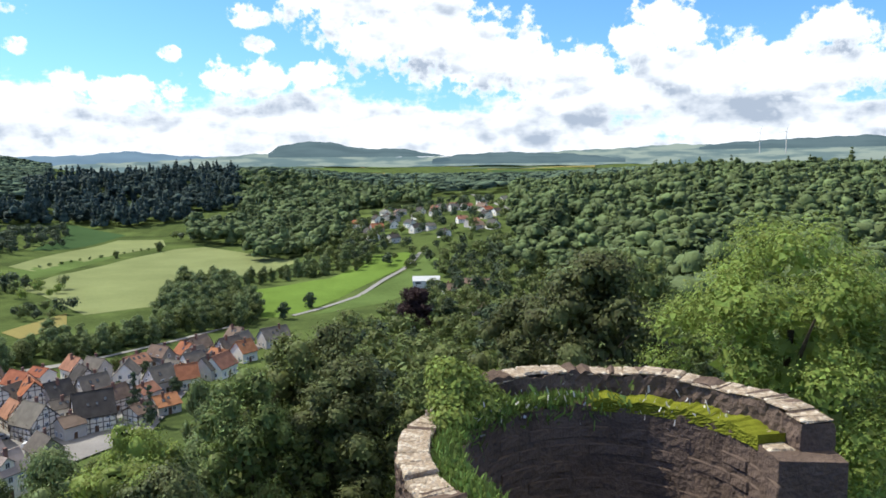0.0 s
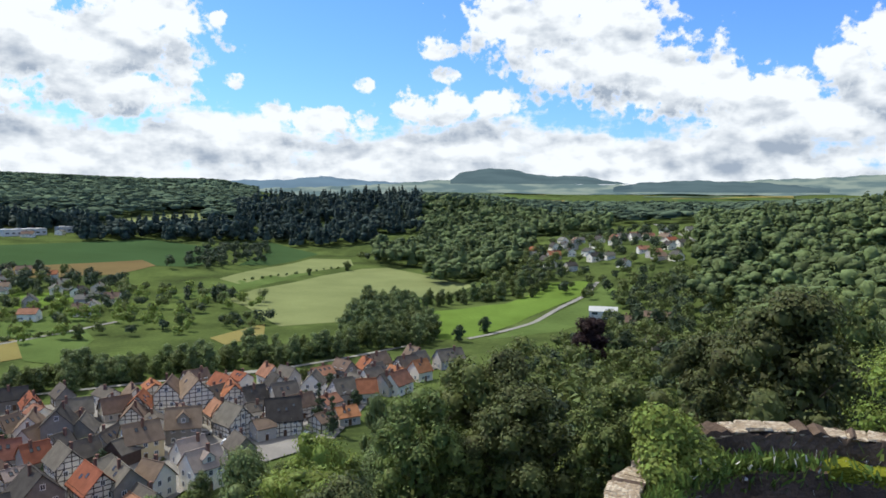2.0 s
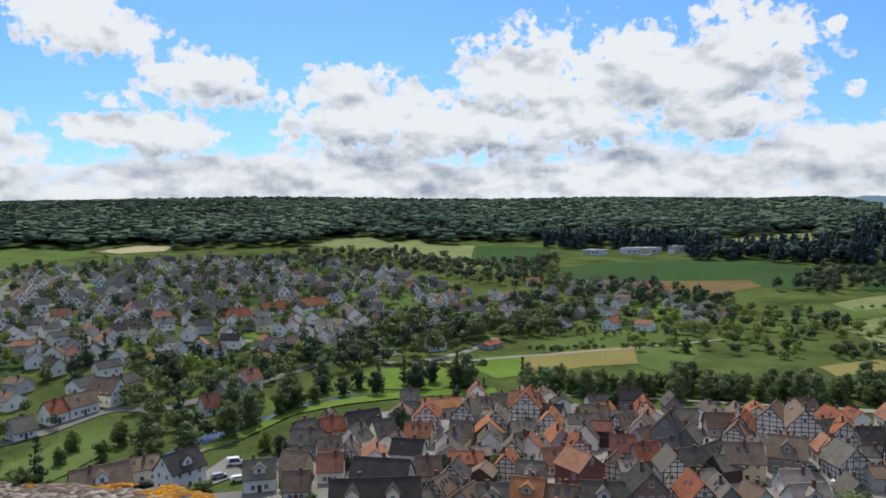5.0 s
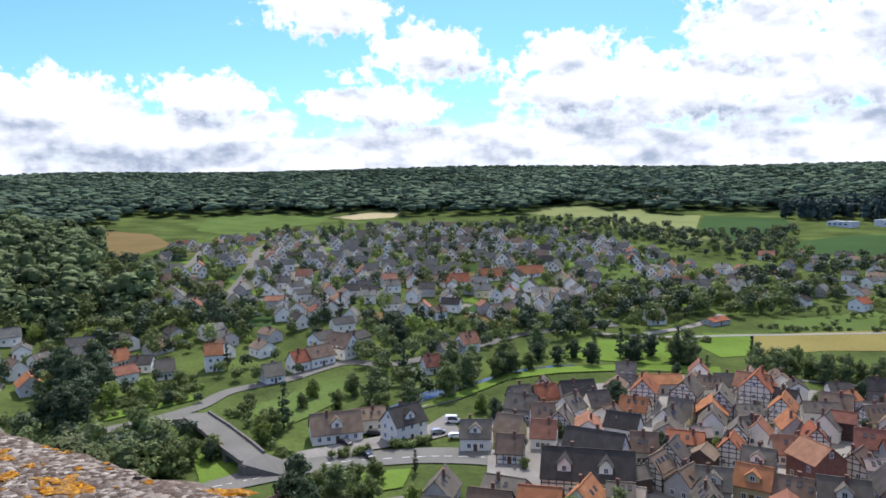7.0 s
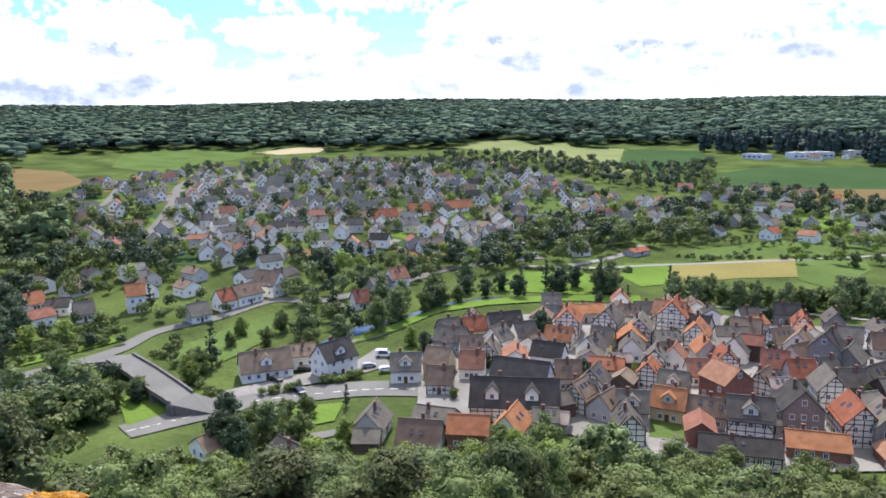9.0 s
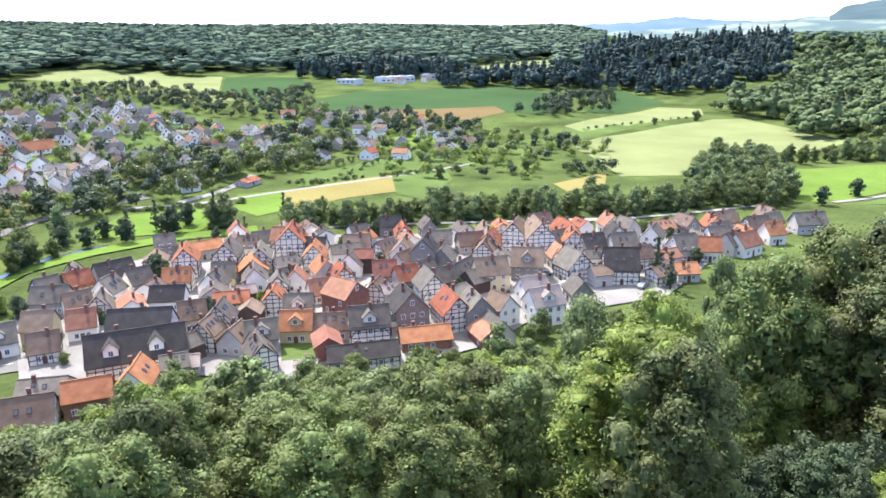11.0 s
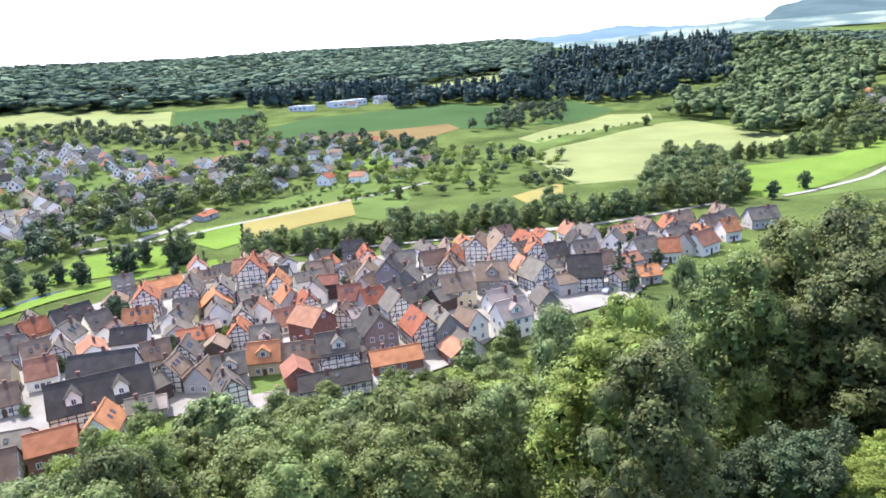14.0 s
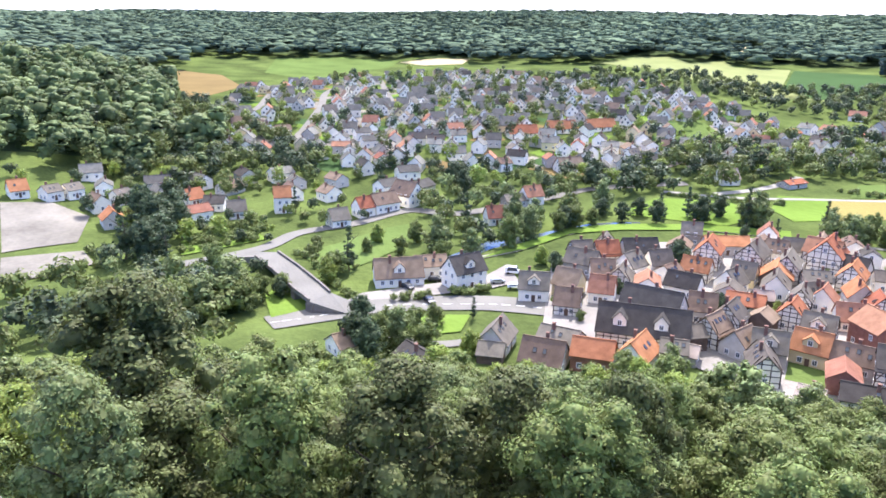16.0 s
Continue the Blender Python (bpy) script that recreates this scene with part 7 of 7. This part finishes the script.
def bridge(line, a, b):
    """A road bridge: deck with parapets on dark walls, ramps at both ends."""
    e = tagged(new("road_bridge"), "grey road bridge with low parapets over the river", "bridge")
    pts = [np.array(a)] + [np.array(p) for p in line] + [np.array(b)]
    heights = [gz(*a) + 0.3] + [3.6] * len(line) + [gz(*b) + 0.3]
    w = 4.2
    left, right = [], []
    for i, p in enumerate(pts):
        t = pts[min(i + 1, len(pts) - 1)] - pts[max(i - 1, 0)]
        t = t / np.linalg.norm(t)
        nr = np.array([-t[1], t[0]])
        left.append(p + nr * w)
        right.append(p - nr * w)

    def band(name, side_a, side_b, za, zb, mat, label=""):
        bm = bmesh.new()
        cols = [[bm.verts.new((*q, z)) for q, z in ((s0, z1), (s1, z1), (s1, z0), (s0, z0))] for s0, s1, z0, z1 in zip(side_a, side_b, za, zb)]
        for u, v in zip(cols, cols[1:]):
            for j in range(4):
                bm.faces.new((u[j], u[(j + 1) % 4], v[(j + 1) % 4], v[j]))
        bm.faces.new(cols[0])
        bm.faces.new(cols[-1][::-1])
        part(name, bm, mat, e, label)
    band("deck", left, right, [h - 0.5 for h in heights], heights, M["asphalt"])
    inner_l, inner_r = [q * 0.93 + r * 0.07 for q, r in zip(left, right)], [r * 0.93 + q * 0.07 for q, r in zip(left, right)]
    band("parapet", left[1:-1], inner_l[1:-1], [3.605] * len(line), [4.3] * len(line), M["concrete"])
    band("parapet", inner_r[1:-1], right[1:-1], [3.605] * len(line), [4.3] * len(line), M["concrete"])
    m = len(line) // 2
    for i in range(1, len(line) + 1, 1):
        if i in (1, len(line), m + 1):
            bm = bmesh.new()
            l, r = left[i], right[i]
            t = (pts[i + 1] - pts[i - 1]) / np.linalg.norm(pts[i + 1] - pts[i - 1]) * 1.2
            lo = [bm.verts.new((*q, -2)) for q in (l - t, l + t, r + t, r - t)]
            hi = [bm.verts.new((*q, 3.09)) for q in (l - t, l + t, r + t, r - t)]
            bm.faces.new(hi)
            bm.faces.new(lo[::-1])
            for k in range(4):
                bm.faces.new((lo[k], lo[(k + 1) % 4], hi[(k + 1) % 4], hi[k]))
            part("pier", bm, M["concrete"], e)
    for i0, i1 in ((0, 1), (len(pts) - 2, len(pts) - 1)):
        bm = bmesh.new()
        q = [(left[i0], heights[i0]), (right[i0], heights[i0]), (right[i1], heights[i1]), (left[i1], heights[i1])]
        lo = [bm.verts.new((*p, -2)) for p, h in q]
        hi = [bm.verts.new((*p, h - 0.51)) for p, h in q]
        bm.faces.new(hi)
        bm.faces.new(lo[::-1])
        for k in range(4):
            bm.faces.new((lo[k], lo[(k + 1) % 4], hi[(k + 1) % 4], hi[k]))
        part("abutment", bm, M["concrete"], e)


def dashes(points):
    line = smooth_line(points, 12)
    e = tagged(new("road_marking"), "white dashed road markings", "road marking", kind="structure")
    for i in range(0, len(line) - 1, 3):
        p, q = line[i], line[i + 1]
        t = (q - p) / np.linalg.norm(q - p)
        n = np.array([-t[1], t[0]]) * 0.12
        bm = bmesh.new()
        c = [p - n, p - n + t * 2.2, p + n + t * 2.2, p + n]
        lo, hi = [bm.verts.new((*k, gz(*k) + 0.31)) for k in c], [bm.verts.new((*k, gz(*k) + 0.335)) for k in c]
        bm.faces.new(hi)
        for k in range(4):
            bm.faces.new((lo[k], lo[(k + 1) % 4], hi[(k + 1) % 4], hi[k]))
        part("dash", bm, M["marking"], e)


def wind_turbine(left):
    e = tagged(new("wind_turbine"), "white three-bladed wind turbine on the horizon", "wind turbine", "wind turbines")
    x, y = polar(left, 3700)
    e.matrix_world = pose(x, y, 150, 0, 0, left)
    bm = bmesh.new()
    tube(bm, (0, 0, -30), (0, 0, 70), 2.2, 1.2)
    part("tower", bm, M["hall_white"], e)
    bm = bmesh.new()
    box(bm, -1.6, 1.6, -4, 3, 69, 72)
    part("nacelle", bm, M["hall_white"], e)
    for k in range(3):
        a = radians(20 + 120 * k)
        bm = bmesh.new()
        tube(bm, (0, -4.2, 70.5), (math.sin(a) * 34, -4.2, 70.5 + math.cos(a) * 34), 1.1, 0.3, 6)
        part("blade", bm, M["hall_white"], e)



# small things
LAWN = [(6.6, 42.5), (9.4, 47.0), (12.6, 53.0), (15.6, 60.0), (19, 67), (17, 48), (12, 37), (5, 36)]
drape('lawn', LAWN, M['lawn'], 0.12, 3.0, label='sunlit mown lawn on the castle slope', category='lawn')
low = []
for cx, cy, r in SLOPE:
    for _ in range(8):
        ang, q = rng.uniform(0, 6.28), r * 1.25 * math.sqrt(rng.random())
        x, y = cx + math.cos(ang) * q, cy + math.sin(ang) * q
        if math.hypot(x, y) > 34 and not inside(x, y, LAWN):
            low.append((x, y, rng.uniform(1.0, 1.9), rng.uniform(1.5, 3.4)))
tree_mass("undergrowth", low, M["leaf"], "dense shaded green undergrowth beneath the slope trees", seed=61, leaves=44, category="undergrowth", lobed=False)
for row, (dx, dy, last, size) in enumerate(((0, 0, 13, 0.72), (-1.6, 1.0, 13, 0.84), (-3.2, 2.0, 12, 0.92), (-4.8, 3.0, 10, 0.85))):
    for k in range(last):
        x, y = 5.9 + 10.4 * k / 12 + dx + rng.uniform(-0.3, 0.3), 41.8 + 26.0 * k / 12 + dy + rng.uniform(-0.4, 0.4)
        plant('near_bush_dry' if row < 2 and 6 < k < 11 else 'near_bush', x, y, size * rng.uniform(0.85, 1.15), group='shrubs along the lawn')
for x, y in ((9.8, 69.3), (12.4, 71.4), (14.8, 73.5), (16.8, 75.6)):
    plant('near_bush', x, y, 1.15, group='shrubs along the lawn')
# small dark trees added to stand for shaded ground left of the hedge
for x, y, k in ((-1.6, 44.6, 0.38), (-3.4, 46.2, 0.4), (-0.4, 47.6, 0.42), (1.2, 49.8, 0.4), (-2.4, 49.4, 0.45), (-5.0, 44.0, 0.38), (0.6, 44.4, 0.34)):
    plant('mid_e', x, y, k, group='shrubs along the lawn')
lamp_post(14.2, 60.4, 4.2)
fence([(5.8, 42.2), (7.8, 45.1), (10.0, 48.3), (13.2, 55.2)])
hall(-470.0, 665.6, -449.1, 707.7, 42, 16, 6)
hall(-449.2, 726.1, -426.0, 761.2, 38, 14, 6)
hall(-509.6, 642.2, -462.9, 640.0, 26, 12, 5)
hall(54.9, 412.7, 70.9, 409.7, 15, 11, 4, pitched=True)
house(86.5, 391.1, -15, 16.6, 9, 5.5, 'n', 'g', detail=1, group='houses of the valley hamlets')
house(72.5, 385.9, 10, 10.0, 9, 5.5, 'n', 'g', detail=1, group='houses of the valley hamlets')
house(74.2, 331.1, 26, 10.0, 9, 5.5, 'n', 'g', detail=1, group='houses of the valley hamlets')
car(-190.3, 55.2, 20, 'd')
car(-178.3, 57.8, 5, 'd')
car(-194.1, 64.6, 60, 'd')
car(-196.7, 60.3, 40, 'w')
car(-179.8, 83.6, 70, 'w')
car(-189.7, 74.4, 30, 's')
car(-194.7, 54.1, 30, 'w')
car(-185.5, 80.7, 80, 's')
car(-80.8, 198.5, 20, 's')
car(-64.9, 198.8, 60, 'd')
car(-71.2, 191.8, 10, 'w')
car(-52.1, 201.3, 80, 's')
car(-191.3, 88.4, 60, 'w', van=True)
BRIDGE = [(-228.2, 19.9), (-212.1, 23.7), (-193.8, 27.2), (-184.0, 29.2)]
bridge(BRIDGE, (-238.3, 14.0), (-180.4, 37.0))
dashes([(-177.3, 15.4), (-178.2, 28.1), (-179.7, 45.6), (-174.1, 65.3), (-167.5, 78.6), (-155.5, 93.8)])
wind_turbine(-33.31)
wind_turbine(-35.02)
house(89.0, 233.6, 40, 9, 8, 12.0, 'r', 'w', detail=1, group='houses of the valley hamlets')
